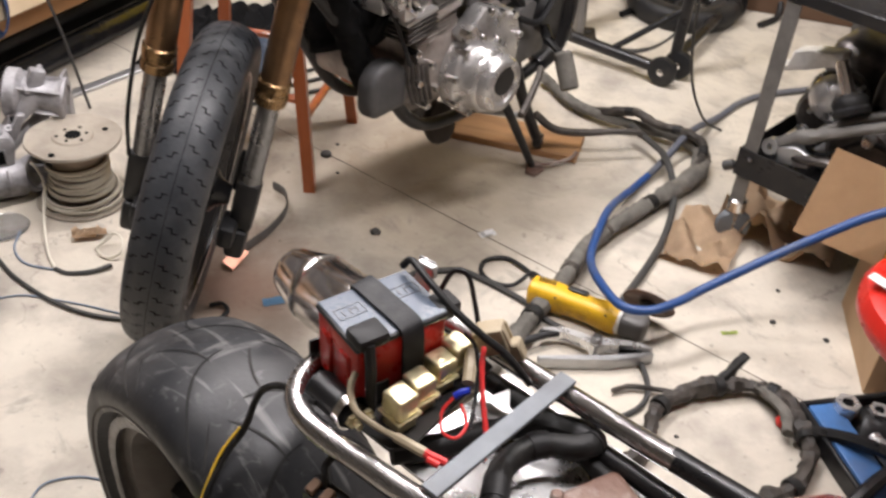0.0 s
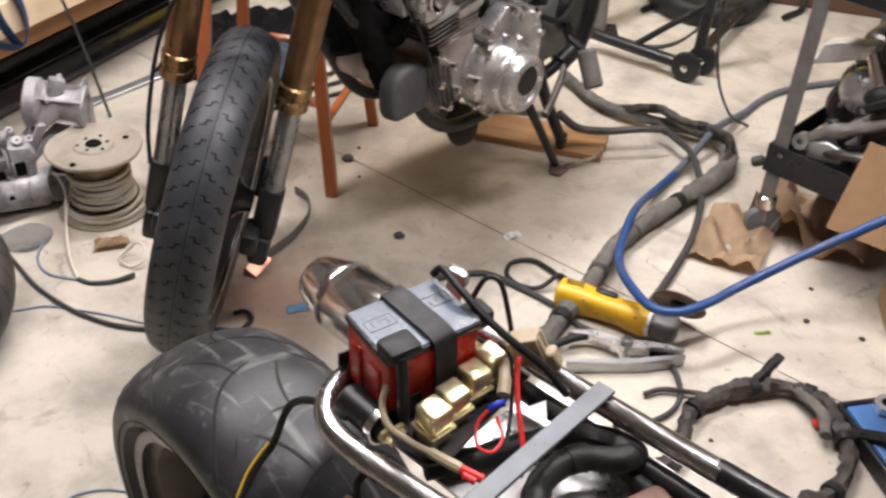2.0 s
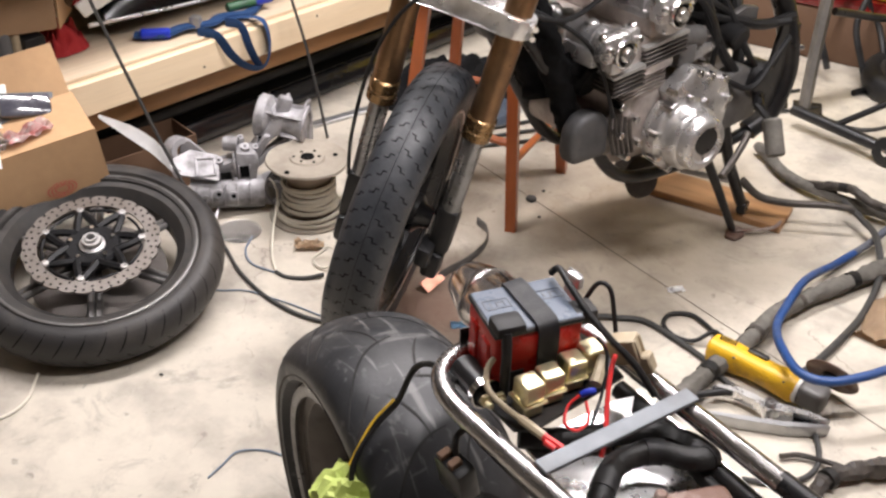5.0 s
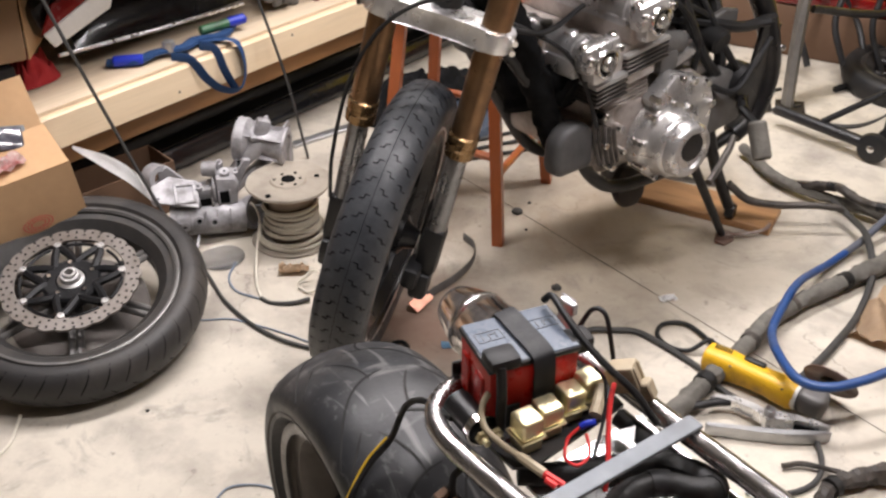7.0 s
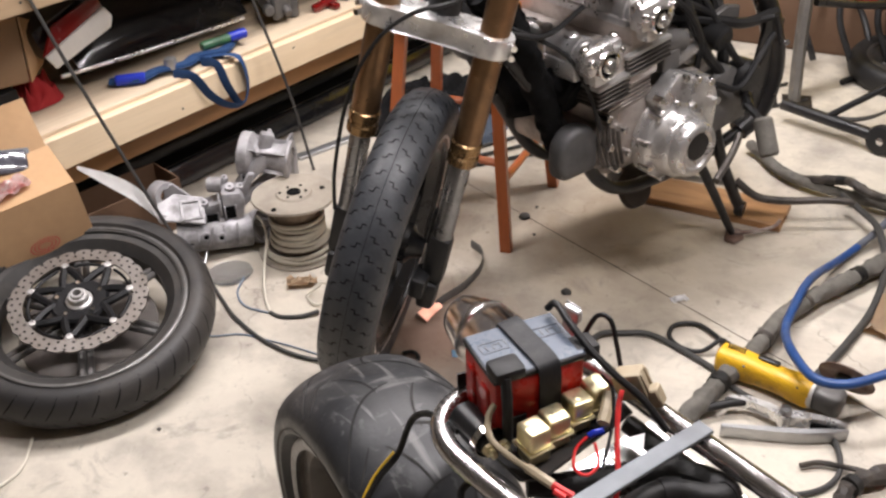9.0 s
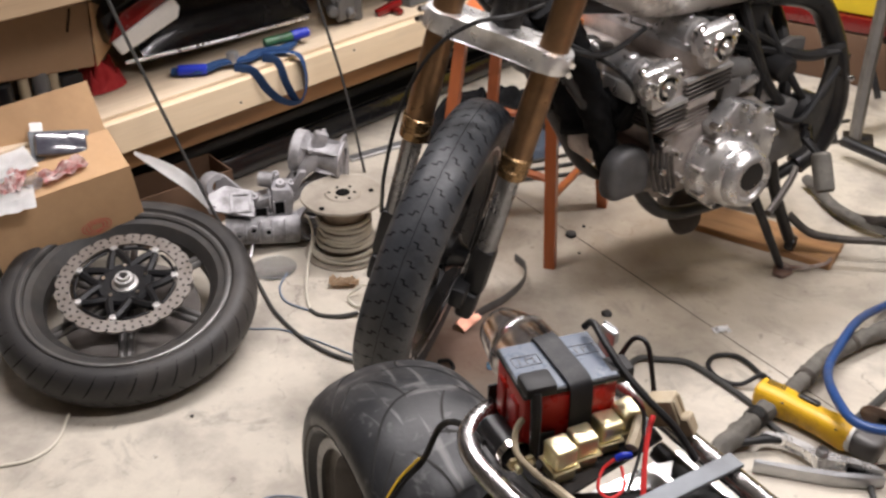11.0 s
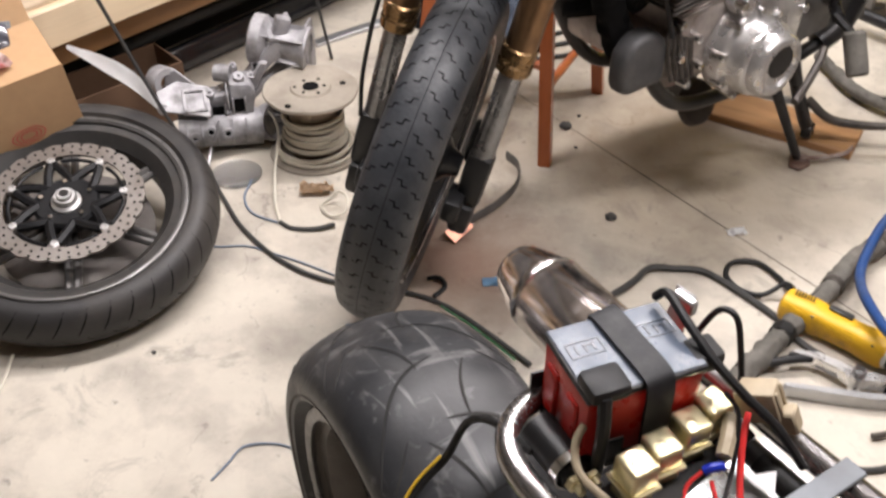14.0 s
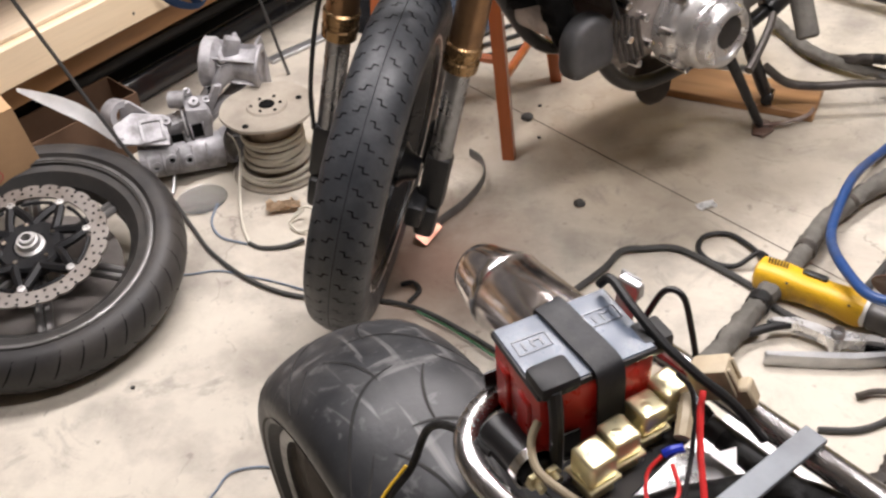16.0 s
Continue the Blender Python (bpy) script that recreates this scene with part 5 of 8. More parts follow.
part("pin", add_cyl(B(), (-0.10, -0.07, 0.045), (-0.135, -0.125, 0.012), 0.005, seg=10), zinc, al, "bright steel pin")
part("pin", add_cyl(B(), (-0.06, -0.075, 0.03), (-0.075, -0.12, 0.006), 0.004, seg=10), zinc, al)
for x, y, z in ((-0.095, -0.074, 0.062), (-0.055, -0.079, 0.075), (-0.015, -0.080, 0.066), (-0.158, -0.048, 0.135)):
    m = T(x, y, z) @ R(78, "X")
    part("bolt_eye", add_lathe(B(), [(0.007, -0.008), (0.013, -0.008), (0.014, 0.0), (0.013, 0.006), (0.007, 0.006)], 18, m, closed=True), casting_alu, al)
    part("bore", add_lathe(B(), [(0, 0.003), (0.0078, 0.003), (0.0078, -0.004), (0, -0.004)], 14, m), groove, al, "dark bolt hole")
single("plastic_saucer", add_lathe(B(), [(0, 0.002), (0.055, 0.002), (0.060, 0.005), (0.061, 0.004), (0.056, 0.0), (0, 0)], 36), clear_plastic, "clear round plastic saucer lying on the floor", "saucer", m=T(-1.045, 2.11, 0.001))

# ---- things on the near chassis ----
def child(name, m, label, category, group=""):
    return thing(name, CH @ m, label, category, group)


bat = child("battery", T(0.236, -0.016, 0.703) @ R(-7, "Z"), "red motorcycle battery with a grey top label under a rubber strap", "battery")
bm = B()
add_box(bm, (0.080, 0.108, 0.076), T(0, 0, 0.038), 0.006, 2)
case = part("case", bm, red_plastic, bat, "bright red moulded plastic case")
for y in (-0.030, 0.030):
    part("rib", add_box(B(), (0.006, 0.030, 0.052), T(-0.041, y, 0.034), 0.002), red_plastic, case)
for x in (-0.018, 0.018):
    part("rib", add_box(B(), (0.020, 0.006, 0.052), T(x, -0.0545, 0.034), 0.002), red_plastic, case)
part("lid", add_box(B(), (0.083, 0.111, 0.008), T(0, 0, 0.078), 0.003, 2), black_plastic, bat)
lab = part("label", add_box(B(), (0.079, 0.106, 0.0015), T(0, 0, 0.0826), 0.0006), label_grey, bat, "glossy grey-blue top label")
for y in (-0.032, 0.034):
    bm = B()
    for dx, dy, sx, sy in ((-0.008, 0, 0.0012, 0.030), (0.008, 0, 0.0012, 0.030), (0, -0.015, 0.016, 0.0012), (0, 0.015, 0.016, 0.0012), (0, -0.008, 0.009, 0.002), (0, 0.0, 0.009, 0.002),
                           (0, 0.008, 0.009, 0.002), (-0.003, 0.004, 0.002, 0.008)):
        add_box(bm, (sx, sy, 0.0006), T(-0.010 + dx, y + dy, 0.0838))
    part("print", bm, label_print, lab, "dark printed bars")
bm = B()
add_tube(bm, [(0.049, 0.008, 0.004), (0.047, 0.008, 0.045), (0.045, 0.008, 0.076), (0.037, 0.007, 0.0868), (0.0, 0.004, 0.0872), (-0.037, 0.001, 0.0868), (-0.045, 0.0, 0.076), (-0.047, 0.0, 0.01)], 0.01, 4, 4,
         flat=(0.018, 0.0022))
part("strap", bm, strap_rubber, bat, "black rubber hold-down strap")
bm = B()
add_box(bm, (0.030, 0.036, 0.016), T(0.034, -0.038, 0.088), 0.005, 2)
add_tube(bm, [(0.046, -0.044, 0.088), (0.052, -0.045, 0.06), (0.052, -0.045, 0.02), (0.05, -0.044, -0.005)], 0.006, 8, 4)
part("side_plug", add_cyl(B(), (-0.040, -0.012, 0.035), (-0.047, -0.012, 0.035), 0.011, seg=16, bevel=0.002), black_plastic, bat, "dark round plug in the case")
part("terminal_cover", bm, rubber, bat, "black rubber terminal boot")
bm = B()
add_box(bm, (0.028, 0.03, 0.02), T(0.022, 0.060, 0.074), 0.004, 2)
part("terminal_cover", bm, rubber, bat)
bm = B()
for x, y in ((0.045, -0.03), (0.045, 0.04), (-0.045, -0.05), (-0.045, 0.05)):
    add_box(bm, (0.002, 0.022, 0.03), T(x, y, 0.014))
add_box(bm, (0.094, 0.118, 0.003), T(0, 0, -0.0015))
part("tray", bm, black_paint, bat, "thin black battery tray")

part("relay_plate", add_prism(B(), [(0.285, -0.09), (0.335, -0.085), (0.345, -0.065), (0.315, 0.075), (0.275, 0.080)], 0.004, T(0, 0, 0.703)), black_paint, chassis, "black relay mounting plate")
relay = None
for k in range(4):
    m = CH @ T(0.314 - 0.008 * k, -0.055 + 0.0325 * k, 0.7065) @ R(2 + 4 * math.sin(k * 5), "Z") @ R(3 * math.sin(k * 2.3), "X") @ Matrix.Diagonal((0.98, 0.98, 0.92, 1))
    if relay is None:
        relay = thing("relay", m, "shiny yellow-zinc relay can on a black plate", "relay", "relays in a row")
        bm = B()
        add_box(bm, (0.0285, 0.0275, 0.028), T(0, 0, 0.0335), 0.004, 3)
        part("can", bm, brass_zinc, relay)
        part("rim", add_box(B(), (0.034, 0.033, 0.003), T(0, 0, 0.0185), 0.001), brass_zinc, relay)
        part("socket", add_box(B(), (0.026, 0.026, 0.017), T(0, 0, 0.0085), 0.002), brass_zinc, relay, "zinc-plated relay base")
        part("dent", add_lathe(B(), [(0, 0.0008), (0.004, 0.0006), (0.005, 0)], 12, T(0.002, -0.003, 0.0474)), brass_zinc, relay)
    else:
        copy_thing(relay, m)

sol = child("starter_solenoid", T(0.222, -0.088, 0.702) @ R(2, "Z"), "black cylindrical starter solenoid with a chrome clamp", "solenoid")
part("can", add_cyl(B(), (0.0, 0, 0.008), (0.050, 0, 0.008), 0.0175, seg=24, bevel=0.002), black_plastic, sol)
part("ring", add_lathe(B(), [(0.0172, 0.0), (0.0196, 0.0), (0.0196, 0.009), (0.0172, 0.009)], 28, align((0.046, 0, 0.008), (0.06, 0, 0.008)), closed=True), chrome, sol, "chrome band")
part("end_cap", add_cyl(B(), (0.05, 0, 0.008), (0.062, 0, 0.008), 0.0145, seg=20, bevel=0.002), black_plastic, sol)
bm = B()
add_cyl(bm, (0.058, -0.008, 0.012), (0.078, -0.008, 0.012), 0.004, seg=10)
add_cyl(bm, (0.064, -0.008, 0.012), (0.069, -0.008, 0.012), 0.008, seg=6)
add_cyl(bm, (0.058, 0.010, 0.008), (0.076, 0.010, 0.008), 0.004, seg=10)
add_cyl(bm, (0.064, 0.010, 0.008), (0.069, 0.010, 0.008), 0.008, seg=6)
part("stud", bm, brass_zinc, sol, "brass studs and nuts")


def loom(name, pts, r, mat, label, wob=0.0, seg=8, category="wire"):
    return single(name, add_tube(B(), [CH @ Vector(p) for p in pts], r, seg, 6, wob=wob), mat, label, category)


loom("battery_cable", [(0.262, -0.066, 0.752), (0.272, -0.084, 0.742), (0.290, -0.092, 0.730), (0.314, -0.084, 0.721), (0.336, -0.074, 0.716)], 0.0036, beige_wire, "thick beige cable beside the red battery")
loom("cable_joint", [(0.332, -0.075, 0.716), (0.348, -0.070, 0.715), (0.364, -0.065, 0.714)], 0.0054, beige_wire, "beige heat-shrink splice on a cable")
loom("red_terminal", [(0.362, -0.066, 0.714), (0.374, -0.060, 0.712), (0.384, -0.055, 0.710)], 0.0045, red_wire, "small red crimp terminal on a cable")
loom("red_terminal", [(0.370, -0.068, 0.713), (0.382, -0.063, 0.711)], 0.0036, red_wire, "small red crimp terminal on a cable")
loom("red_cable", [(0.312, 0.060, 0.742), (0.325, 0.046, 0.730), (0.345, 0.030, 0.712), (0.372, 0.012, 0.690), (0.38, 0.004, 0.668)], 0.0030, red_wire, "red cable running under the cross strap")
loom("red_loop", [(0.328, 0.004, 0.716), (0.330, -0.012, 0.708), (0.346, -0.026, 0.702), (0.360, -0.020, 0.700), (0.356, -0.002, 0.704), (0.338, 0.006, 0.714)], 0.0018, red_wire, "thin red wire bent in a loop")
loom("blue_crimp", [(0.328, 0.006, 0.716), (0.331, 0.012, 0.720), (0.335, 0.020, 0.722)], 0.0042, cap_blue, "small blue crimp sleeve on wires")
loom("signal_wire", [(0.30, 0.04, 0.765), (0.315, 0.045, 0.75), (0.335, 0.03, 0.72), (0.36, 0.0, 0.70)], 0.002, black_plastic, "thin black wire beside the yellow relays")
loom("black_lead", [(0.205, 0.036, 0.795), (0.215, 0.040, 0.806), (0.245, 0.036, 0.802), (0.280, 0.040, 0.785), (0.310, 0.052, 0.765), (0.335, 0.070, 0.742), (0.36, 0.085, 0.71)], 0.0042, rubber, "thick black battery lead over the strap")
loom("black_lead", [(0.228, 0.070, 0.755), (0.236, 0.082, 0.785), (0.250, 0.090, 0.785), (0.262, 0.092, 0.755), (0.270, 0.096, 0.715)], 0.0030, rubber, "black lead bent over the far rail")
LOOM = [(0.56, -0.070, 0.655), (0.49, -0.062, 0.660), (0.452, -0.050, 0.668), (0.428, -0.030, 0.676), (0.404, 0.008, 0.680), (0.408, 0.052, 0.680), (0.436, 0.080, 0.682), (0.440, 0.100, 0.680),
                         (0.405, 0.098, 0.674), (0.375, 0.078, 0.668), (0.35, 0.03, 0.662), (0.33, -0.02, 0.66), (0.31, -0.06, 0.662)]
tray_loom = loom("corrugated_hose", LOOM, 0.0135, tape_black, "thick black taped wiring loom under the strap", 0.12, 10, "wiring loom")
wraps(tray_loom, [CH @ Vector(p) for p in LOOM], 0.0148, rubber, "glossier tape end on the loom", (0.12, 0.3, 0.45, 0.58), 0.025)
loom("corrugated_hose", [(0.32, 0.085, 0.672), (0.36, 0.088, 0.67), (0.42, 0.092, 0.665), (0.52, 0.088, 0.655)], 0.011, tape_black, "black taped loom along the rail", 0.12, 10, "wiring loom")
loom("wire_sleeve", [(0.330, 0.022, 0.727), (0.318, 0.036, 0.733), (0.306, 0.048, 0.738)], 0.0072, beige_wire, "tan plastic sleeve on a wire end")
con = child("wire_connector", T(0.308, 0.084, 0.728) @ R(35, "Z") @ R(-25, "Y") @ Matrix.Diagonal((1.1, 1.1, 1.1, 1)), "tan plastic multi-pin connector beside the relays", "connector")
part("shell", add_box(B(), (0.030, 0.022, 0.030), T(0, 0, 0.010), 0.003, 2), beige_wire, con)
for y in (-0.006, 0.006):
    part("rib", add_box(B(), (0.034, 0.004, 0.026), T(0, y, 0.010), 0.001), beige_wire, con)
part("tongue", add_box(B(), (0.018, 0.016, 0.022), T(0.016, 0, -0.008), 0.002), beige_wire, con)
tag = single("paper_tag", add_prism(B(), [(0, 0), (0.026, 0.004), (0.010, 0.020)], 0.0006, CH @ T(0.345, 0.040, 0.708) @ R(20, "X")), paper_white, "small torn white paper tag", "paper")
brk = child("mounting_bracket", T(0.205, 0.066, 0.715) @ R(10, "Z"), "small bent bare metal bracket on the rail", "bracket")
part("upright", add_box(B(), (0.022, 0.003, 0.075), T(0, 0, 0.034) @ R(-12, "X"), 0.001), zinc, brk)
part("ridge", add_box(B(), (0.024, 0.010, 0.016), T(0.004, 0.002, 0.062), 0.002), zinc, brk)
blk = child("rusty_block", T(0.518, 0.032, 0.648) @ R(-14, "Z"), "rusty brown steel box lying in the tray", "metal box")
part("body", add_box(B(), (0.104, 0.088, 0.044), T(0.004, 0, 0.022), 0.009, 3), rust, blk)
part("lug", add_cyl(B(), (-0.044, -0.03, 0.03), (-0.044, -0.03, 0.046), 0.007, seg=12, bevel=0.002), rust, blk)
loom("stripped_lead", [(0.45, -0.068, 0.672), (0.470, -0.062, 0.674), (0.49, -0.058, 0.670)], 0.004, red_wire, "short red lead with stripped ends")
loom("stripped_lead", [(0.425, -0.072, 0.676), (0.438, -0.068, 0.676), (0.452, -0.066, 0.672)], 0.004, copper, "short bare copper lead in the tray")

# axle wrapped in green tape, hanging plug, harness over the tyre
bm = B()
bmesh.ops.create_icosphere(bm, subdivisions=4, radius=0.054, matrix=T(0, 0, 0))
for v in bm.verts:
    n = (0.5 - abs(noise.noise(v.co * 30))) * 0.034 + (0.5 - abs(noise.noise(v.co * 75 + Vector((4, 2, 1))))) * 0.014 - 0.017
    v.co += v.co.normalized() * n
    v.co.z *= 0.95
tape = child("tape_bundle", T(0.162, -0.210, 0.478), "crumpled pale green tape stuck to the wheel rim", "tape")
part("wrap", bm, tape_green, tape, angle=28)
part("tail", add_tube(B(), [(-0.03, -0.01, -0.01), (-0.052, -0.02, -0.02), (-0.068, -0.02, -0.022)], lambda t: 0.014 - 0.008 * t, 8, 5, wob=0.4), tape_green, tape)
part("axle", add_cyl(B(), (0.052, -0.16, 0.293), (0.052, 0.04, 0.293), 0.014, seg=16), zinc, chassis)
YW = [(0.242, -0.104, 0.708), (0.195, -0.112, 0.700), (0.16, -0.120, 0.668), (0.148, -0.136, 0.612), (0.150, -0.168, 0.585), (0.166, -0.206, 0.545), (0.185, -0.214, 0.47), (0.195, -0.216, 0.40)]
loom("tail_light_harness", YW, 0.0040, tape_black, "black taped harness draped over the rear tyre", 0.1)
loom("yellow_wire", [tuple(Vector(p) + Vector((-0.002, -0.0045, 0.003))) for p in YW[3:6]], 0.0017, yellow_wire, "yellow wire showing from the harness")
plug = child("harness_plug", T(0.305, -0.135, 0.632) @ R(10, "Z") @ R(12, "X") @ Matrix.Diagonal((1.3, 1.3, 1.3, 1)), "black plastic plug hanging beside the rear tyre", "connector")
part("shell", add_box(B(), (0.036, 0.020, 0.040), T(0, 0, 0), 0.003, 2), black_plastic, plug)
for x in (-0.010, 0.004):
    part("contact", add_box(B(), (0.008, 0.012, 0.008), T(x, -0.002, 0.021), 0.001), board_dark, plug, "dull brown contact")
loom("plug_lead", [(0.300, -0.110, 0.700), (0.292, -0.128, 0.680), (0.298, -0.135, 0.672), (0.303, -0.136, 0.655)], 0.004, tape_black, "black lead to the hanging plug")

# red tank of the chassis
bm = B()
rings = []
for x, w, zb, zt in ((0.615, 0.050, 0.735, 0.760), (0.625, 0.10, 0.730, 0.785), (0.66, 0.128, 0.728, 0.815), (0.75, 0.145, 0.726, 0.865), (0.90, 0.150, 0.726, 0.90), (1.05, 0.145, 0.728, 0.91), (1.15, 0.11, 0.74, 0.89),
                     (1.18, 0.06, 0.76, 0.86)):
    ring = []
    for i in range(28):
        a = 2 * math.pi * i / 28
        c, s = math.cos(a), math.sin(a)
        ring.append(bm.verts.new((x, w * math.copysign(abs(c) ** 0.6, c), (zb + zt) / 2 + (zt - zb) / 2 * math.copysign(abs(s) ** 0.7, s))))
    rings.append(ring)
for a, b in zip(rings, rings[1:]):
    for i in range(28):
        bm.faces.new((a[i], a[(i + 1) % 28], b[(i + 1) % 28], b[i]))
bm.faces.new(rings[0]), bm.faces.new(rings[-1][::-1])
part("fuel_tank", bm, red_paint, chassis, "glossy dark red fuel tank")

# ---- front motorcycle details ----
# block tread: centre line and short stepped cuts
bm = B()
add_groove(bm, FO, FH, FCR, [(0.0, 2 * math.pi * i / 120) for i in range(121)], 0.0008)
for k in range(58):
    a = 2 * math.pi * k / 58
    for s in (-1, 1):
        o = a + (0.054 if s > 0 else 0)
        add_groove(bm, FO, FH, FCR, [(s * 0.0060, o), (s * 0.0145, o), (s * 0.0160, o + 0.026), (s * 0.0255, o + 0.027)], 0.0015)
        add_groove(bm, FO, FH, FCR, [(s * 0.0330, o + 0.046), (s * 0.0405, o + 0.047), (s * 0.0425, o + 0.070), (s * 0.0500, o + 0.072)], 0.0015)
part("tread_groove", bm, groove, tyre2, "rows of short stepped tread cuts")
# tank stripe and its plain emblem
def tank_side(x, z):
    """Where the left side of the tank lies at x and z."""
    xs = TANK
    for (x0, w0, b0, t0), (x1, w1, b1, t1) in zip(xs, xs[1:]):
        if x1 <= x <= x0:
            k = (x0 - x) / (x0 - x1)
            w, b, t = w0 + (w1 - w0) * k, b0 + (b1 - b0) * k, t0 + (t1 - t0) * k
            s = max(-0.98, min(0.98, (z - (b + t) / 2) / ((t - b) / 2)))
            s0 = math.copysign(abs(s) ** (1 / (0.62 if s < 0 else 0.9)), s)
            return TANK_Y + w * math.sqrt(max(0.0, 1 - s0 * s0)) ** 0.55 * (1 - 0.10 * max(0, s0))
    return 0.1


def tank_band(name, top, low, mat, lift, label, x0, x1):
    bm = B()
    rows = []
    n = 30
    for i in range(n + 1):
        x = x0 + (x1 - x0) * i / n
        zt, zl = top(x), low(x)
        rows.append([bm.verts.new((x, tank_side(x, zl + (zt - zl) * j / 6) + lift, zl + (zt - zl) * j / 6)) for j in range(7)])
    for a, b in zip(rows, rows[1:]):
        for j in range(6):
            bm.faces.new((a[j], a[j + 1], b[j + 1], b[j]))
    return part(name, bm, mat, tank, label)


def stripe_top(x):
    return 0.924 - 0.027 * min(1, max(0, (-0.335 - x) / 0.132)) - 0.003 * max(0, -0.467 - x) / 0.48


def stripe_low(x):
    return 0.880 - 0.048 * min(1, max(0, (-0.330 - x) / 0.125)) - 0.011 * max(0, -0.455 - x) / 0.5


tank_band("stripe_border", lambda x: stripe_top(x) + 0.005, lambda x: stripe_low(x) - 0.005, label_white, 0.0012, "thin white stripe border", -0.326, -1.06)
tank_band("stripe_line", lambda x: stripe_top(x) + 0.0025, lambda x: stripe_low(x) - 0.0025, blue_paint, 0.0017, "thin dark blue line", -0.330, -1.055)
tank_band("side_stripe", stripe_top, stripe_low, blue_paint, 0.0022, "dark blue side stripe", -0.336, -1.05)
tank_band("emblem_edge", lambda x: 0.881 + 0.02 * (x + 0.49), lambda x: 0.841 + 0.02 * (x + 0.49), zinc, 0.0030, "thin grey emblem edge", -0.488, -0.738)
tank_band("emblem", lambda x: 0.879 + 0.02 * (x + 0.49), lambda x: 0.843 + 0.02 * (x + 0.49), black_paint, 0.0036, "plain dark emblem bar", -0.490, -0.736)
bm = B()


def scrawl(pts):
    add_tube(bm, [(x + 0.052, tank_side(x + 0.052, z + 0.022) + 0.0032, z + 0.022) for x, z in pts], 0.0016, 5, 3)


scrawl([(-0.413, 0.863), (-0.430, 0.863), (-0.420, 0.836)])
scrawl([(-0.460, 0.860), (-0.444, 0.859), (-0.445, 0.846), (-0.456, 0.845), (-0.458, 0.832), (-0.444, 0.828)])
scrawl([(-0.476, 0.852), (-0.484, 0.848), (-0.483, 0.832), (-0.474, 0.828), (-0.469, 0.836), (-0.476, 0.852)])
scrawl([(-0.406, 0.890), (-0.426, 0.886), (-0.420, 0.876), (-0.438, 0.874)])
part("chalk_marks", bm, yellow_paint, tank, "750 scrawled in yellow marker")

# black wrap and cables round the frame front, engine odds
part("radiator_wrap", add_tube(B(), [(-0.24, 0.05, 0.83), (-0.30, 0.07, 0.74), (-0.345, 0.085, 0.64), (-0.385, 0.095, 0.54), (-0.41, 0.10, 0.46), (-0.44, 0.10, 0.42)], lambda t: 0.040 - 0.014 * t, 14, 8, wob=0.3), black_cloth, bike, "dull black wrap round the frame tubes")
part("port_wrap", add_tube(B(), [(-0.30, -0.02, 0.78), (-0.37, -0.04, 0.70), (-0.40, -0.03, 0.60), (-0.42, 0.0, 0.50)], 0.054, 12, 6, wob=0.3), black_cloth, bike, "black cloth stuffed before the cylinder head")
for pts, r in (([(-0.78, 0.10, 0.76), (-0.80, 0.14, 0.66), (-0.84, 0.16, 0.57), (-0.90, 0.17, 0.50)], 0.013), ([(-0.86, 0.08, 0.74), (-0.90, 0.14, 0.62), (-0.94, 0.18, 0.53), (-1.02, 0.17, 0.47), (-1.10, 0.15, 0.50)], 0.009),
               ([(-0.76, 0.06, 0.66), (-0.88, 0.12, 0.63), (-1.00, 0.15, 0.60), (-1.12, 0.15, 0.60)], 0.014), ([(-0.95, 0.0, 0.76), (-0.98, 0.06, 0.66), (-0.96, 0.12, 0.55), (-0.92, 0.16, 0.44)], 0.016),
               ([(-0.84, 0.19, 0.50), (-0.92, 0.21, 0.47), (-1.00, 0.20, 0.52), (-1.08, 0.18, 0.56)], 0.008), ([(-1.0, -0.08, 0.74), (-1.02, -0.06, 0.60), (-1.04, -0.04, 0.44)], 0.018)):
    part("hose", add_tube(B(), pts, r, 8, 6), rubber, bike)
part("battery_box", add_box(B(), (0.12, 0.18, 0.16), T(-0.96, -0.05, 0.55) @ R(8, "Y"), 0.02, 2), black_plastic, bike)
part("coil_bracket", add_prism(B(), [(0, 0), (0.10, -0.01), (0.12, 0.03), (0.05, 0.05), (0.0, 0.04)], 0.02, T(-1.0, 0.13, 0.60) @ R(90, "X"), bevel=0.004), grey_plate, bike)
part("coil", add_cyl(B(), (-0.90, 0.10, 0.60), (-0.90, 0.17, 0.585), 0.032, seg=18, bevel=0.006), rubber, bike)
part("front_wrap", add_tube(B(), [(-0.435, -0.16, 0.60), (-0.43, -0.05, 0.62), (-0.435, 0.06, 0.60), (-0.45, 0.13, 0.57)], 0.052, 12, 6, wob=0.35), black_cloth, bike, "black cloth packed before the cylinders")
part("ignition_box", add_box(B(), (0.12, 0.10, 0.09), T(-0.26, 0.02, 0.735) @ R(25, "Y"), 0.015, 2), black_plastic, bike)
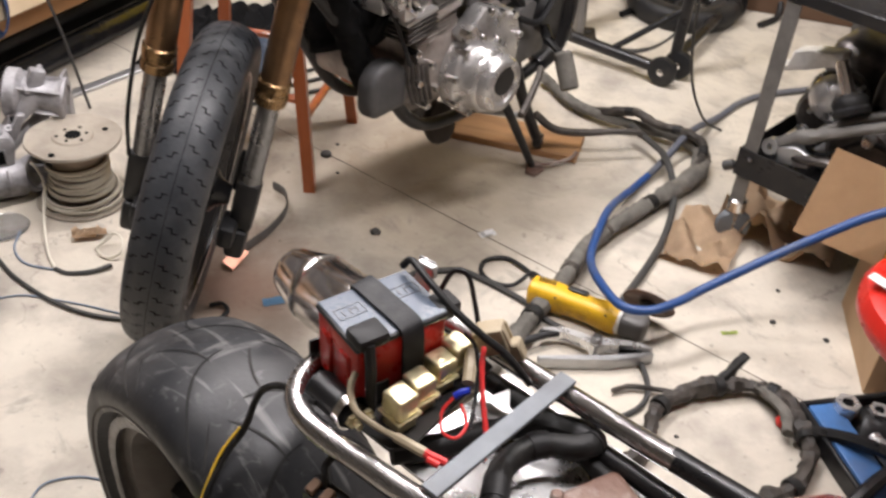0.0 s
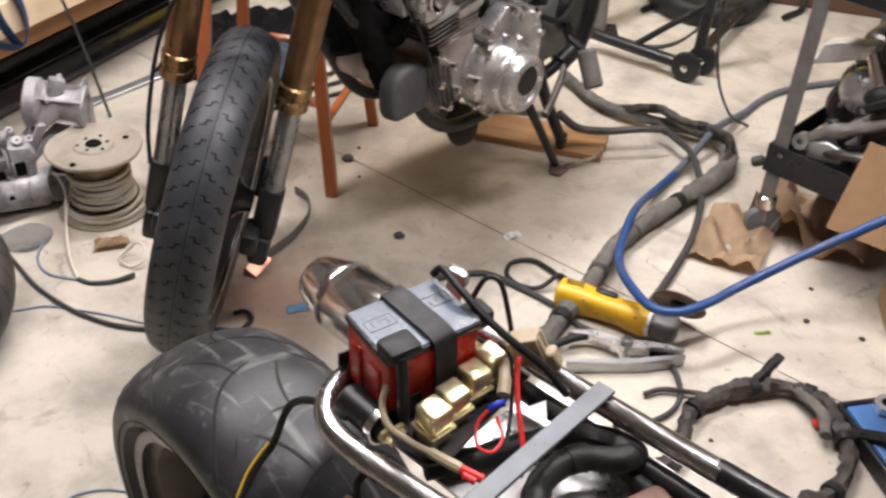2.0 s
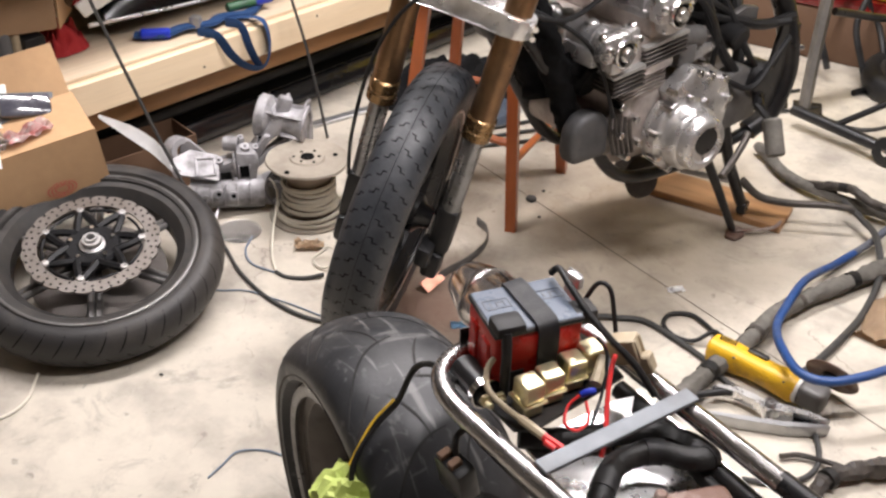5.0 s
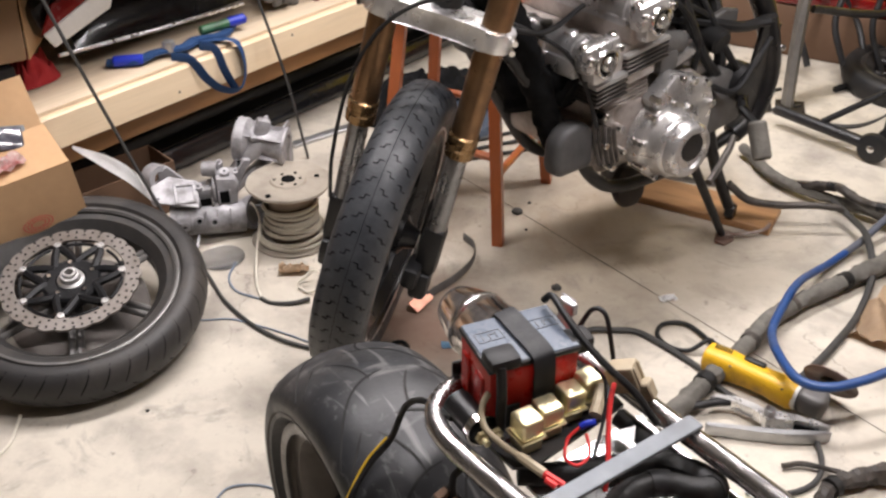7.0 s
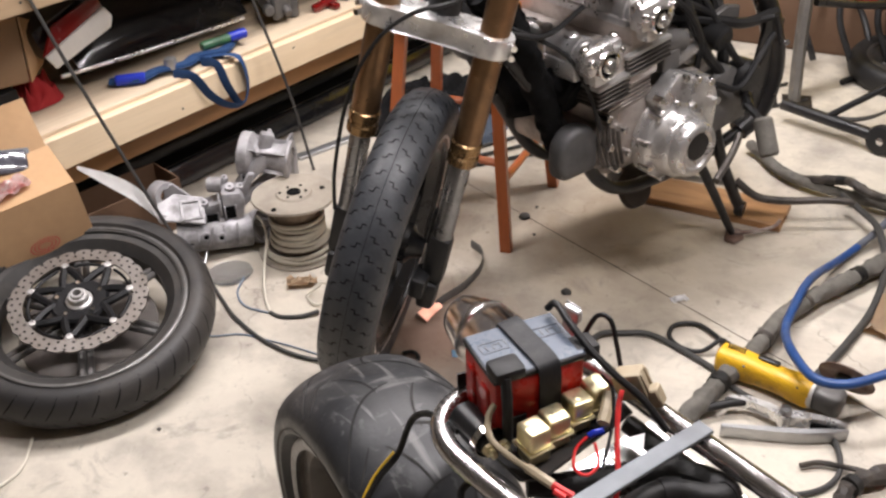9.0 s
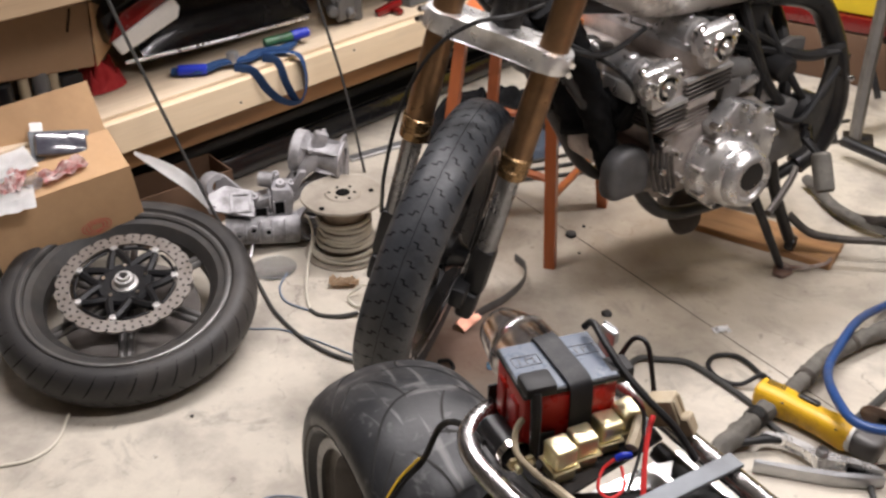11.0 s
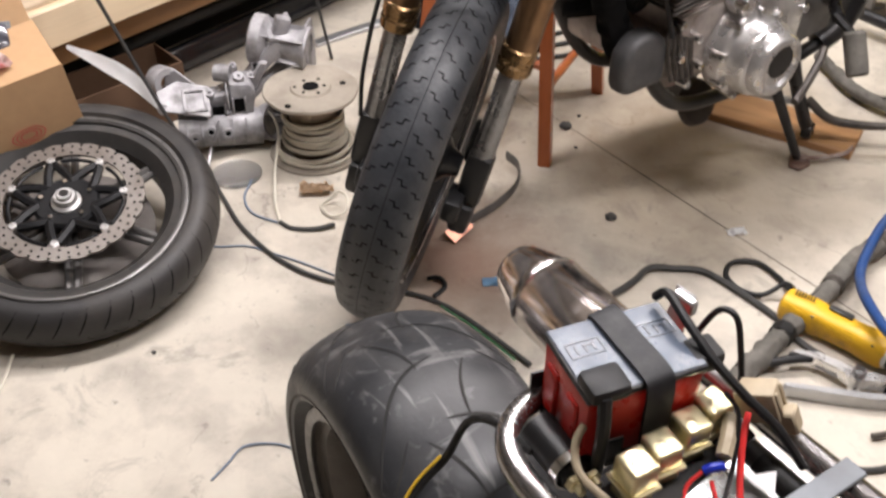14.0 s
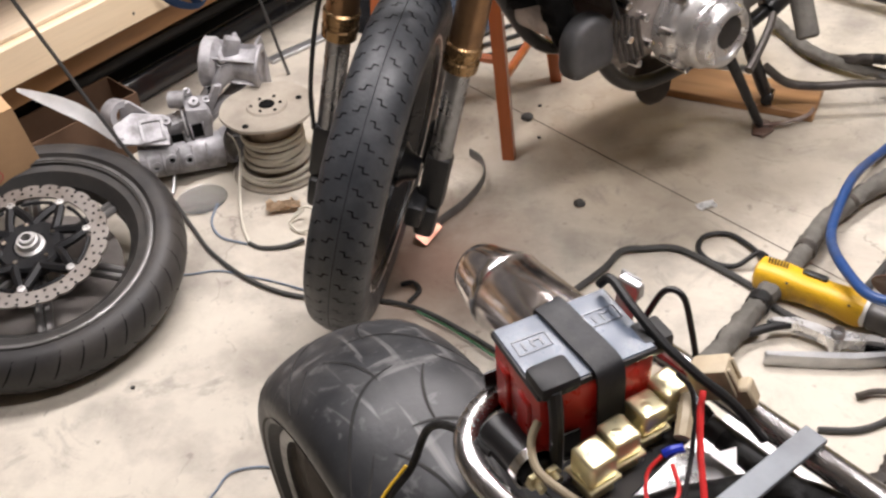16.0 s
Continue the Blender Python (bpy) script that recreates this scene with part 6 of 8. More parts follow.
for i, (pts, r) in enumerate((([(-0.12, 0.10, 0.80), (-0.2, 0.14, 0.78), (-0.32, 0.15, 0.74), (-0.46, 0.12, 0.76)], 0.006), ([(-0.25, 0.10, 0.77), (-0.36, 0.16, 0.70), (-0.42, 0.18, 0.61), (-0.46, 0.19, 0.50)], 0.005),
                              ([(-0.60, 0.10, 0.76), (-0.72, 0.16, 0.72), (-0.80, 0.17, 0.62), (-0.84, 0.14, 0.52)], 0.008), ([(-0.70, 0.08, 0.74), (-0.86, 0.12, 0.66), (-0.96, 0.13, 0.60), (-1.08, 0.17, 0.60)], 0.010),
                              ([(-0.74, 0.05, 0.68), (-0.80, 0.10, 0.57), (-0.92, 0.12, 0.55), (-1.0, 0.10, 0.62)], 0.007))):
    part("hose", add_tube(B(), pts, r, 8, 6), rubber, bike)
part("brake_hose", add_tube(B(), [FORK @ Vector(p) for p in ((-0.03, 0.06, 0.58), (0.05, 0.02, 0.57), (0.075, -0.04, 0.54), (0.06, -0.10, 0.46), (0.045, -0.138, 0.33), (0.04, -0.142, 0.16), (0.03, -0.13, 0.05))], 0.0042, 8, 6),
     rubber, bike, "thin black brake hose")
part("loose_cable", add_tube(B(), [FORK @ Vector(p) for p in ((0.0, -0.12, 0.66), (0.0, -0.15, 0.60), (0.0, -0.20, 0.54), (0.0, -0.27, 0.50))], 0.0038, 8, 6), rubber, bike)
# carburettors and airbox behind the cylinders
for y in (-0.15, -0.05, 0.05, 0.15):
    bm = B()
    add_cyl(bm, (-0.63, y, 0.64), (-0.76, y, 0.62), 0.026, seg=18, bevel=0.004)
    add_box(bm, (0.06, 0.055, 0.05), T(-0.70, y, 0.59), 0.008, 2)
    part("carburettor", bm, grey_plate, bike)
# added black plate, only darkens the opening inside the rear frame
part("rear_mudguard", add_prism(B(), [(-0.84, 0.60), (-0.82, 0.80), (-0.92, 0.79), (-0.99, 0.66), (-1.06, 0.54), (-0.96, 0.48)], 0.025, Matrix(((1, 0, 0, 0), (0, 0, 1, -0.13), (0, 1, 0, 0), (0, 0, 0, 1))), bevel=0.008, seg=2), black_plastic, bike, "dull black filler plate added to darken the frame gap")
part("airbox", add_box(B(), (0.12, 0.24, 0.12), T(-0.85, -0.02, 0.69), 0.03, 2), black_plastic, bike)
part("sprocket_cover", add_prism(B(), [(-0.10, -0.07), (0.05, -0.085), (0.09, -0.02), (0.08, 0.06), (-0.02, 0.09), (-0.10, 0.05)], 0.05, T(-0.90, 0.185, 0.43) @ R(90, "X"), bevel=0.012, seg=2), grey_plate, bike)
part("starter_knob", add_cyl(B(), (-0.98, 0.14, 0.47), (-0.98, 0.20, 0.47), 0.05, seg=18, bevel=0.012), black_plastic, bike)
part("shift_lever", add_tube(B(), [(-0.90, 0.245, 0.365), (-0.87, 0.26, 0.35), (-0.80, 0.285, 0.325), (-0.75, 0.30, 0.31)], 0.009, 8, 4), fin_alu, bike)
peg = part("foot_peg", add_tube(B(), [(-0.93, 0.23, 0.43), (-0.93, 0.27, 0.41), (-0.925, 0.29, 0.40)], 0.010, 8, 4), black_paint, bike)
part("peg_rubber", add_cyl(B(), (-0.925, 0.285, 0.415), (-0.905, 0.335, 0.335), 0.024, seg=16, bevel=0.006), sleeve_grey, peg, "worn ribbed rubber")
part("peg_bracket", add_tube(B(), [(-1.05, 0.15, 0.42), (-0.97, 0.20, 0.43), (-0.93, 0.24, 0.425)], 0.014, 8, 4), black_paint, bike)
part("gusset", add_prism(B(), [(-0.08, -0.13), (0.02, -0.15), (0.06, -0.02), (0.03, 0.14), (-0.05, 0.12), (-0.02, 0.0)], 0.012, T(-1.12, 0.15, 0.45) @ R(90, "X"), bevel=0.003), black_paint, bike)
part("frame_knob", add_cyl(B(), (-1.16, 0.15, 0.50), (-1.175, 0.168, 0.512), 0.008, seg=12, bevel=0.003), bare_steel, bike)
# centre stand with its tread arm
part("stand_leg", add_tube(B(), [(-0.86, 0.14, 0.30), (-0.925, 0.165, 0.17), (-0.985, 0.190, 0.045), (-1.0, 0.196, 0.014)], lambda t: 0.014 - 0.004 * t, 10, 5), black_paint, bike, "dirty black stand leg")
part("stand_foot", add_prism(B(), [(-0.045, -0.02), (0.03, -0.028), (0.042, 0.0), (0.01, 0.026), (-0.03, 0.02)], 0.010, T(-1.005, 0.203, 0.001) @ R(40, "Z"), bevel=0.003), rust, bike, "rusty foot plate")
part("stand_leg", add_tube(B(), [(-0.94, 0.13, 0.36), (-0.99, 0.14, 0.22), (-1.05, 0.150, 0.10), (-1.075, 0.155, 0.055)], 0.016, 10, 5), black_paint, bike)
part("stand_roller", add_lathe(B(), [(0.006, -0.012), (0.020, -0.012), (0.024, 0.0), (0.020, 0.012), (0.006, 0.012)], 20, T(-1.08, 0.158, 0.045) @ R(20, "Z") @ R(90, "X"), closed=True), black_paint, bike)
part("stand_arm", add_tube(B(), [(-1.05, 0.155, 0.14), (-1.09, 0.20, 0.095), (-1.15, 0.255, 0.082), (-1.22, 0.32, 0.085), (-1.27, 0.365, 0.080), (-1.28, 0.375, 0.070)], lambda t: 0.012 - 0.003 * t, 10, 5), fin_alu, bike, "bent tread arm of the stand")
part("stand_rod", add_tube(B(), [(-1.0, 0.20, 0.014), (-1.05, 0.238, 0.018), (-1.095, 0.262, 0.024), (-1.115, 0.268, 0.040)], 0.0055, 8, 4), rust, bike)
part("silver_rod", add_cyl(B(), (-0.95, 0.02, 0.14), (-1.02, 0.14, 0.14), 0.009, seg=12), zinc, bike)

bd = single("wooden_board", add_box(B(), (0.40, 0.145, 0.022), Matrix(), 0.003), board_wood, "reddish-brown wooden board under the motorcycle stand", "board", m=T(0.205, 2.735, 0.011) @ R(-14, "Z"))

# ---- floor clutter ----
def chip(name, x, y, r, mat, label, category, h=0.5):
    bm = B()
    bmesh.ops.create_icosphere(bm, subdivisions=2, radius=r)
    for v in bm.verts:
        v.co *= 1 + 0.35 * noise.noise(v.co * (1.2 / r) + Vector((x * 9, y * 9, 0)))
        v.co.z *= h
    return single(name, bm, mat, label, category, m=T(x, y, r * h * 0.8))


chip("clod", -0.324, 2.556, 0.016, clod_dark, "dark clod of dirt on the concrete", "dirt")
chip("clod", -0.147, 2.210, 0.014, clod_dark, "dark clod of dirt on the concrete", "dirt")
chip("clod", -0.30, 2.62, 0.006, clod_dark, "small dark crumb of dirt on concrete", "dirt")
crumple("paper_scrap", T(0.132, 2.239, 0.004) @ R(30, "Z"), 0.045, 0.024, paper_white, "small torn white paper scrap on the floor", "paper", 0.010, 6, 11.0)
crumple("leaf_scrap", T(0.69, 1.93, 0.002) @ R(10, "Z"), 0.04, 0.010, tape_green, "small yellow-green scrap on the floor", "scrap", 0.004, 6, 12.0)
for x, y, r in ((0.84, 2.10, 0.006), (0.80, 1.98, 0.008), (0.91, 1.93, 0.007), (0.52, 1.60, 0.005), (-0.93, 1.52, 0.005), (-0.28, 2.47, 0.005)):
    chip("crumb", x, y, r, clod_dark, "small dark crumb on the floor", "dirt")

# grey sleeved welding lead and air hose
LEAD = [(0.30, 3.10, 0.03), (0.345, 3.02, 0.025), (0.415, 2.903, 0.03), (0.56, 2.824, 0.03), (0.685, 2.765, 0.03), (0.741, 2.690, 0.03), (0.72, 2.58, 0.032), (0.66, 2.50, 0.032), (0.579, 2.415, 0.03), (0.475, 2.305, 0.03), (0.376, 2.179, 0.03),
                       (0.324, 2.065, 0.03), (0.243, 1.919, 0.028), (0.187, 1.806, 0.028), (0.12, 1.70, 0.028), (0.02, 1.58, 0.028)]
lead = cable("welding_lead", LEAD, lambda t: (0.0165 if t < 0.34 else 0.0215) + 0.0045 * math.exp(-((t - 0.42) / 0.10) ** 2) + 0.0012 * math.sin(t * 90), sleeve_grey, "thick grey fabric-sleeved welding lead on the floor", "cable", 12, 9, 0.35)
wraps(lead, LEAD, 0.0240, tape_black, "black tape wound round the lead", (0.50, 0.80))
wraps(lead, LEAD, 0.0238, harness_tape, "frayed end of the sleeve", (0.60, 0.70), 0.02)
FOLD = [(0.40, 2.94, 0.012), (0.47, 2.87, 0.04), (0.56, 2.815, 0.075), (0.62, 2.76, 0.07), (0.70, 2.72, 0.072), (0.738, 2.665, 0.07), (0.725, 2.60, 0.050), (0.70, 2.56, 0.040)]
fold = cable("welding_lead", FOLD, 0.0125, harness_tape,
      "grey fabric-sleeved lead doubled over on the floor", "cable", 10, 7, 0.45)
wraps(fold, FOLD, 0.0145, tape_black, "black tape wound round the lead", (0.35, 0.62, 0.85))
cable("floor_cable", [(0.545, 2.76, 0.06), (0.60, 2.68, 0.05), (0.624, 2.582, 0.06), (0.633, 2.45, 0.03), (0.589, 2.282, 0.012), (0.524, 2.138, 0.012), (0.46, 2.02, 0.012), (0.40, 1.93, 0.012)], 0.0095, cable_grey, "grey rubber cord on the floor")
HOSE = [(1.9, 3.35, 0.012), (1.4, 3.25, 0.012), (1.013, 3.114, 0.012), (0.837, 2.931, 0.014), (0.715, 2.745, 0.06), (0.62, 2.61, 0.03), (0.53, 2.482, 0.022), (0.44, 2.31, 0.06), (0.392, 2.17, 0.055), (0.372, 2.06, 0.075), (0.380, 1.955, 0.10),
                   (0.415, 1.86, 0.115), (0.474, 1.844, 0.12), (0.545, 1.875, 0.13), (0.611, 1.915, 0.145), (0.79, 1.95, 0.25), (0.95, 1.94, 0.36), (1.10, 1.85, 0.44), (1.35, 1.72, 0.48), (1.7, 1.6, 0.5)]
hose = thing("air_hose", Matrix(), "blue rubber air hose on the floor, partly grey with dust", "hose")
part("near_section", add_tube(B(), curve_points(HOSE, 8)[44:], 0.0105, 12, 0), hose_blue, hose, "bright blue hose")
part("far_section", add_tube(B(), curve_points(HOSE, 8)[:46], 0.0103, 12, 0), hose_dusty, hose, "hose grey with dust")
cable("power_cord", [(-0.20, 1.80, 0.008), (-0.13, 1.90, 0.010), (-0.07, 1.985, 0.012), (-0.04, 2.045, 0.012), (0.007, 2.064, 0.008), (0.073, 2.074, 0.008), (0.152, 2.029, 0.008), (0.228, 1.972, 0.008), (0.264, 1.924, 0.008), (0.33, 1.88, 0.007), (0.40, 1.86, 0.007)], 0.0072, cable_grey, "dark grey rubber cord on the floor")
cable("grinder_cord", [(0.252, 2.035, 0.04), (0.235, 2.050, 0.035), (0.195, 2.030, 0.012), (0.150, 2.038, 0.008), (0.120, 2.075, 0.008), (0.130, 2.122, 0.008), (0.180, 2.138, 0.008), (0.225, 2.100, 0.010), (0.250, 2.06, 0.012), (0.30, 1.99, 0.008)], 0.0055,
      rubber, "black power cord of the grinder")
cable("floor_cable", [(0.47, 1.80, 0.01), (0.478, 1.75, 0.008), (0.472, 1.70, 0.007), (0.445, 1.66, 0.007), (0.395, 1.63, 0.007), (0.33, 1.62, 0.007)], 0.006, cable_grey, "thin grey cord on the floor")

# angle grinder
gd = (Vector((0.508, 1.868, 0)) - Vector((0.240, 1.990, 0)))
ga = math.degrees(math.atan2(gd.y, gd.x))
gr = thing("angle_grinder", T(0.232, 1.992, 0) @ R(ga, "Z"), "yellow angle grinder with a worn brown cutting disc on the floor", "grinder")
bm = B()
rings = []
for x, w, h in ((0.0, 0.020, 0.022), (0.006, 0.030, 0.031), (0.05, 0.033, 0.034), (0.075, 0.031, 0.033), (0.10, 0.027, 0.029), (0.15, 0.027, 0.029), (0.175, 0.030, 0.031), (0.205, 0.032, 0.033), (0.215, 0.030, 0.031)):
    rings.append([bm.verts.new((x, w * math.copysign(abs(math.cos(a)) ** 0.7, math.cos(a)), 0.036 + h * math.copysign(abs(math.sin(a)) ** 0.7, math.sin(a)))) for a in [2 * math.pi * i / 24 for i in range(24)]])
for a, b in zip(rings, rings[1:]):
    for i in range(24):
        bm.faces.new((a[i], a[(i + 1) % 24], b[(i + 1) % 24], b[i]))
bm.faces.new(rings[0]), bm.faces.new(rings[-1][::-1])
part("body", bm, yellow_plastic, gr, "scuffed yellow plastic body")
part("band", add_cyl(B(), (0.213, 0, 0.036), (0.222, 0, 0.036), 0.031, seg=24), label_white, gr)
part("gear_head", add_box(B(), (0.062, 0.056, 0.054), T(0.250, 0, 0.038), 0.014, 3), grey_plate, gr, "dark cast metal gear head")
part("switch", add_box(B(), (0.05, 0.016, 0.010), T(0.11, 0.012, 0.066), 0.004, 2), black_plastic, gr)
for i in range(7):
    part("vent", add_box(B(), (0.003, 0.016, 0.004), T(0.020 + 0.006 * i, 0.006, 0.0705) @ R(10, "Z")), black_plastic, gr)
for x, y in ((0.07, -0.024), (0.19, -0.023)):
    part("screw", add_cyl(B(), (x, y, 0.05), (x, y - 0.003, 0.059), 0.0032, seg=10), black_plastic, gr)
dm = T(0.262, 0.058, 0.062) @ R(-62, "X")
part("cutting_disc", add_lathe(B(), [(0.011, 0), (0.060, 0), (0.0605, 0.0012), (0.060, 0.0025), (0.011, 0.0025)], 48, dm, closed=True), rust, gr, "brown worn cutting disc")
part("flange", add_lathe(B(), [(0, 0.009), (0.010, 0.009), (0.012, 0.006), (0.020, 0.0055), (0.021, -0.008), (0.012, -0.02), (0, -0.02)], 24, dm), black_paint, gr)

# welding ground clamp
cl = thing("ground_clamp", T(0.372, 1.810, 0) @ R(2, "Z"), "silver welding ground clamp with open jaws on the floor", "clamp")
part("lower_jaw", add_prism(B(), [(-0.13, -0.045), (-0.06, -0.040), (0.03, -0.034), (0.09, -0.022), (0.125, -0.008), (0.125, 0.0), (0.09, -0.008), (0.03, -0.022), (-0.06, -0.026), (-0.13, -0.030)], 0.028, T(0, 0, 0.004), bevel=0.003), zinc, cl)
part("upper_jaw", add_prism(B(), [(-0.125, 0.040), (-0.11, 0.055), (-0.07, 0.058), (-0.03, 0.045), (-0.005, 0.022), (0.02, 0.030), (0.06, 0.026), (0.10, 0.010), (0.125, 0.006), (0.115, -0.003), (0.06, 0.006), (0.02, 0.006), (-0.01, -0.004), (-0.03, 0.022),
                                  (-0.07, 0.040)], 0.024, T(0, 0, 0.016), bevel=0.003), clamp_alu, cl)
part("pivot", add_cyl(B(), (-0.002, 0.006, 0.002), (-0.002, 0.006, 0.050), 0.012, seg=16, bevel=0.003), clamp_alu, cl)
part("spring", add_lathe(B(), [(0.010, 0), (0.013, 0.003), (0.010, 0.006), (0.013, 0.009), (0.010, 0.012), (0.013, 0.015), (0.010, 0.018)], 16, T(-0.002, 0.006, 0.044)), zinc, cl)
part("jaw_slot", add_box(B(), (0.05, 0.005, 0.026), T(0.075, 0.0, 0.018) @ R(-8, "Z"), 0.001), groove, cl)
part("lead", add_tube(B(), [(-0.08, 0.045, 0.03), (-0.11, 0.035, 0.03), (-0.16, 0.015, 0.025), (-0.19, 0.004, 0.02)], 0.009, 10, 5), rubber, cl)
chip("cable_lug", 0.178, 1.815, 0.022, rubber, "black rubber cable boot on the floor", "cable boot", 0.9)

# taped wiring harness ring
COIL = [(0.37, 1.47, 0.02), (0.42, 1.515, 0.022), (0.455, 1.575, 0.025), (0.482, 1.648, 0.026), (0.545, 1.700, 0.026), (0.600, 1.722, 0.026), (0.660, 1.735, 0.026), (0.705, 1.735, 0.026), (0.748, 1.705, 0.026), (0.772, 1.63, 0.026),
                         (0.766, 1.545, 0.026), (0.715, 1.470, 0.026), (0.64, 1.425, 0.024), (0.56, 1.36, 0.022), (0.50, 1.30, 0.02)]
harness = single("wiring_harness", add_tube(B(), COIL, lambda t: 0.0165 + 0.003 * math.sin(t * 23) + 0.0022 * ((t * 31) % 1), 8, 10, wob=0.55), harness_tape, "thick black taped wiring harness coiled on the floor", "wiring harness", angle=16)
wraps(harness, COIL, 0.0215, tape_black, "loose end of black tape", (0.22, 0.36, 0.47, 0.60, 0.74), 0.022)
cable("harness_end", [(0.40, 1.705, 0.012), (0.44, 1.722, 0.012), (0.50, 1.716, 0.014), (0.56, 1.705, 0.018)], 0.006, harness_tape, "black harness branch with a cut end", "wiring harness", 8, 6, 0.2)
cable("harness_end", [(0.615, 1.728, 0.03), (0.65, 1.758, 0.045), (0.685, 1.795, 0.055)], 0.011, tape_black, "frayed upturned harness end", "wiring harness", 8, 6, 0.4)
cable("harness_end", [(0.705, 1.735, 0.03), (0.742, 1.66, 0.034), (0.735, 1.60, 0.034)], 0.012, sleeve_grey, "grey harness branch with a plug", "wiring harness", 8, 6, 0.3)
chip("red_plug", 0.742, 1.655, 0.014, red_plastic, "small red plug on the harness", "connector", 1.0)

# loose leads between the wheels
cable("lamp_cord", [(-1.62, 2.05, 1.55), (-1.51, 2.06, 1.10), (-1.405, 2.085, 0.70), (-1.30, 2.11, 0.36), (-1.205, 2.11, 0.13), (-1.115, 2.085, 0.03), (-1.02, 2.00, 0.008), (-0.935, 1.92, 0.007), (-0.813, 1.845, 0.007), (-0.687, 1.812, 0.007), (-0.533, 1.825, 0.007), (-0.431, 1.812, 0.007),
                    (-0.33, 1.765, 0.007), (-0.22, 1.70, 0.007)], 0.0048, cable_grey, "dark cord hanging from the bench and trailing on the floor")
cable("floor_cable", [(-0.455, 1.83, 0.006), (-0.44, 1.86, 0.012), (-0.46, 1.885, 0.010), (-0.485, 1.88, 0.006)], 0.005, rubber, "short curled black lead end")
cable("thin_green_wire", [(-0.43, 1.80, 0.012), (-0.34, 1.755, 0.012), (-0.25, 1.70, 0.010)], 0.0026, bottle_green, "thin dark green wire on the floor")
cable("thin_green_wire", [(-0.60, 1.70, 0.004), (-0.52, 1.735, 0.004), (-0.44, 1.75, 0.004), (-0.40, 1.735, 0.004)], 0.0025, blue_wire, "thin grey-green wire on the floor")
cable("hanging_wire", [(-1.32, 2.62, 1.55), (-1.24, 2.66, 1.0), (-1.16, 2.68, 0.60), (-1.09, 2.70, 0.30), (-1.05, 2.71, 0.06), (-1.04, 2.71, 0.005)], 0.0045, cable_grey, "thin dark cord hanging from the bench")
cable("white_wire", [(-1.06, 2.29, 0.075), (-1.02, 2.27, 0.085), (-0.975, 2.215, 0.07), (-0.945, 2.12, 0.03), (-0.90, 2.02, 0.012), (-0.863, 1.965, 0.004)], 0.0032, white_wire, "white flat cable end on the floor")
cable("white_wire", [(-0.865, 1.967, 0.004), (-0.83, 1.955, 0.004), (-0.78, 1.965, 0.006), (-0.74, 1.99, 0.010)], 0.0055, cable_grey, "grey wire end on the floor")
cable("thin_grey_wire", [(-1.0, 2.10, 0.003), (-0.985, 2.03, 0.003), (-0.94, 1.98, 0.003), (-0.87, 1.965, 0.003)], 0.003, blue_wire, "thin blue-grey wire on the floor")
cable("thin_blue_wire", [(-1.04, 1.84, 0.003), (-0.965, 1.846, 0.003), (-0.90, 1.868, 0.003), (-0.824, 1.861, 0.003), (-0.75, 1.85, 0.003), (-0.66, 1.83, 0.003)], 0.0022, blue_wire, "thin blue wire on the floor")
cable("thin_blue_wire", [(-0.68, 1.28, 0.003), (-0.67, 1.32, 0.003), (-0.657, 1.363, 0.004), (-0.60, 1.385, 0.003), (-0.53, 1.375, 0.003)], 0.0022, blue_wire, "thin blue wire curled on the floor")
cable("twine", [(-1.22, 1.25, 0.004), (-1.17, 1.29, 0.004), (-1.155, 1.35, 0.004), (-1.185, 1.43, 0.006)], 0.0035, white_wire, "pale twine end by the wheel", "twine")
cable("coil_scrap", [(-0.80, 2.05, 0.006), (-0.77, 2.08, 0.03), (-0.74, 2.065, 0.035), (-0.73, 2.03, 0.02), (-0.76, 2.02, 0.006), (-0.79, 2.04, 0.015), (-0.76, 2.06, 0.04)], 0.003, white_wire, "small tangle of thin white wire")
crumple("leaf_scrap", T(-0.83, 2.10, 0.012) @ R(20, "Z"), 0.08, 0.03, rag_brown, "dry brown scrap beside the spool", "scrap", 0.03, 8, 14.0)
sb = single("rubber_strap", add_tube(B(), [(-0.452, 2.06, 0.024), (-0.435, 2.09, 0.028), (-0.40, 2.14, 0.035), (-0.375, 2.22, 0.04), (-0.39, 2.30, 0.035), (-0.43, 2.345, 0.03)], 0.01, 6, 6, flat=(0.003, 0.013)), grey_plate,
            "grey rubber strap looped behind the front tyre", "strap")
single("strap_end", add_box(B(), (0.062, 0.034, 0.004), T(-0.462, 2.040, 0.022) @ R(62, "Z") @ R(-14, "Y") @ R(32, "X"), 0.0012), copper_bright, "coppery metal strap end", "strap end")
crumple("blue_scrap", T(-0.348, 1.915, 0.003) @ R(20, "Z"), 0.05, 0.026, scrap_blue, "small pale blue plastic scrap on the floor", "scrap", 0.006, 6, 16.0)

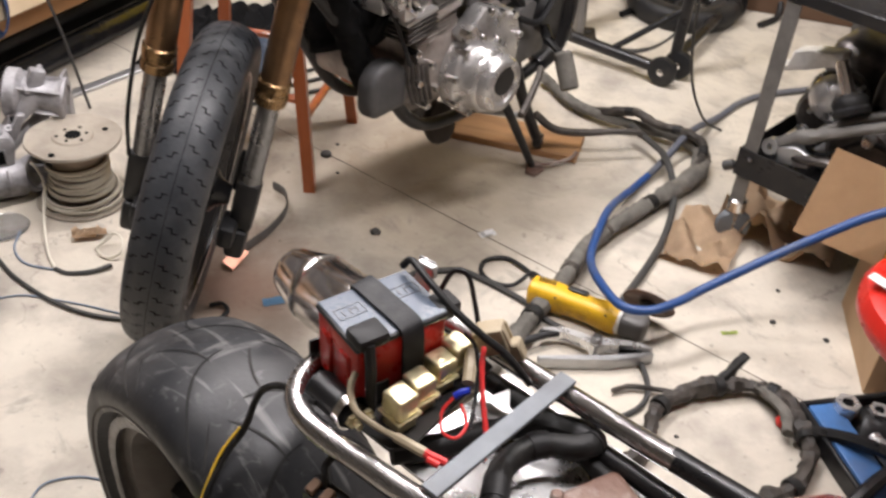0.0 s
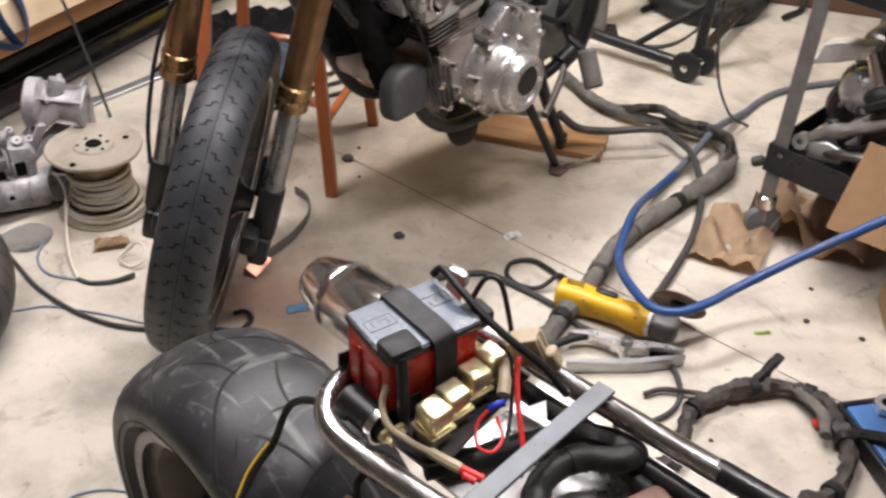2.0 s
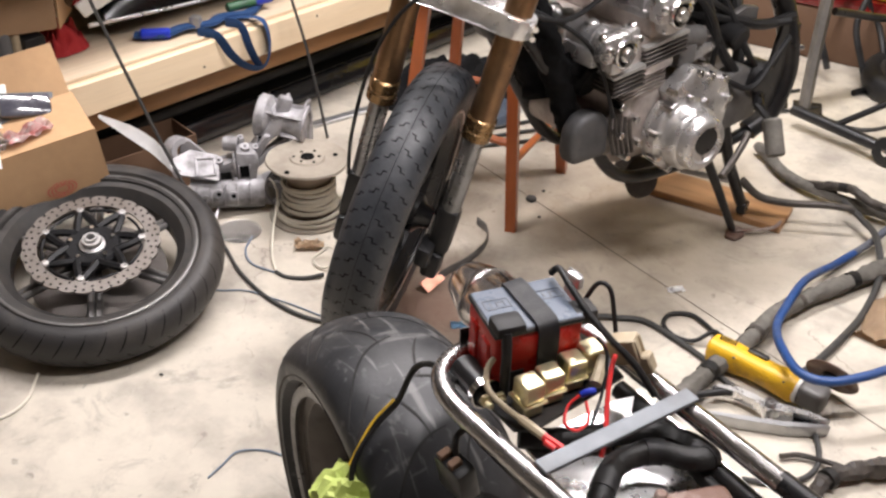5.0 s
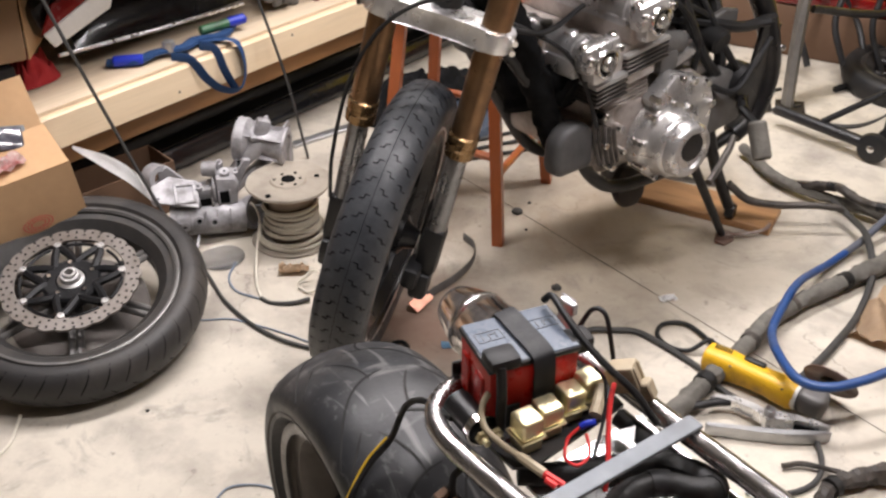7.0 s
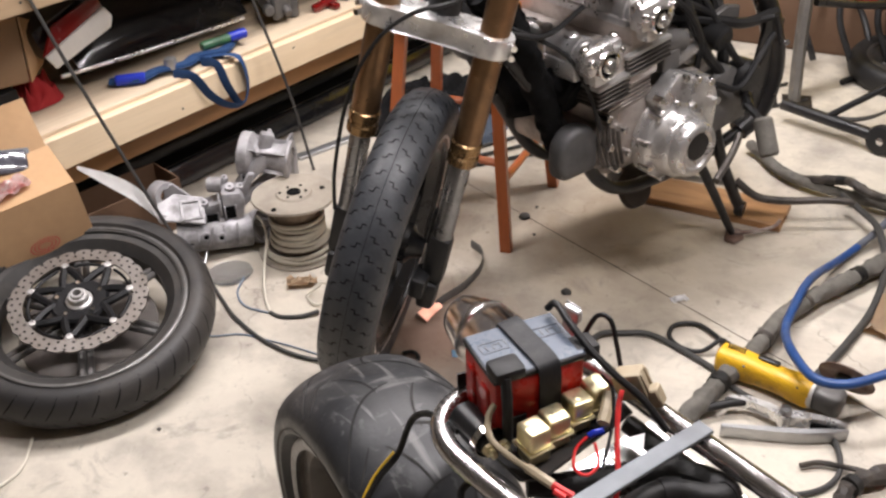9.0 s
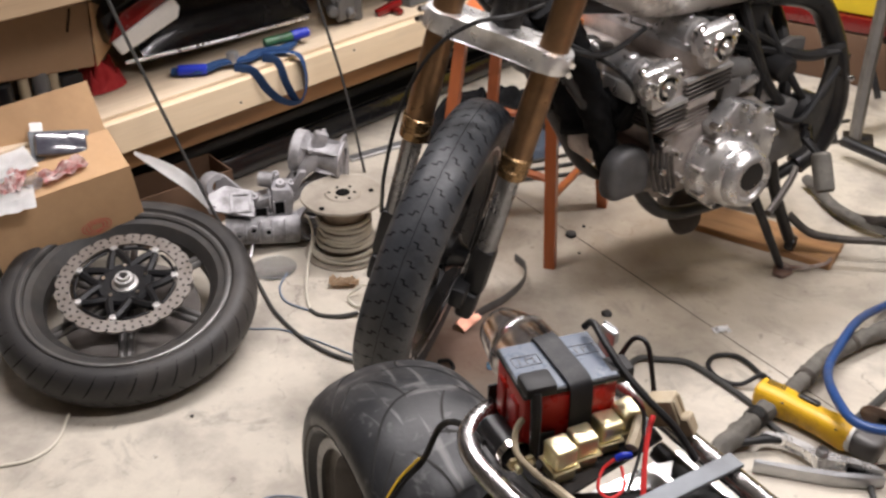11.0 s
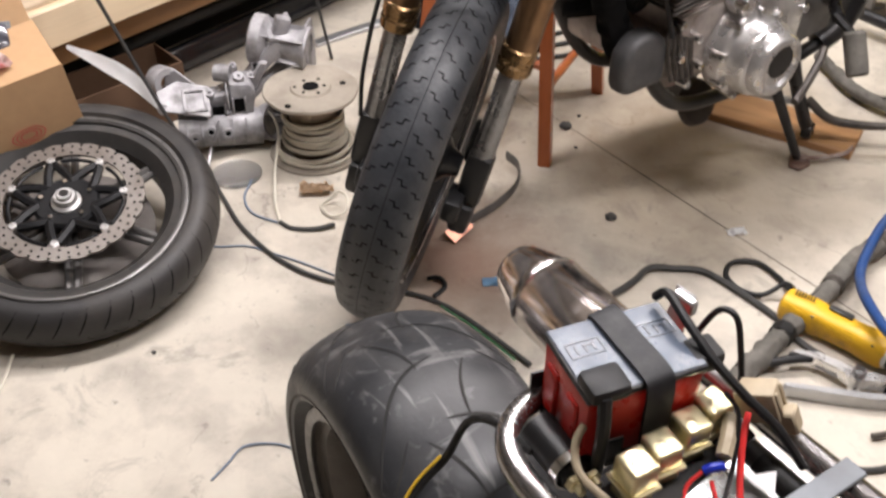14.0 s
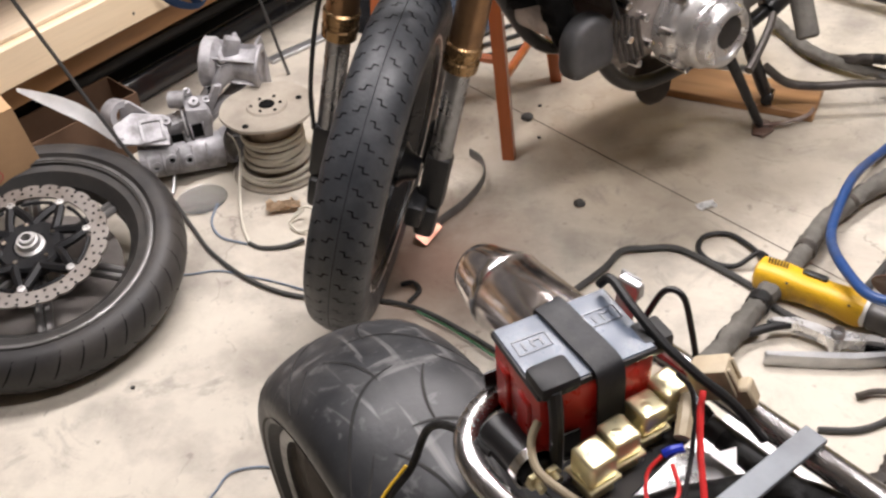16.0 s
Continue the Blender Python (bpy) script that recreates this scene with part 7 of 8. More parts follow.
# ---- steel rack with engine parts: x along its front, y into it ----
RK = T(0.757, 2.312, 0) @ R(-41.8, "Z")
rack = thing("steel_rack", RK, "grey steel parts rack on casters with a black trough", "rack")
for x, y in ((0, 0), (0.75, 0), (0, 0.45), (0.75, 0.45)):
    post = part("post", add_prism(B(), [(-0.016, -0.016), (0.020, -0.016), (0.020, -0.012), (-0.012, -0.012), (-0.012, 0.020), (-0.016, 0.020)], 1.15, T(x, y, 0.105)), post_grey, rack, "worn grey angle-iron post")
    cs = part("caster", add_prism(B(), [(-0.014, -0.02), (0.014, -0.02), (0.018, 0.03), (-0.018, 0.03)], 0.004, T(x, y - 0.012, 0.06) @ R(90, "X")), bare_steel, rack)
    part("wheel", add_lathe(B(), [(0, -0.016), (0.02, -0.016), (0.040, -0.013), (0.046, 0), (0.040, 0.013), (0.02, 0.016), (0, 0.016)], 28, T(x + 0.004, y, 0.046) @ R(35, "Z") @ R(90, "X")), strap_steel, cs, "grey rubber caster wheel")
    part("swivel", add_cyl(B(), (x, y, 0.085), (x, y, 0.125), 0.024, seg=20, bevel=0.006), chrome, cs)
trough = part("trough", add_box(B(), (0.80, 0.004, 0.075), T(0.375, -0.020, 0.232), 0.001), black_paint, rack, "black sheet steel trough")
part("bottom", add_box(B(), (0.80, 0.466, 0.004), T(0.375, 0.217, 0.196), 0.001), black_paint, trough)
part("end_plate", add_box(B(), (0.004, 0.466, 0.071), T(-0.022, 0.217, 0.234), 0.001), black_paint, trough)
part("trough_bolt", add_cyl(B(), (0.012, -0.022, 0.252), (0.012, -0.028, 0.252), 0.007, seg=10), chrome, rack)
part("upper_tray", add_box(B(), (0.80, 0.47, 0.03), T(0.375, 0.215, 0.66), 0.003), black_paint, rack)
part("knob", add_cyl(B(), (-0.03, -0.01, 0.215), (-0.055, -0.02, 0.20), 0.013, seg=12, bevel=0.004), cable_grey, rack)

en = thing("engine_block", RK @ T(0, 0, 0.198), "greasy spare engine with a polished domed cover in the rack", "engine")
bm = B()
add_box(bm, (0.56, 0.30, 0.17), T(0.40, 0.26, 0.085), 0.035, 3)
case2 = part("case", bm, grease_alu, en, "oily dark engine case")
part("upper_case", add_box(B(), (0.34, 0.24, 0.14), T(0.34, 0.28, 0.225), 0.03, 3), grease_alu, en)
for x, r in ((0.22, 0.085), (0.42, 0.10), (0.62, 0.075)):
    part("round_cover", add_cyl(B(), (x, 0.065, 0.125), (x, 0.20, 0.125), r, seg=28, bevel=0.014), grease_alu, en)
part("gear_case", add_box(B(), (0.26, 0.18, 0.30), T(0.14, 0.33, 0.15), 0.04, 3), grease_alu, en)
part("gear_boss", add_cyl(B(), (0.06, 0.20, 0.11), (0.06, 0.30, 0.11), 0.07, seg=24, bevel=0.012), grease_alu, en)
for k in range(7):
    part("fin", add_box(B(), (0.30, 0.26, 0.006), T(0.36, 0.29, 0.30 + 0.016 * k), 0.002), fin_alu, case2)
part("cylinder_head", add_box(B(), (0.34, 0.28, 0.06), T(0.36, 0.29, 0.44), 0.015, 2), grease_alu, en)
bm = B()
bmesh.ops.create_uvsphere(bm, u_segments=32, v_segments=18, radius=0.062, matrix=T(0.105, 0.13, 0.205) @ Matrix.Diagonal((1, 0.75, 0.95, 1)))
part("cover", bm, polished_alu, en, "polished domed cover")
part("cover_ring", add_lathe(B(), [(0.060, -0.03), (0.072, -0.03), (0.074, -0.012), (0.066, -0.004), (0.058, -0.004)], 32, T(0.105, 0.14, 0.20) @ R(90, "X"), closed=True), grease_alu, en)
for k in range(8):
    a = 2 * math.pi * k / 8
    part("cover_bolt", add_cyl(B(), (0.105 + 0.068 * math.cos(a), 0.150, 0.20 + 0.068 * math.sin(a)), (0.105 + 0.068 * math.cos(a), 0.125, 0.20 + 0.068 * math.sin(a)), 0.006, seg=8), zinc, en)
part("side_tube", add_cyl(B(), (0.112, 0.07, 0.325), (0.168, 0.045, 0.250), 0.0155, seg=20, bevel=0.002), brushed, en, "bright bare tube")
part("tube_boot", add_lathe(B(), [(0.014, 0.075), (0.021, 0.078), (0.036, 0.085), (0.041, 0.095), (0.038, 0.108), (0.044, 0.114), (0.040, 0.126), (0.020, 0.130), (0, 0.130)], 24, align((0.112, 0.07, 0.325), (0.168, 0.045, 0.250))), rubber, en, "black ribbed rubber boot")
part("boot_stud", add_cyl(B(), (0.205, 0.028, 0.202), (0.212, 0.022, 0.190), 0.011, seg=12, bevel=0.002), chrome, en)
part("bracket", add_prism(B(), [(-0.045, 0.235), (0.02, 0.262), (0.095, 0.300), (0.095, 0.330), (0.02, 0.312), (-0.02, 0.298), (-0.02, 0.250), (-0.045, 0.255)], 0.05, Matrix(((1, 0, 0, 0.01), (0, 0, 1, 0.09), (0, 1, 0, 0), (0, 0, 0, 1))), bevel=0.005, seg=2), white_cast, en, "pale cast bracket")
# control arm with two forks
arm = part("control_arm", add_tube(B(), [(0.040, 0.01, 0.095), (0.085, 0.018, 0.132), (0.125, 0.022, 0.152), (0.21, 0.02, 0.205), (0.315, 0.018, 0.268)], lambda t: 0.013 + 0.006 * math.exp(-((t - 0.4) / 0.15) ** 2), 10, 6, wob=0.15), post_grey, en, "dull grey forked control arm")
part("fork", add_tube(B(), [(0.118, 0.022, 0.150), (0.17, 0.06, 0.195), (0.25, 0.10, 0.235), (0.31, 0.11, 0.262)], 0.010, 10, 5, wob=0.15), post_grey, arm)
part("eye", add_lathe(B(), [(0.009, -0.016), (0.020, -0.016), (0.021, 0.016), (0.009, 0.016)], 20, T(0.318, 0.018, 0.270) @ R(80, "X"), closed=True), post_grey, arm)
part("eye", add_lathe(B(), [(0.008, -0.014), (0.020, -0.014), (0.020, 0.014), (0.008, 0.014)], 20, T(0.038, 0.01, 0.092) @ R(80, "X"), closed=True), zinc, arm)
part("cross_lever", add_tube(B(), [(0.055, 0.03, 0.070), (0.13, 0.00, 0.098), (0.20, -0.005, 0.120), (0.30, 0.0, 0.128)], 0.012, 10, 5, wob=0.2), grease_alu, en)
part("lever_plate", add_prism(B(), [(0.06, 0.06), (0.14, 0.075), (0.155, 0.105), (0.10, 0.118), (0.055, 0.10)], 0.012, Matrix(((1, 0, 0, 0), (0, 0, 1, 0.0), (0, 1, 0, 0), (0, 0, 0, 1))), bevel=0.003), zinc, en)
rnd = random.Random(7)
for k in range(16):
    x, z = rnd.uniform(0.02, 0.72), rnd.uniform(0.03, 0.34)
    y = rnd.uniform(0.05, 0.10) if z < 0.2 else rnd.uniform(0.12, 0.17)
    r = rnd.uniform(0.010, 0.026)
    part("boss", add_cyl(B(), (x, y + 0.06, z), (x + rnd.uniform(-0.02, 0.02), y - 0.03, z + rnd.uniform(-0.01, 0.02)), r, r * 0.8, 14, bevel=0.003), rnd.choice((grease_alu, grease_alu, zinc, fin_alu, polished_alu)), en)
for k in range(7):
    x, z = rnd.uniform(0.0, 0.6), rnd.uniform(0.04, 0.30)
    part("hose", add_tube(B(), [(x, 0.07, z), (x + 0.08, 0.03, z + rnd.uniform(-0.03, 0.06)), (x + 0.17, 0.05, z + rnd.uniform(-0.05, 0.05)), (x + 0.26, 0.09, z + rnd.uniform(-0.04, 0.04))], rnd.uniform(0.005, 0.011), 8, 6), rnd.choice((rubber, rubber, grease_alu)), en)
chip("black_lump", 0.98, 2.20, 0.05, black_plastic, "black rubber lump in the rack trough", "rubber part", 0.6).location.z = 0.235



def bunched(name, m, rx, ry, h, mat, label, category, seed, folds=9):
    """A cloth gathered in a heap, with folds that run outwards."""
    bm = B()
    n, k = 18, 72
    rings = []
    for i in range(1, n + 1):
        r = i / n
        ring = []
        for j in range(k):
            a = 2 * math.pi * j / k
            d = Vector((math.cos(a), math.sin(a), 0))
            edge = 1 + 0.28 * noise.noise(d * 1.3 + Vector((seed, 0, 0))) + 0.06 * noise.noise(d * 5 + Vector((seed, 3, 0)))
            twist = a + 1.1 * noise.noise(Vector((r * 2.0, seed, 1.0))) + 0.7 * noise.noise(d * 1.6 + Vector((r * 2, seed, 0)))
            fold = (0.5 + 0.5 * math.cos(twist * folds)) ** 1.3
            z = h * (1 - r ** 2.2) * (0.55 + 0.45 * noise.noise(d * r * 2.2 + Vector((seed, 0, 4)))) + h * 0.55 * fold * math.sin(math.pi * min(1, r * 1.02)) ** 0.7 + 0.003
            ring.append(bm.verts.new((rx * r * edge * d.x, ry * r * edge * d.y, max(0.002, z))))
        rings.append(ring)
    mid = bm.verts.new((0, 0, h * 0.6))
    for j in range(k):
        bm.faces.new((mid, rings[0][j], rings[0][(j + 1) % k]))
    for p, q in zip(rings, rings[1:]):
        for j in range(k):
            bm.faces.new((p[j], q[j], q[(j + 1) % k], p[(j + 1) % k]))
    return single(name, bm, mat, label, category, m=m, angle=60)


crumple("rag", T(0.690, 2.275, 0.016) @ R(65, "Z"), 0.26, 0.17, rag_brown, "crumpled tan shop paper against the rack caster", "rag", 0.050, 18, 3.0, 0.0, 0.0012, 3.2)
crumple("rag", T(0.90, 2.345, 0.030) @ R(-30, "Z"), 0.30, 0.24, rag_brown, "crumpled brown paper heap under the rack", "rag", 0.10, 20, 9.0, 0.0, 0.0012, 4.0)

# cardboard carton beside the rack
ct = thing("carton", T(0.945, 1.77, 0) @ R(-8, "Z"), "brown cardboard carton with an open flap beside the rack", "box")
for sx, sy, px, py in ((0.42, 0.004, 0.21, 0.002), (0.004, 0.30, 0.002, 0.154), (0.42, 0.004, 0.21, 0.306), (0.004, 0.30, 0.418, 0.154)):
    part("side", add_box(B(), (sx, sy, 0.20), T(px, py, 0.10)), cardboard, ct)
corners = [ct.matrix_basis.inverted() @ Vector(p) for p in ((0.814, 2.075, 0.197), (0.975, 1.960, 0.197), (1.016, 2.040, 0.376), (0.883, 2.154, 0.376))]
bm = B()
bm.faces.new([bm.verts.new(p) for p in corners])
bmesh.ops.solidify(bm, geom=bm.faces, thickness=0.005)
part("flap", bm, cardboard_pale, ct, "tan open flap leaning back")
part("flap", add_prism(B(), [(0, 0), (0.20, 0), (0.20, 0.16), (0.0, 0.16)], 0.004, T(0.24, 0.21, 0.20) @ R(-50, "Z") @ R(75, "X")), cardboard_pale, ct, "tan upright flap")

# red round stool seat with tools on it
rs = thing("mechanic_stool", T(0.925, 1.515, 0), "round red padded workshop stool", "stool")
part("seat", add_lathe(B(), [(0, 0.37), (0.14, 0.37), (0.175, 0.378), (0.190, 0.398), (0.192, 0.42), (0.182, 0.44), (0.15, 0.452), (0, 0.456)], 48), red_plastic, rs, "glossy red vinyl seat")
part("column", add_cyl(B(), (0, 0, 0.06), (0, 0, 0.37), 0.022, seg=16), black_paint, rs)
for k in range(5):
    a = 2 * math.pi * k / 5
    part("foot", add_tube(B(), [(0, 0, 0.075), (0.10 * math.cos(a), 0.10 * math.sin(a), 0.06), (0.20 * math.cos(a), 0.20 * math.sin(a), 0.014)], 0.014, 8, 4), black_paint, rs)
sc = thing("screwdriver", T(0.80, 1.60, 0.463) @ R(-65, "Z"), "green and yellow screwdriver on the red stool", "screwdriver")
part("grip", add_cyl(B(), (0, 0, 0.012), (0.10, 0, 0.012), 0.013, 0.011, 14, bevel=0.004), tape_green, sc)
part("cap", add_cyl(B(), (-0.02, 0, 0.012), (0.0, 0, 0.012), 0.011, seg=12, bevel=0.003), yellow_plastic, sc)
part("blade", add_cyl(B(), (0.10, 0, 0.012), (0.22, 0, 0.012), 0.004, seg=10), chrome, sc)
single("flat_ruler", add_box(B(), (0.26, 0.022, 0.003), Matrix(), 0.001), label_white, "scuffed pale steel ruler on the red stool", "ruler", m=T(0.83, 1.47, 0.4605) @ R(-52, "Z"))
gl = thing("work_glove", T(0.875, 1.56, 0.46), "black and yellow rubber-tipped work glove on the red stool", "glove")
part("palm", add_box(B(), (0.10, 0.07, 0.035), T(0, 0, 0.018) @ R(20, "Z"), 0.014, 2), black_cloth, gl)
part("cuff", add_box(B(), (0.05, 0.06, 0.03), T(0.06, -0.04, 0.018) @ R(-30, "Z"), 0.012, 2), yellow_plastic, gl)

# blue tool tray with sockets
tt = thing("tool_tray", T(0.80, 1.640, 0) @ R(-76, "Z"), "blue tool case with loose sockets on the floor", "tool case")
bm = B()
add_box(bm, (0.30, 0.26, 0.012), T(0.10, 0.12, 0.006), 0.003)
add_box(bm, (0.30, 0.012, 0.045), T(0.10, -0.008, 0.022), 0.004)
add_box(bm, (0.012, 0.26, 0.045), T(-0.046, 0.12, 0.022), 0.004)
part("case", bm, black_plastic, tt)
part("blue_panel", add_box(B(), (0.25, 0.062, 0.030), T(0.09, 0.032, 0.030), 0.004, 2), blue_metal, tt, "blue metal panel")
for x, y, r, l, a in ((-0.015, 0.072, 0.026, 0.05, 0), (0.06, 0.095, 0.019, 0.085, 82), (0.14, 0.090, 0.022, 0.07, 86), (0.0, 0.14, 0.022, 0.035, 0), (0.07, 0.15, 0.02, 0.04, 20), (0.15, 0.14, 0.02, 0.035, 0)):
    sk = thing("socket", tt.matrix_basis @ T(x, y, 0.014 + (r if a > 45 else 0)) @ R(a, "Y"), "bright steel wrench socket in the tool case", "socket", "wrench sockets")
    part("barrel", add_lathe(B(), [(r * 0.5, l), (r, l), (r, l * 0.45), (r * 0.85, l * 0.38), (r * 0.85, 0), (r * 0.4, 0)], 6 if a == 0 else 20), clamp_alu, sk)
    part("bore", add_lathe(B(), [(0, l - 0.002), (r * 0.52, l - 0.002)], 6), groove, sk)
chip("black_part", 0.93, 1.66, 0.05, black_plastic, "black greasy part beside the tool case", "machine part", 0.5)
chip("black_part", 1.02, 1.50, 0.07, black_cloth, "dark cloth bundle under the stool", "cloth", 0.6)

# ---- things on and under the shelf (x along the front, y inwards) ----
def on_shelf(name, m, label, category, group=""):
    return thing(name, SHELF @ m, label, category, group)


LZ = 0.408
jug3 = jug(SHELF @ T(0.125, 0.085, LZ) @ R(230, "Z") @ Matrix.Diagonal((1.05, 1.05, 1.12, 1)), "half-full plastic jug with a white label on the shelf", label_white)
part("label", add_prism(B(), [(0.0745 * (abs(math.cos(a)) ** 5 + abs(math.sin(a)) ** 5) ** -0.2 * math.cos(a), 0.0745 * (abs(math.cos(a)) ** 5 + abs(math.sin(a)) ** 5) ** -0.2 * math.sin(a)) for a in [2 * math.pi * i / 32 for i in range(32)]], 0.085, T(0, 0, 0.035)),
     label_white, jug3, "white paper label with faint print")
part("label_bar", add_prism(B(), [(0.0752 * (abs(math.cos(a)) ** 5 + abs(math.sin(a)) ** 5) ** -0.2 * math.cos(a), 0.0752 * (abs(math.cos(a)) ** 5 + abs(math.sin(a)) ** 5) ** -0.2 * math.sin(a)) for a in [2 * math.pi * i / 32 for i in range(32)]], 0.0015,
                            T(0, 0, 0.040)), paper_red, jug3, "thin red printed bar")
sbx = on_shelf("shelf_carton", T(0.42, 0.19, 0.510) @ R(6, "Y") @ R(-4, "X"), "brown cardboard carton with a white shipping label on the shelf", "box")
part("body", add_box(B(), (0.46, 0.22, 0.17), T(0, 0.06, 0.085), 0.004), cardboard_brown, sbx)
part("end_flap", add_prism(B(), [(0, 0), (0.09, 0.03), (0.085, 0.14), (0.0, 0.17)], 0.004, T(0.231, -0.05, 0.0) @ R(38, "Z") @ R(90, "X")), cardboard_pale, sbx)
part("shipping_label", add_box(B(), (0.10, 0.001, 0.15), T(-0.09, -0.0515, 0.085) @ R(8, "Y")), label_white, sbx, "white shipping label")
part("print_bar", add_box(B(), (0.08, 0.001, 0.035), T(-0.10, -0.0527, 0.125) @ R(8, "Y")), grey_bin, sbx, "grey print bar")
part("tape_slot", add_box(B(), (0.006, 0.001, 0.06), T(0.17, -0.0515, 0.13) @ R(14, "Y")), groove, sbx)
for k, (x, w, h, mat, label) in enumerate(((0.30, 0.12, 0.065, red_plastic, "small red cardboard box"), (0.40, 0.05, 0.10, black_plastic, "small dark can"), (0.455, 0.028, 0.105, beige_wire, "beige spray can"), (0.50, 0.045, 0.105, grey_bin, "grey tin"),
                                           (0.535, 0.028, 0.105, beige_wire, "beige spray can"), (0.575, 0.06, 0.08, black_plastic, "dark tin"), (0.18, 0.10, 0.10, cap_blue, "crumpled blue bag"))):
    bm = B()
    if w > 0.055:
        add_box(bm, (w, 0.10, h), T(0, 0.05, h / 2), 0.006, 2)
    else:
        add_cyl(bm, (0, 0.03, 0), (0, 0.03, h), w / 2, seg=20, bevel=0.004)
    single("tin" if w <= 0.06 else "small_box", bm, mat, label + " on the plywood shelf", "tin" if w <= 0.06 else "box", m=SHELF @ T(x, 0.13, LZ))
bunched("red_cloth", SHELF @ T(0.675, 0.185, LZ), 0.070, 0.055, 0.085, red_cloth, "bunched red cloth on the shelf", "cloth", 7.0, 4)

# black seat panel with bright trim, red and white fairing behind
bp = on_shelf("motorcycle_fairing", T(1.10, 0.13, LZ + 0.035), "glossy black motorcycle fairing panel with a silver trim edge", "fairing")
bm = B()
rows = []
for i in range(25):
    x = -0.30 + 0.60 * i / 24
    e = (1 - abs(x / 0.30) ** 5)
    rows.append([bm.verts.new((x, 0.02 + 0.22 * (j / 8) ** 1.3 - 0.03 * math.sin(math.pi * j / 8) * e, 0.012 + 0.24 * (j / 8) * (0.75 + 0.25 * e))) for j in range(9)])
for a, b in zip(rows, rows[1:]):
    for j in range(8):
        bm.faces.new((a[j], b[j], b[j + 1], a[j + 1]))
bmesh.ops.solidify(bm, geom=bm.faces, thickness=-0.006)
gloss_black = material("gloss_black", (0.012, 0.012, 0.014), 0.18, coat=0.6, scale=8, dirt=(0.06, 0.05, 0.045), dscale=7, damount=0.3)
part("panel", bm, gloss_black, bp)
part("trim", add_tube(B(), [(-0.37, 0.0, 0.036), (-0.1, -0.004, 0.022), (0.1, -0.002, 0.014), (0.27, 0.004, 0.008)], 0.0055, 8, 6), clamp_alu, bp, "bright silver trim strip")
part("sticker", add_box(B(), (0.05, 0.001, 0.06), T(0.20, 0.068, 0.12) @ R(-44, "X") @ R(20, "Y"), 0), paper_red, bp, "faded red sticker patch")
rw = on_shelf("fairing_piece", T(0.80, 0.10, LZ + 0.14) @ R(-18, "Y"), "red and white painted fairing piece on the shelf", "fairing")
part("white_side", add_prism(B(), [(-0.10, 0.0), (0.09, 0.0), (0.11, 0.025), (0.10, 0.06), (-0.11, 0.045)], 0.012, R(90, "X"), bevel=0.005, seg=2), label_white, rw, "white painted lower band")
part("red_side", add_prism(B(), [(-0.115, 0.045), (0.10, 0.06), (0.095, 0.10), (-0.05, 0.10)], 0.012, T(0, 0.004, 0) @ R(90, "X"), bevel=0.004, seg=2), red_paint, rw, "red painted upper band")
part("body", add_box(B(), (0.20, 0.16, 0.11), T(0, 0.11, 0.05), 0.03, 2), gloss_black, rw)

# blue webbing strap over the shelf edge
ws = on_shelf("ratchet_strap", T(0, 0, 0), "blue webbing ratchet strap drooping over the shelf edge", "strap")
for pts in ([(1.00, 0.02, LZ + 0.01), (1.03, -0.026, LZ + 0.004), (1.07, -0.034, 0.345), (1.12, -0.034, 0.295), (1.185, -0.034, 0.272), (1.215, -0.034, 0.33), (1.20, -0.030, LZ + 0.004), (1.17, 0.02, LZ + 0.012), (1.08, 0.05, LZ + 0.014)],
            [(1.10, 0.02, LZ + 0.014), (1.12, -0.024, LZ + 0.008), (1.135, -0.037, 0.35), (1.165, -0.038, 0.285), (1.19, -0.038, 0.28)]):
    part("webbing", add_tube(B(), pts, 0.01, 6, 6, flat=(0.0022, 0.014)), webbing, ws)
part("webbing", add_tube(B(), [(0.86, 0.12, LZ + 0.012), (0.92, 0.06, LZ + 0.016), (0.98, 0.06, LZ + 0.020), (1.06, 0.035, LZ + 0.018), (1.12, 0.06, LZ + 0.016), (1.20, 0.04, LZ + 0.012), (1.27, 0.08, LZ + 0.012)], 0.01, 6, 6, flat=(0.020, 0.010)), webbing, ws)
part("handle", add_cyl(B(), (0.865, 0.10, LZ + 0.018), (0.93, 0.05, LZ + 0.018), 0.016, seg=14, bevel=0.004), cap_blue, ws, "blue plastic grip")
part("ratchet", add_box(B(), (0.03, 0.03, 0.035), T(1.015, 0.045, LZ + 0.032) @ R(30, "Z"), 0.006, 2), zinc, ws, "small metal ratchet")
mk = on_shelf("marker_pen", T(1.15, 0.075, LZ + 0.03) @ R(-20, "Z"), "green and purple plastic tube on the shelf", "tube")
part("barrel", add_cyl(B(), (0, 0, 0), (0.12, 0.02, 0.004), 0.014, seg=14, bevel=0.004), bottle_green, mk)
part("end", add_cyl(B(), (0.09, 0.015, 0.003), (0.15, 0.025, 0.005), 0.0155, seg=14, bevel=0.004), cap_blue, mk)

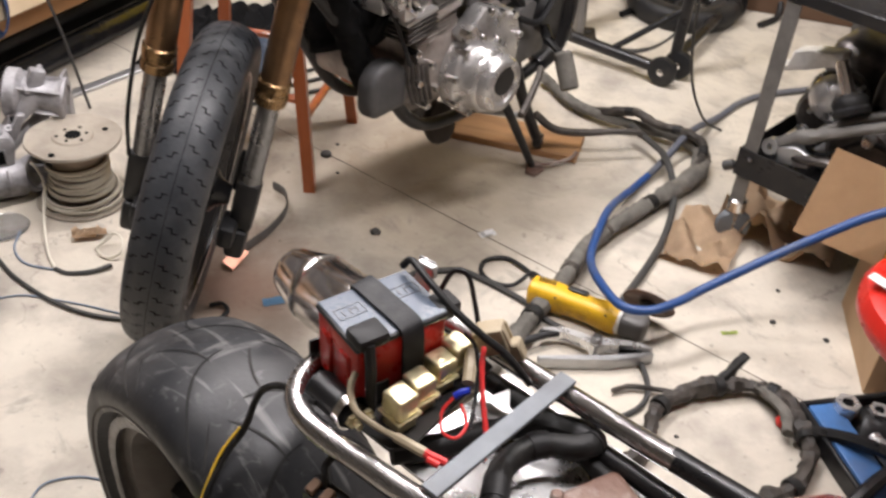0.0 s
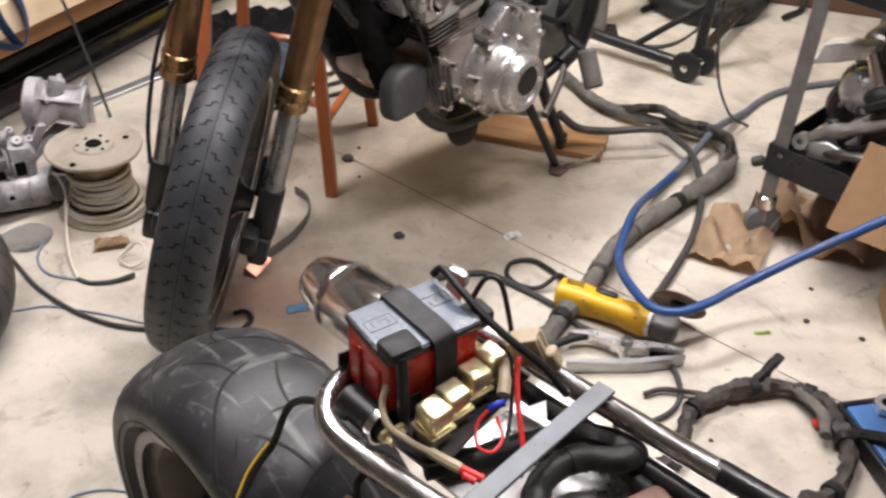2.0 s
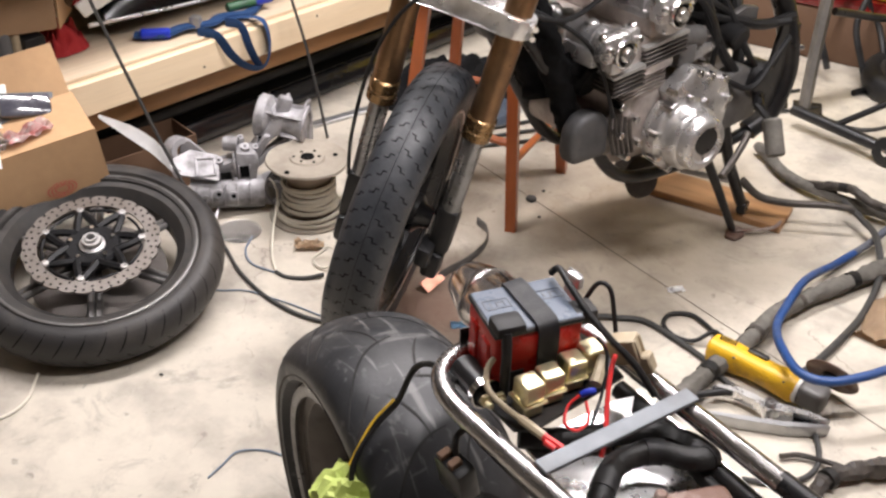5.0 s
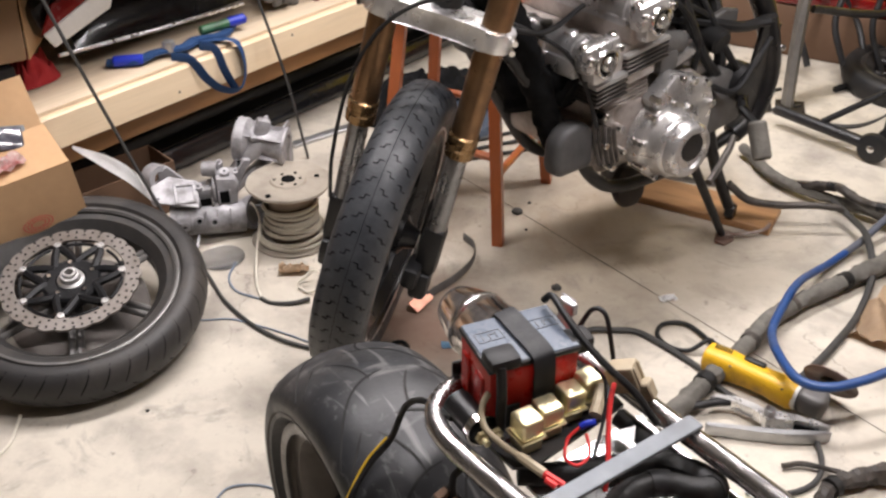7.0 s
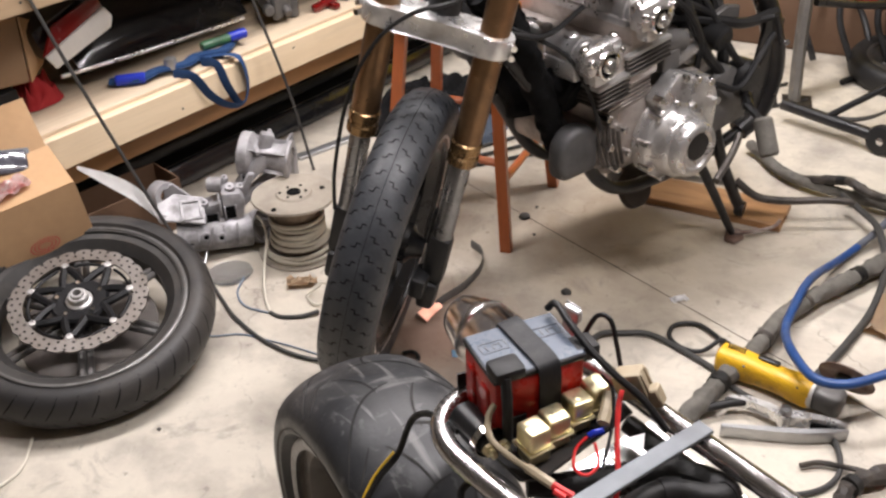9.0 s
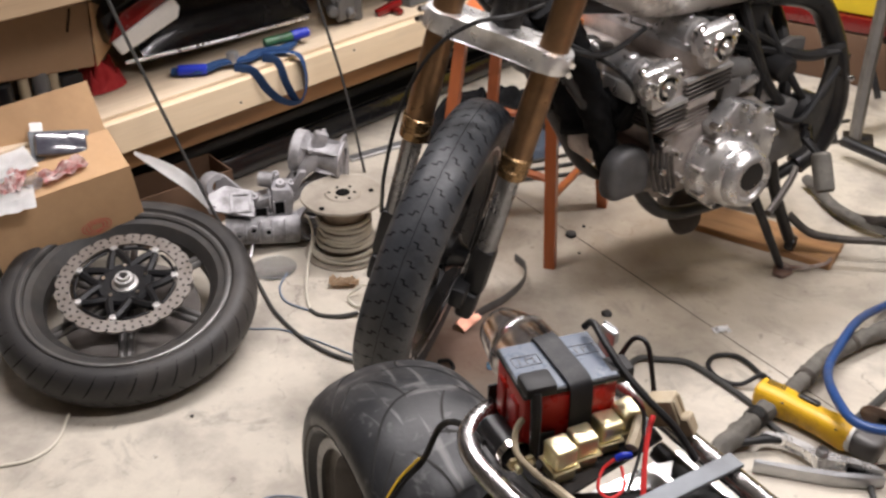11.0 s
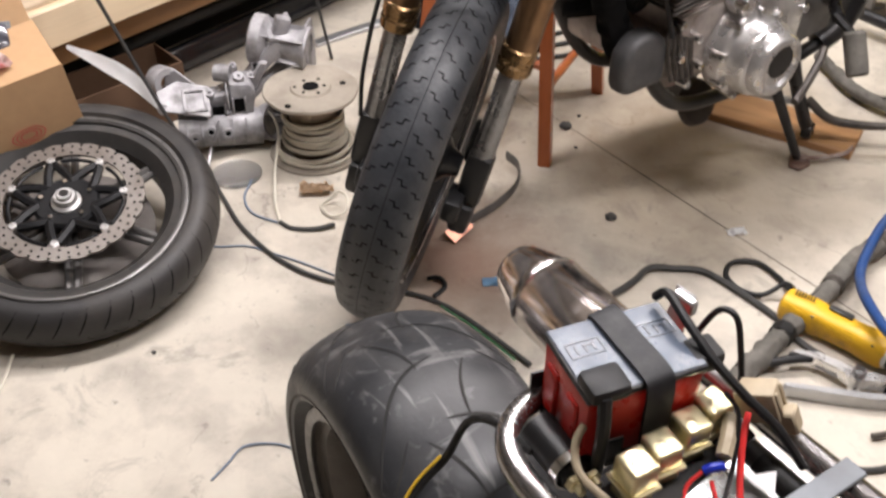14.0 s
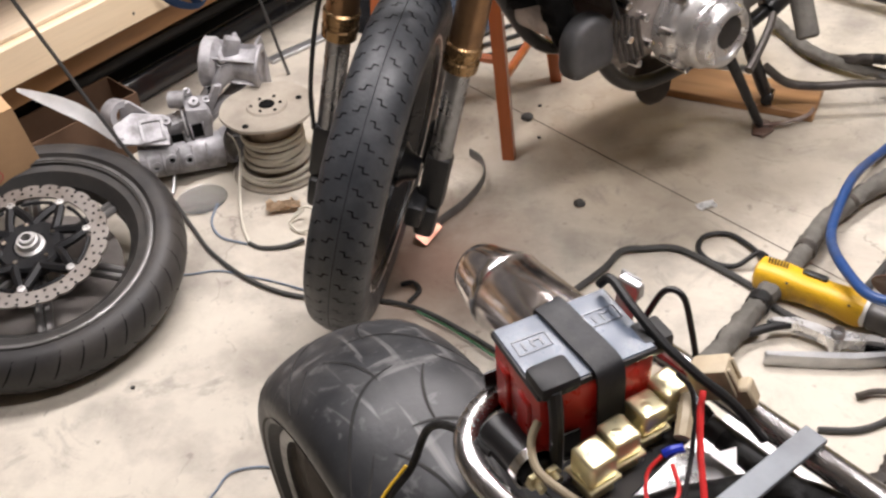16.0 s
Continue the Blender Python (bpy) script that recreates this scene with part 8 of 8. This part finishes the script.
# carburettor lump, red part and leftovers further along the shelf
cb = on_shelf("carburettor", T(1.50, 0.13, LZ), "dull grey carburettor body on the shelf", "carburettor")
for p0, p1, r in (((0, 0, 0.02), (0.0, 0.0, 0.13), 0.035), ((-0.05, 0.0, 0.07), (0.06, 0.0, 0.075), 0.030), ((0.05, -0.02, 0.0), (0.055, -0.02, 0.085), 0.022), ((-0.05, -0.02, 0.05), (-0.07, -0.05, 0.055), 0.02), ((0.01, -0.03, 0.04), (0.0, -0.06, 0.03), 0.018)):
    part("casting", add_cyl(B(), p0, p1, r, r * 0.85, 16, bevel=0.005), grey_plate, cb)
part("flange", add_box(B(), (0.09, 0.02, 0.07), T(0.0, -0.03, 0.05) @ R(12, "Z"), 0.006, 2), grey_plate, cb)
rp = on_shelf("red_clip", T(1.66, 0.07, LZ) @ R(-10, "Z"), "red metal clip on the shelf", "clip")
part("arm", add_box(B(), (0.10, 0.025, 0.025), T(0, 0, 0.02) @ R(-14, "Y"), 0.006, 2), red_paint, rp)
part("arm", add_box(B(), (0.025, 0.05, 0.02), T(0.02, -0.02, 0.012), 0.006, 2), red_paint, rp)
gp = on_shelf("grey_fender", T(1.95, 0.22, LZ) @ R(8, "Z"), "dusty grey curved fender on the shelf", "fender")
part("shell", add_tube(B(), [(-0.42, 0.05, 0.10), (-0.15, 0.0, 0.16), (0.2, -0.02, 0.20), (0.5, 0.0, 0.20)], 0.10, 14, 6, flat=(0.10, 0.07)), grey_plate, gp)
fb = on_shelf("black_case", T(1.98, 0.10, LZ) @ R(3, "Z"), "flat black plastic case on the shelf", "case")
part("body", add_box(B(), (0.46, 0.16, 0.05), T(0, 0.05, 0.025), 0.008, 2), grey_bin, fb)
for k, (x, w, d, h, mat, lab) in enumerate(((2.4, 0.4, 0.3, 0.2, black_plastic, "black plastic crate"), (2.85, 0.3, 0.3, 0.25, grey_bin, "grey plastic bin"))):
    single("storage_bin", add_box(B(), (w, d, h), T(0, d / 2, h / 2), 0.02, 2), mat, lab + " on the lower shelf", "bin", m=SHELF @ T(x, 0.16, LZ))

# under the shelf: dark boards and a long black trim, a pale strip on the floor
us = on_shelf("stored_board", T(1.3, 0.03, 0.0), "long dark brown board stored under the shelf", "board")
part("board", add_box(B(), (2.3, 0.02, 0.085), T(0.1, 0.03, 0.256), 0.004), board_wood, us)
ub = on_shelf("black_bumper", T(1.5, 0.10, 0.0), "long black plastic moulding stored under the shelf", "moulding")
part("face", add_box(B(), (2.5, 0.05, 0.07), T(0.2, 0.055, 0.035) @ R(-20, "X"), 0.010, 2), gloss_black, ub)
part("ridge", add_box(B(), (2.5, 0.06, 0.04), T(0.2, 0.12, 0.11), 0.010, 2), black_plastic, ub)
part("back", add_box(B(), (2.5, 0.02, 0.20), T(0.2, 0.20, 0.10), 0.004), black_plastic, ub)
single("pale_strip", add_box(B(), (1.1, 0.035, 0.012), Matrix(), 0.002), zinc, "pale metal strip lying along the shelf foot", "strip", m=T(-0.80, 3.22, 0.006) @ R(54, "Z"))
for k in range(3):
    single("long_rod", add_cyl(B(), (-0.7, 0.05 * k, 0.008), (0.75, 0.05 * k + 0.03, 0.008), 0.006, seg=8), cable_grey, "thin dark rod lying on the floor behind the stool", "rod", m=T(-0.12, 3.10 + 0.05 * k, 0) @ R(33 + 4 * k, "Z"))
bunched("blue_cloth", T(-0.66, 3.06, 0.0) @ R(50, "Z"), 0.20, 0.13, 0.06, navy_cloth, "crumpled dark blue cloth on the floor behind the stool", "cloth", 12.0, 6)
bunched("black_bag", T(-0.80, 3.20, 0.0) @ R(60, "Z"), 0.26, 0.16, 0.11, black_cloth, "crumpled black bag on the floor by the shelf", "bag", 15.0, 4)
bunched("black_bag", T(-0.52, 3.40, 0.0) @ R(30, "Z"), 0.28, 0.18, 0.11, black_cloth, "crumpled black bag on the floor behind the stool", "bag", 18.0, 4)

# bench top: pipe, plastic wrap and small parts
pp = on_shelf("steel_pipe", T(0.46, -0.05, 0.862) @ R(64, "Z"), "grey steel pipe end sticking over the bench edge", "pipe")
part("pipe", add_lathe(B(), [(0.0145, 0), (0.019, 0), (0.019, 0.40), (0.0145, 0.40)], 24, align((0, 0, 0.0), (0.4, 0, 0.01)), closed=True), brushed, pp)
for k, (x, y, lx, ly, mat, lab, s) in enumerate(((0.22, 0.10, 0.14, 0.10, jug_plastic, "crumpled clear plastic wrap", 31.0), (0.02, 0.08, 0.12, 0.09, blue_wire, "crumpled blue plastic bag", 33.0), (-0.15, 0.10, 0.16, 0.10, paper_white, "crumpled white wrapping", 35.0))):
    crumple("plastic_wrap", SHELF @ T(x, y, 0.862) @ R(20 * k, "Z"), lx, ly, mat, lab + " on the bench top", "wrapping", 0.04, 12, s)
cable("white_lead", [SHELF @ Vector(p) for p in ((0.56, 0.10, 0.95), (0.58, 0.0, 0.90), (0.615, -0.04, 0.85), (0.65, -0.045, 0.79))], 0.005, white_wire, "short white lead hanging over the bench edge")
cable("yellow_lead", [SHELF @ Vector(p) for p in ((1.62, 0.02, 0.87), (1.56, -0.03, 0.80), (1.50, -0.04, 0.75), (1.45, -0.045, 0.735))], 0.0035, yellow_wire, "thin yellow wire hanging from the bench")

# ---- far things: paddock stand, grey frame, yellow crate ----
ps = thing("paddock_stand", T(0.68, 3.20, 0), "black tubular motorcycle paddock stand on small wheels", "stand")
part("foot_tube", add_tube(B(), [(0.0, -0.03, 0.055), (-0.28, 0.15, 0.065)], 0.020, 12, 0), black_paint, ps)
part("upright", add_tube(B(), [(0.06, 0.03, 0.06), (0.075, 0.05, 0.45), (0.08, 0.06, 0.62)], 0.019, 12, 4), black_paint, ps)
part("brace", add_tube(B(), [(-0.14, 0.06, 0.075), (0.07, 0.04, 0.24)], 0.011, 10, 0), black_paint, ps)
part("cross_tube", add_tube(B(), [(0.06, 0.03, 0.06), (0.36, 0.58, 0.06)], 0.019, 12, 0), black_paint, ps)
part("foot_tube", add_tube(B(), [(0.34, 0.55, 0.055), (0.05, 0.72, 0.065)], 0.020, 12, 0), black_paint, ps)
part("upright", add_tube(B(), [(0.36, 0.58, 0.06), (0.37, 0.60, 0.62)], 0.019, 12, 0), black_paint, ps)
for x, y in ((0.012, -0.04), (0.075, 0.02), (0.345, 0.54)):
    w = part("wheel", add_lathe(B(), [(0.008, -0.018), (0.03, -0.018), (0.046, -0.014), (0.050, 0), (0.046, 0.014), (0.03, 0.018), (0.008, 0.018)], 32, T(x, y, 0.05) @ R(-32, "Z") @ R(90, "X")), rubber, ps, "black plastic wheel")
    part("hub", add_lathe(B(), [(0, 0.022), (0.007, 0.022), (0.012, 0.018), (0.012, -0.018), (0.007, -0.022), (0, -0.022)], 14, T(x, y, 0.05) @ R(-32, "Z") @ R(90, "X")), chrome, w)
gf = thing("bare_frame", T(0.49, 3.53, 0), "grey bare metal motorcycle frame standing behind", "motorcycle frame")
part("strut", add_tube(B(), [(-0.04, 0, 0.0), (-0.05, 0.0, 0.2), (-0.055, 0.0, 0.45), (-0.06, 0.0, 0.75)], 0.03, 8, 5, flat=(0.050, 0.022)), post_grey, gf, "flat grey metal strut")
part("plate", add_box(B(), (0.10, 0.09, 0.006), T(-0.03, 0, 0.003), 0.002), black_paint, gf)
part("tube", add_tube(B(), [(-0.02, 0.02, 0.35), (0.25, 0.20, 0.30), (0.5, 0.4, 0.35)], 0.014, 10, 5), black_paint, gf)
part("tube", add_tube(B(), [(0.0, 0.02, 0.65), (0.25, 0.15, 0.62), (0.5, 0.35, 0.58)], 0.016, 10, 5), red_paint, gf)
cable("loose_cord", [(0.45, 3.45, 0.006), (0.65, 3.40, 0.006), (0.82, 3.60, 0.006), (0.90, 3.75, 0.15), (0.92, 3.85, 0.45), (0.95, 3.90, 0.75)], 0.008, cable_grey, "black cord looping up behind the stand")
cable("hanging_wire", [(0.62, 2.45, 0.75), (0.60, 2.52, 0.55), (0.66, 2.66, 0.28), (0.76, 2.80, 0.08), (0.844, 2.875, 0.004)], 0.004, cable_grey, "thin black cord hanging down to the floor")
ow = thing("old_wheel", T(0.86, 3.80, 0.05) @ R(4, "X"), "dusty dark wheel lying on the floor behind the stand", "wheel")
part("tyre", add_lathe(B(), tyre_profile(0.22, 0.045, 0.155, 0.035, 12), 56, closed=True), rubber, ow)
part("rim", add_lathe(B(), rim_profile(0.155, 0.045), 48, closed=True), rim_grey, ow)
part("hub", add_cyl(B(), (0, 0, -0.04), (0, 0, 0.045), 0.035, seg=20, bevel=0.006), rim_grey, ow)
for k in range(6):
    a = 2 * math.pi * k / 6
    part("spoke", add_tube(B(), [(0.03 * math.cos(a), 0.03 * math.sin(a), 0.0), (0.14 * math.cos(a), 0.14 * math.sin(a), 0.0)], 0.011, 8, 0), rim_grey, ow)
yb = thing("yellow_crate", T(1.0, 4.05, 0) @ R(-14, "Z"), "yellow cabinet on a red base against the wall", "cabinet")
part("base", add_box(B(), (1.75, 0.3, 0.20), T(-0.22, 0.0, 0.10), 0.01, 2), board_dark, yb, "dirty brown plinth")
part("body", add_box(B(), (1.60, 0.28, 0.6), T(-0.17, 0.0, 0.57), 0.01, 2), yellow_paint, yb)
part("rail", add_box(B(), (1.77, 0.31, 0.06), T(-0.22, 0.0, 0.235), 0.01, 2), red_paint, yb, "red painted rail")
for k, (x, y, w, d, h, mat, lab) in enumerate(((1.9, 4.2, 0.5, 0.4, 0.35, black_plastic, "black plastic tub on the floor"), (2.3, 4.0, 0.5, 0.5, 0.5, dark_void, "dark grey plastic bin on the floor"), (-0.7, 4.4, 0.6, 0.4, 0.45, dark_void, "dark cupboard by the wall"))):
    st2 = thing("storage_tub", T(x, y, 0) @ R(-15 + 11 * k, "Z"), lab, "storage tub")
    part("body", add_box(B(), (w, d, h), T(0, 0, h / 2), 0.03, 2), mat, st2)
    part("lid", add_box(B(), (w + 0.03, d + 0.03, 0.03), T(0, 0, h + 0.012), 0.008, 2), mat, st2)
for k in range(5):
    x = 0.62 + 0.13 * k
    cable("scrap_hose", [(x, 3.70, 0.012), (x + 0.10, 3.82 + 0.03 * (k % 2), 0.03), (x + 0.06, 3.98, 0.18 + 0.06 * (k % 3)), (x - 0.08, 3.96, 0.34 + 0.04 * k), (x - 0.16, 3.88, 0.22), (x - 0.10, 3.80, 0.05)], 0.012,
          rubber, "black rubber hose looping among the scrap at the back", "hose")

# small things on the stool behind the fork
bt = thing("glass_jar", T(-0.46, 2.56, 0.648), "amber glass jar on the wooden stool", "jar")
part("body", add_lathe(B(), [(0, 0), (0.045, 0), (0.05, 0.01), (0.05, 0.07), (0.04, 0.085), (0.03, 0.09), (0, 0.09)], 24), amber, bt)
part("lid", add_lathe(B(), [(0, 0.102), (0.034, 0.102), (0.036, 0.088), (0, 0.088)], 24), brass_zinc, bt)
crumple("magazine", T(-0.53, 2.66, 0.652) @ R(30, "Z"), 0.18, 0.13, paper_white, "curled white magazine pages on the stool", "magazine", 0.010, 12, 41.0, 0.02)
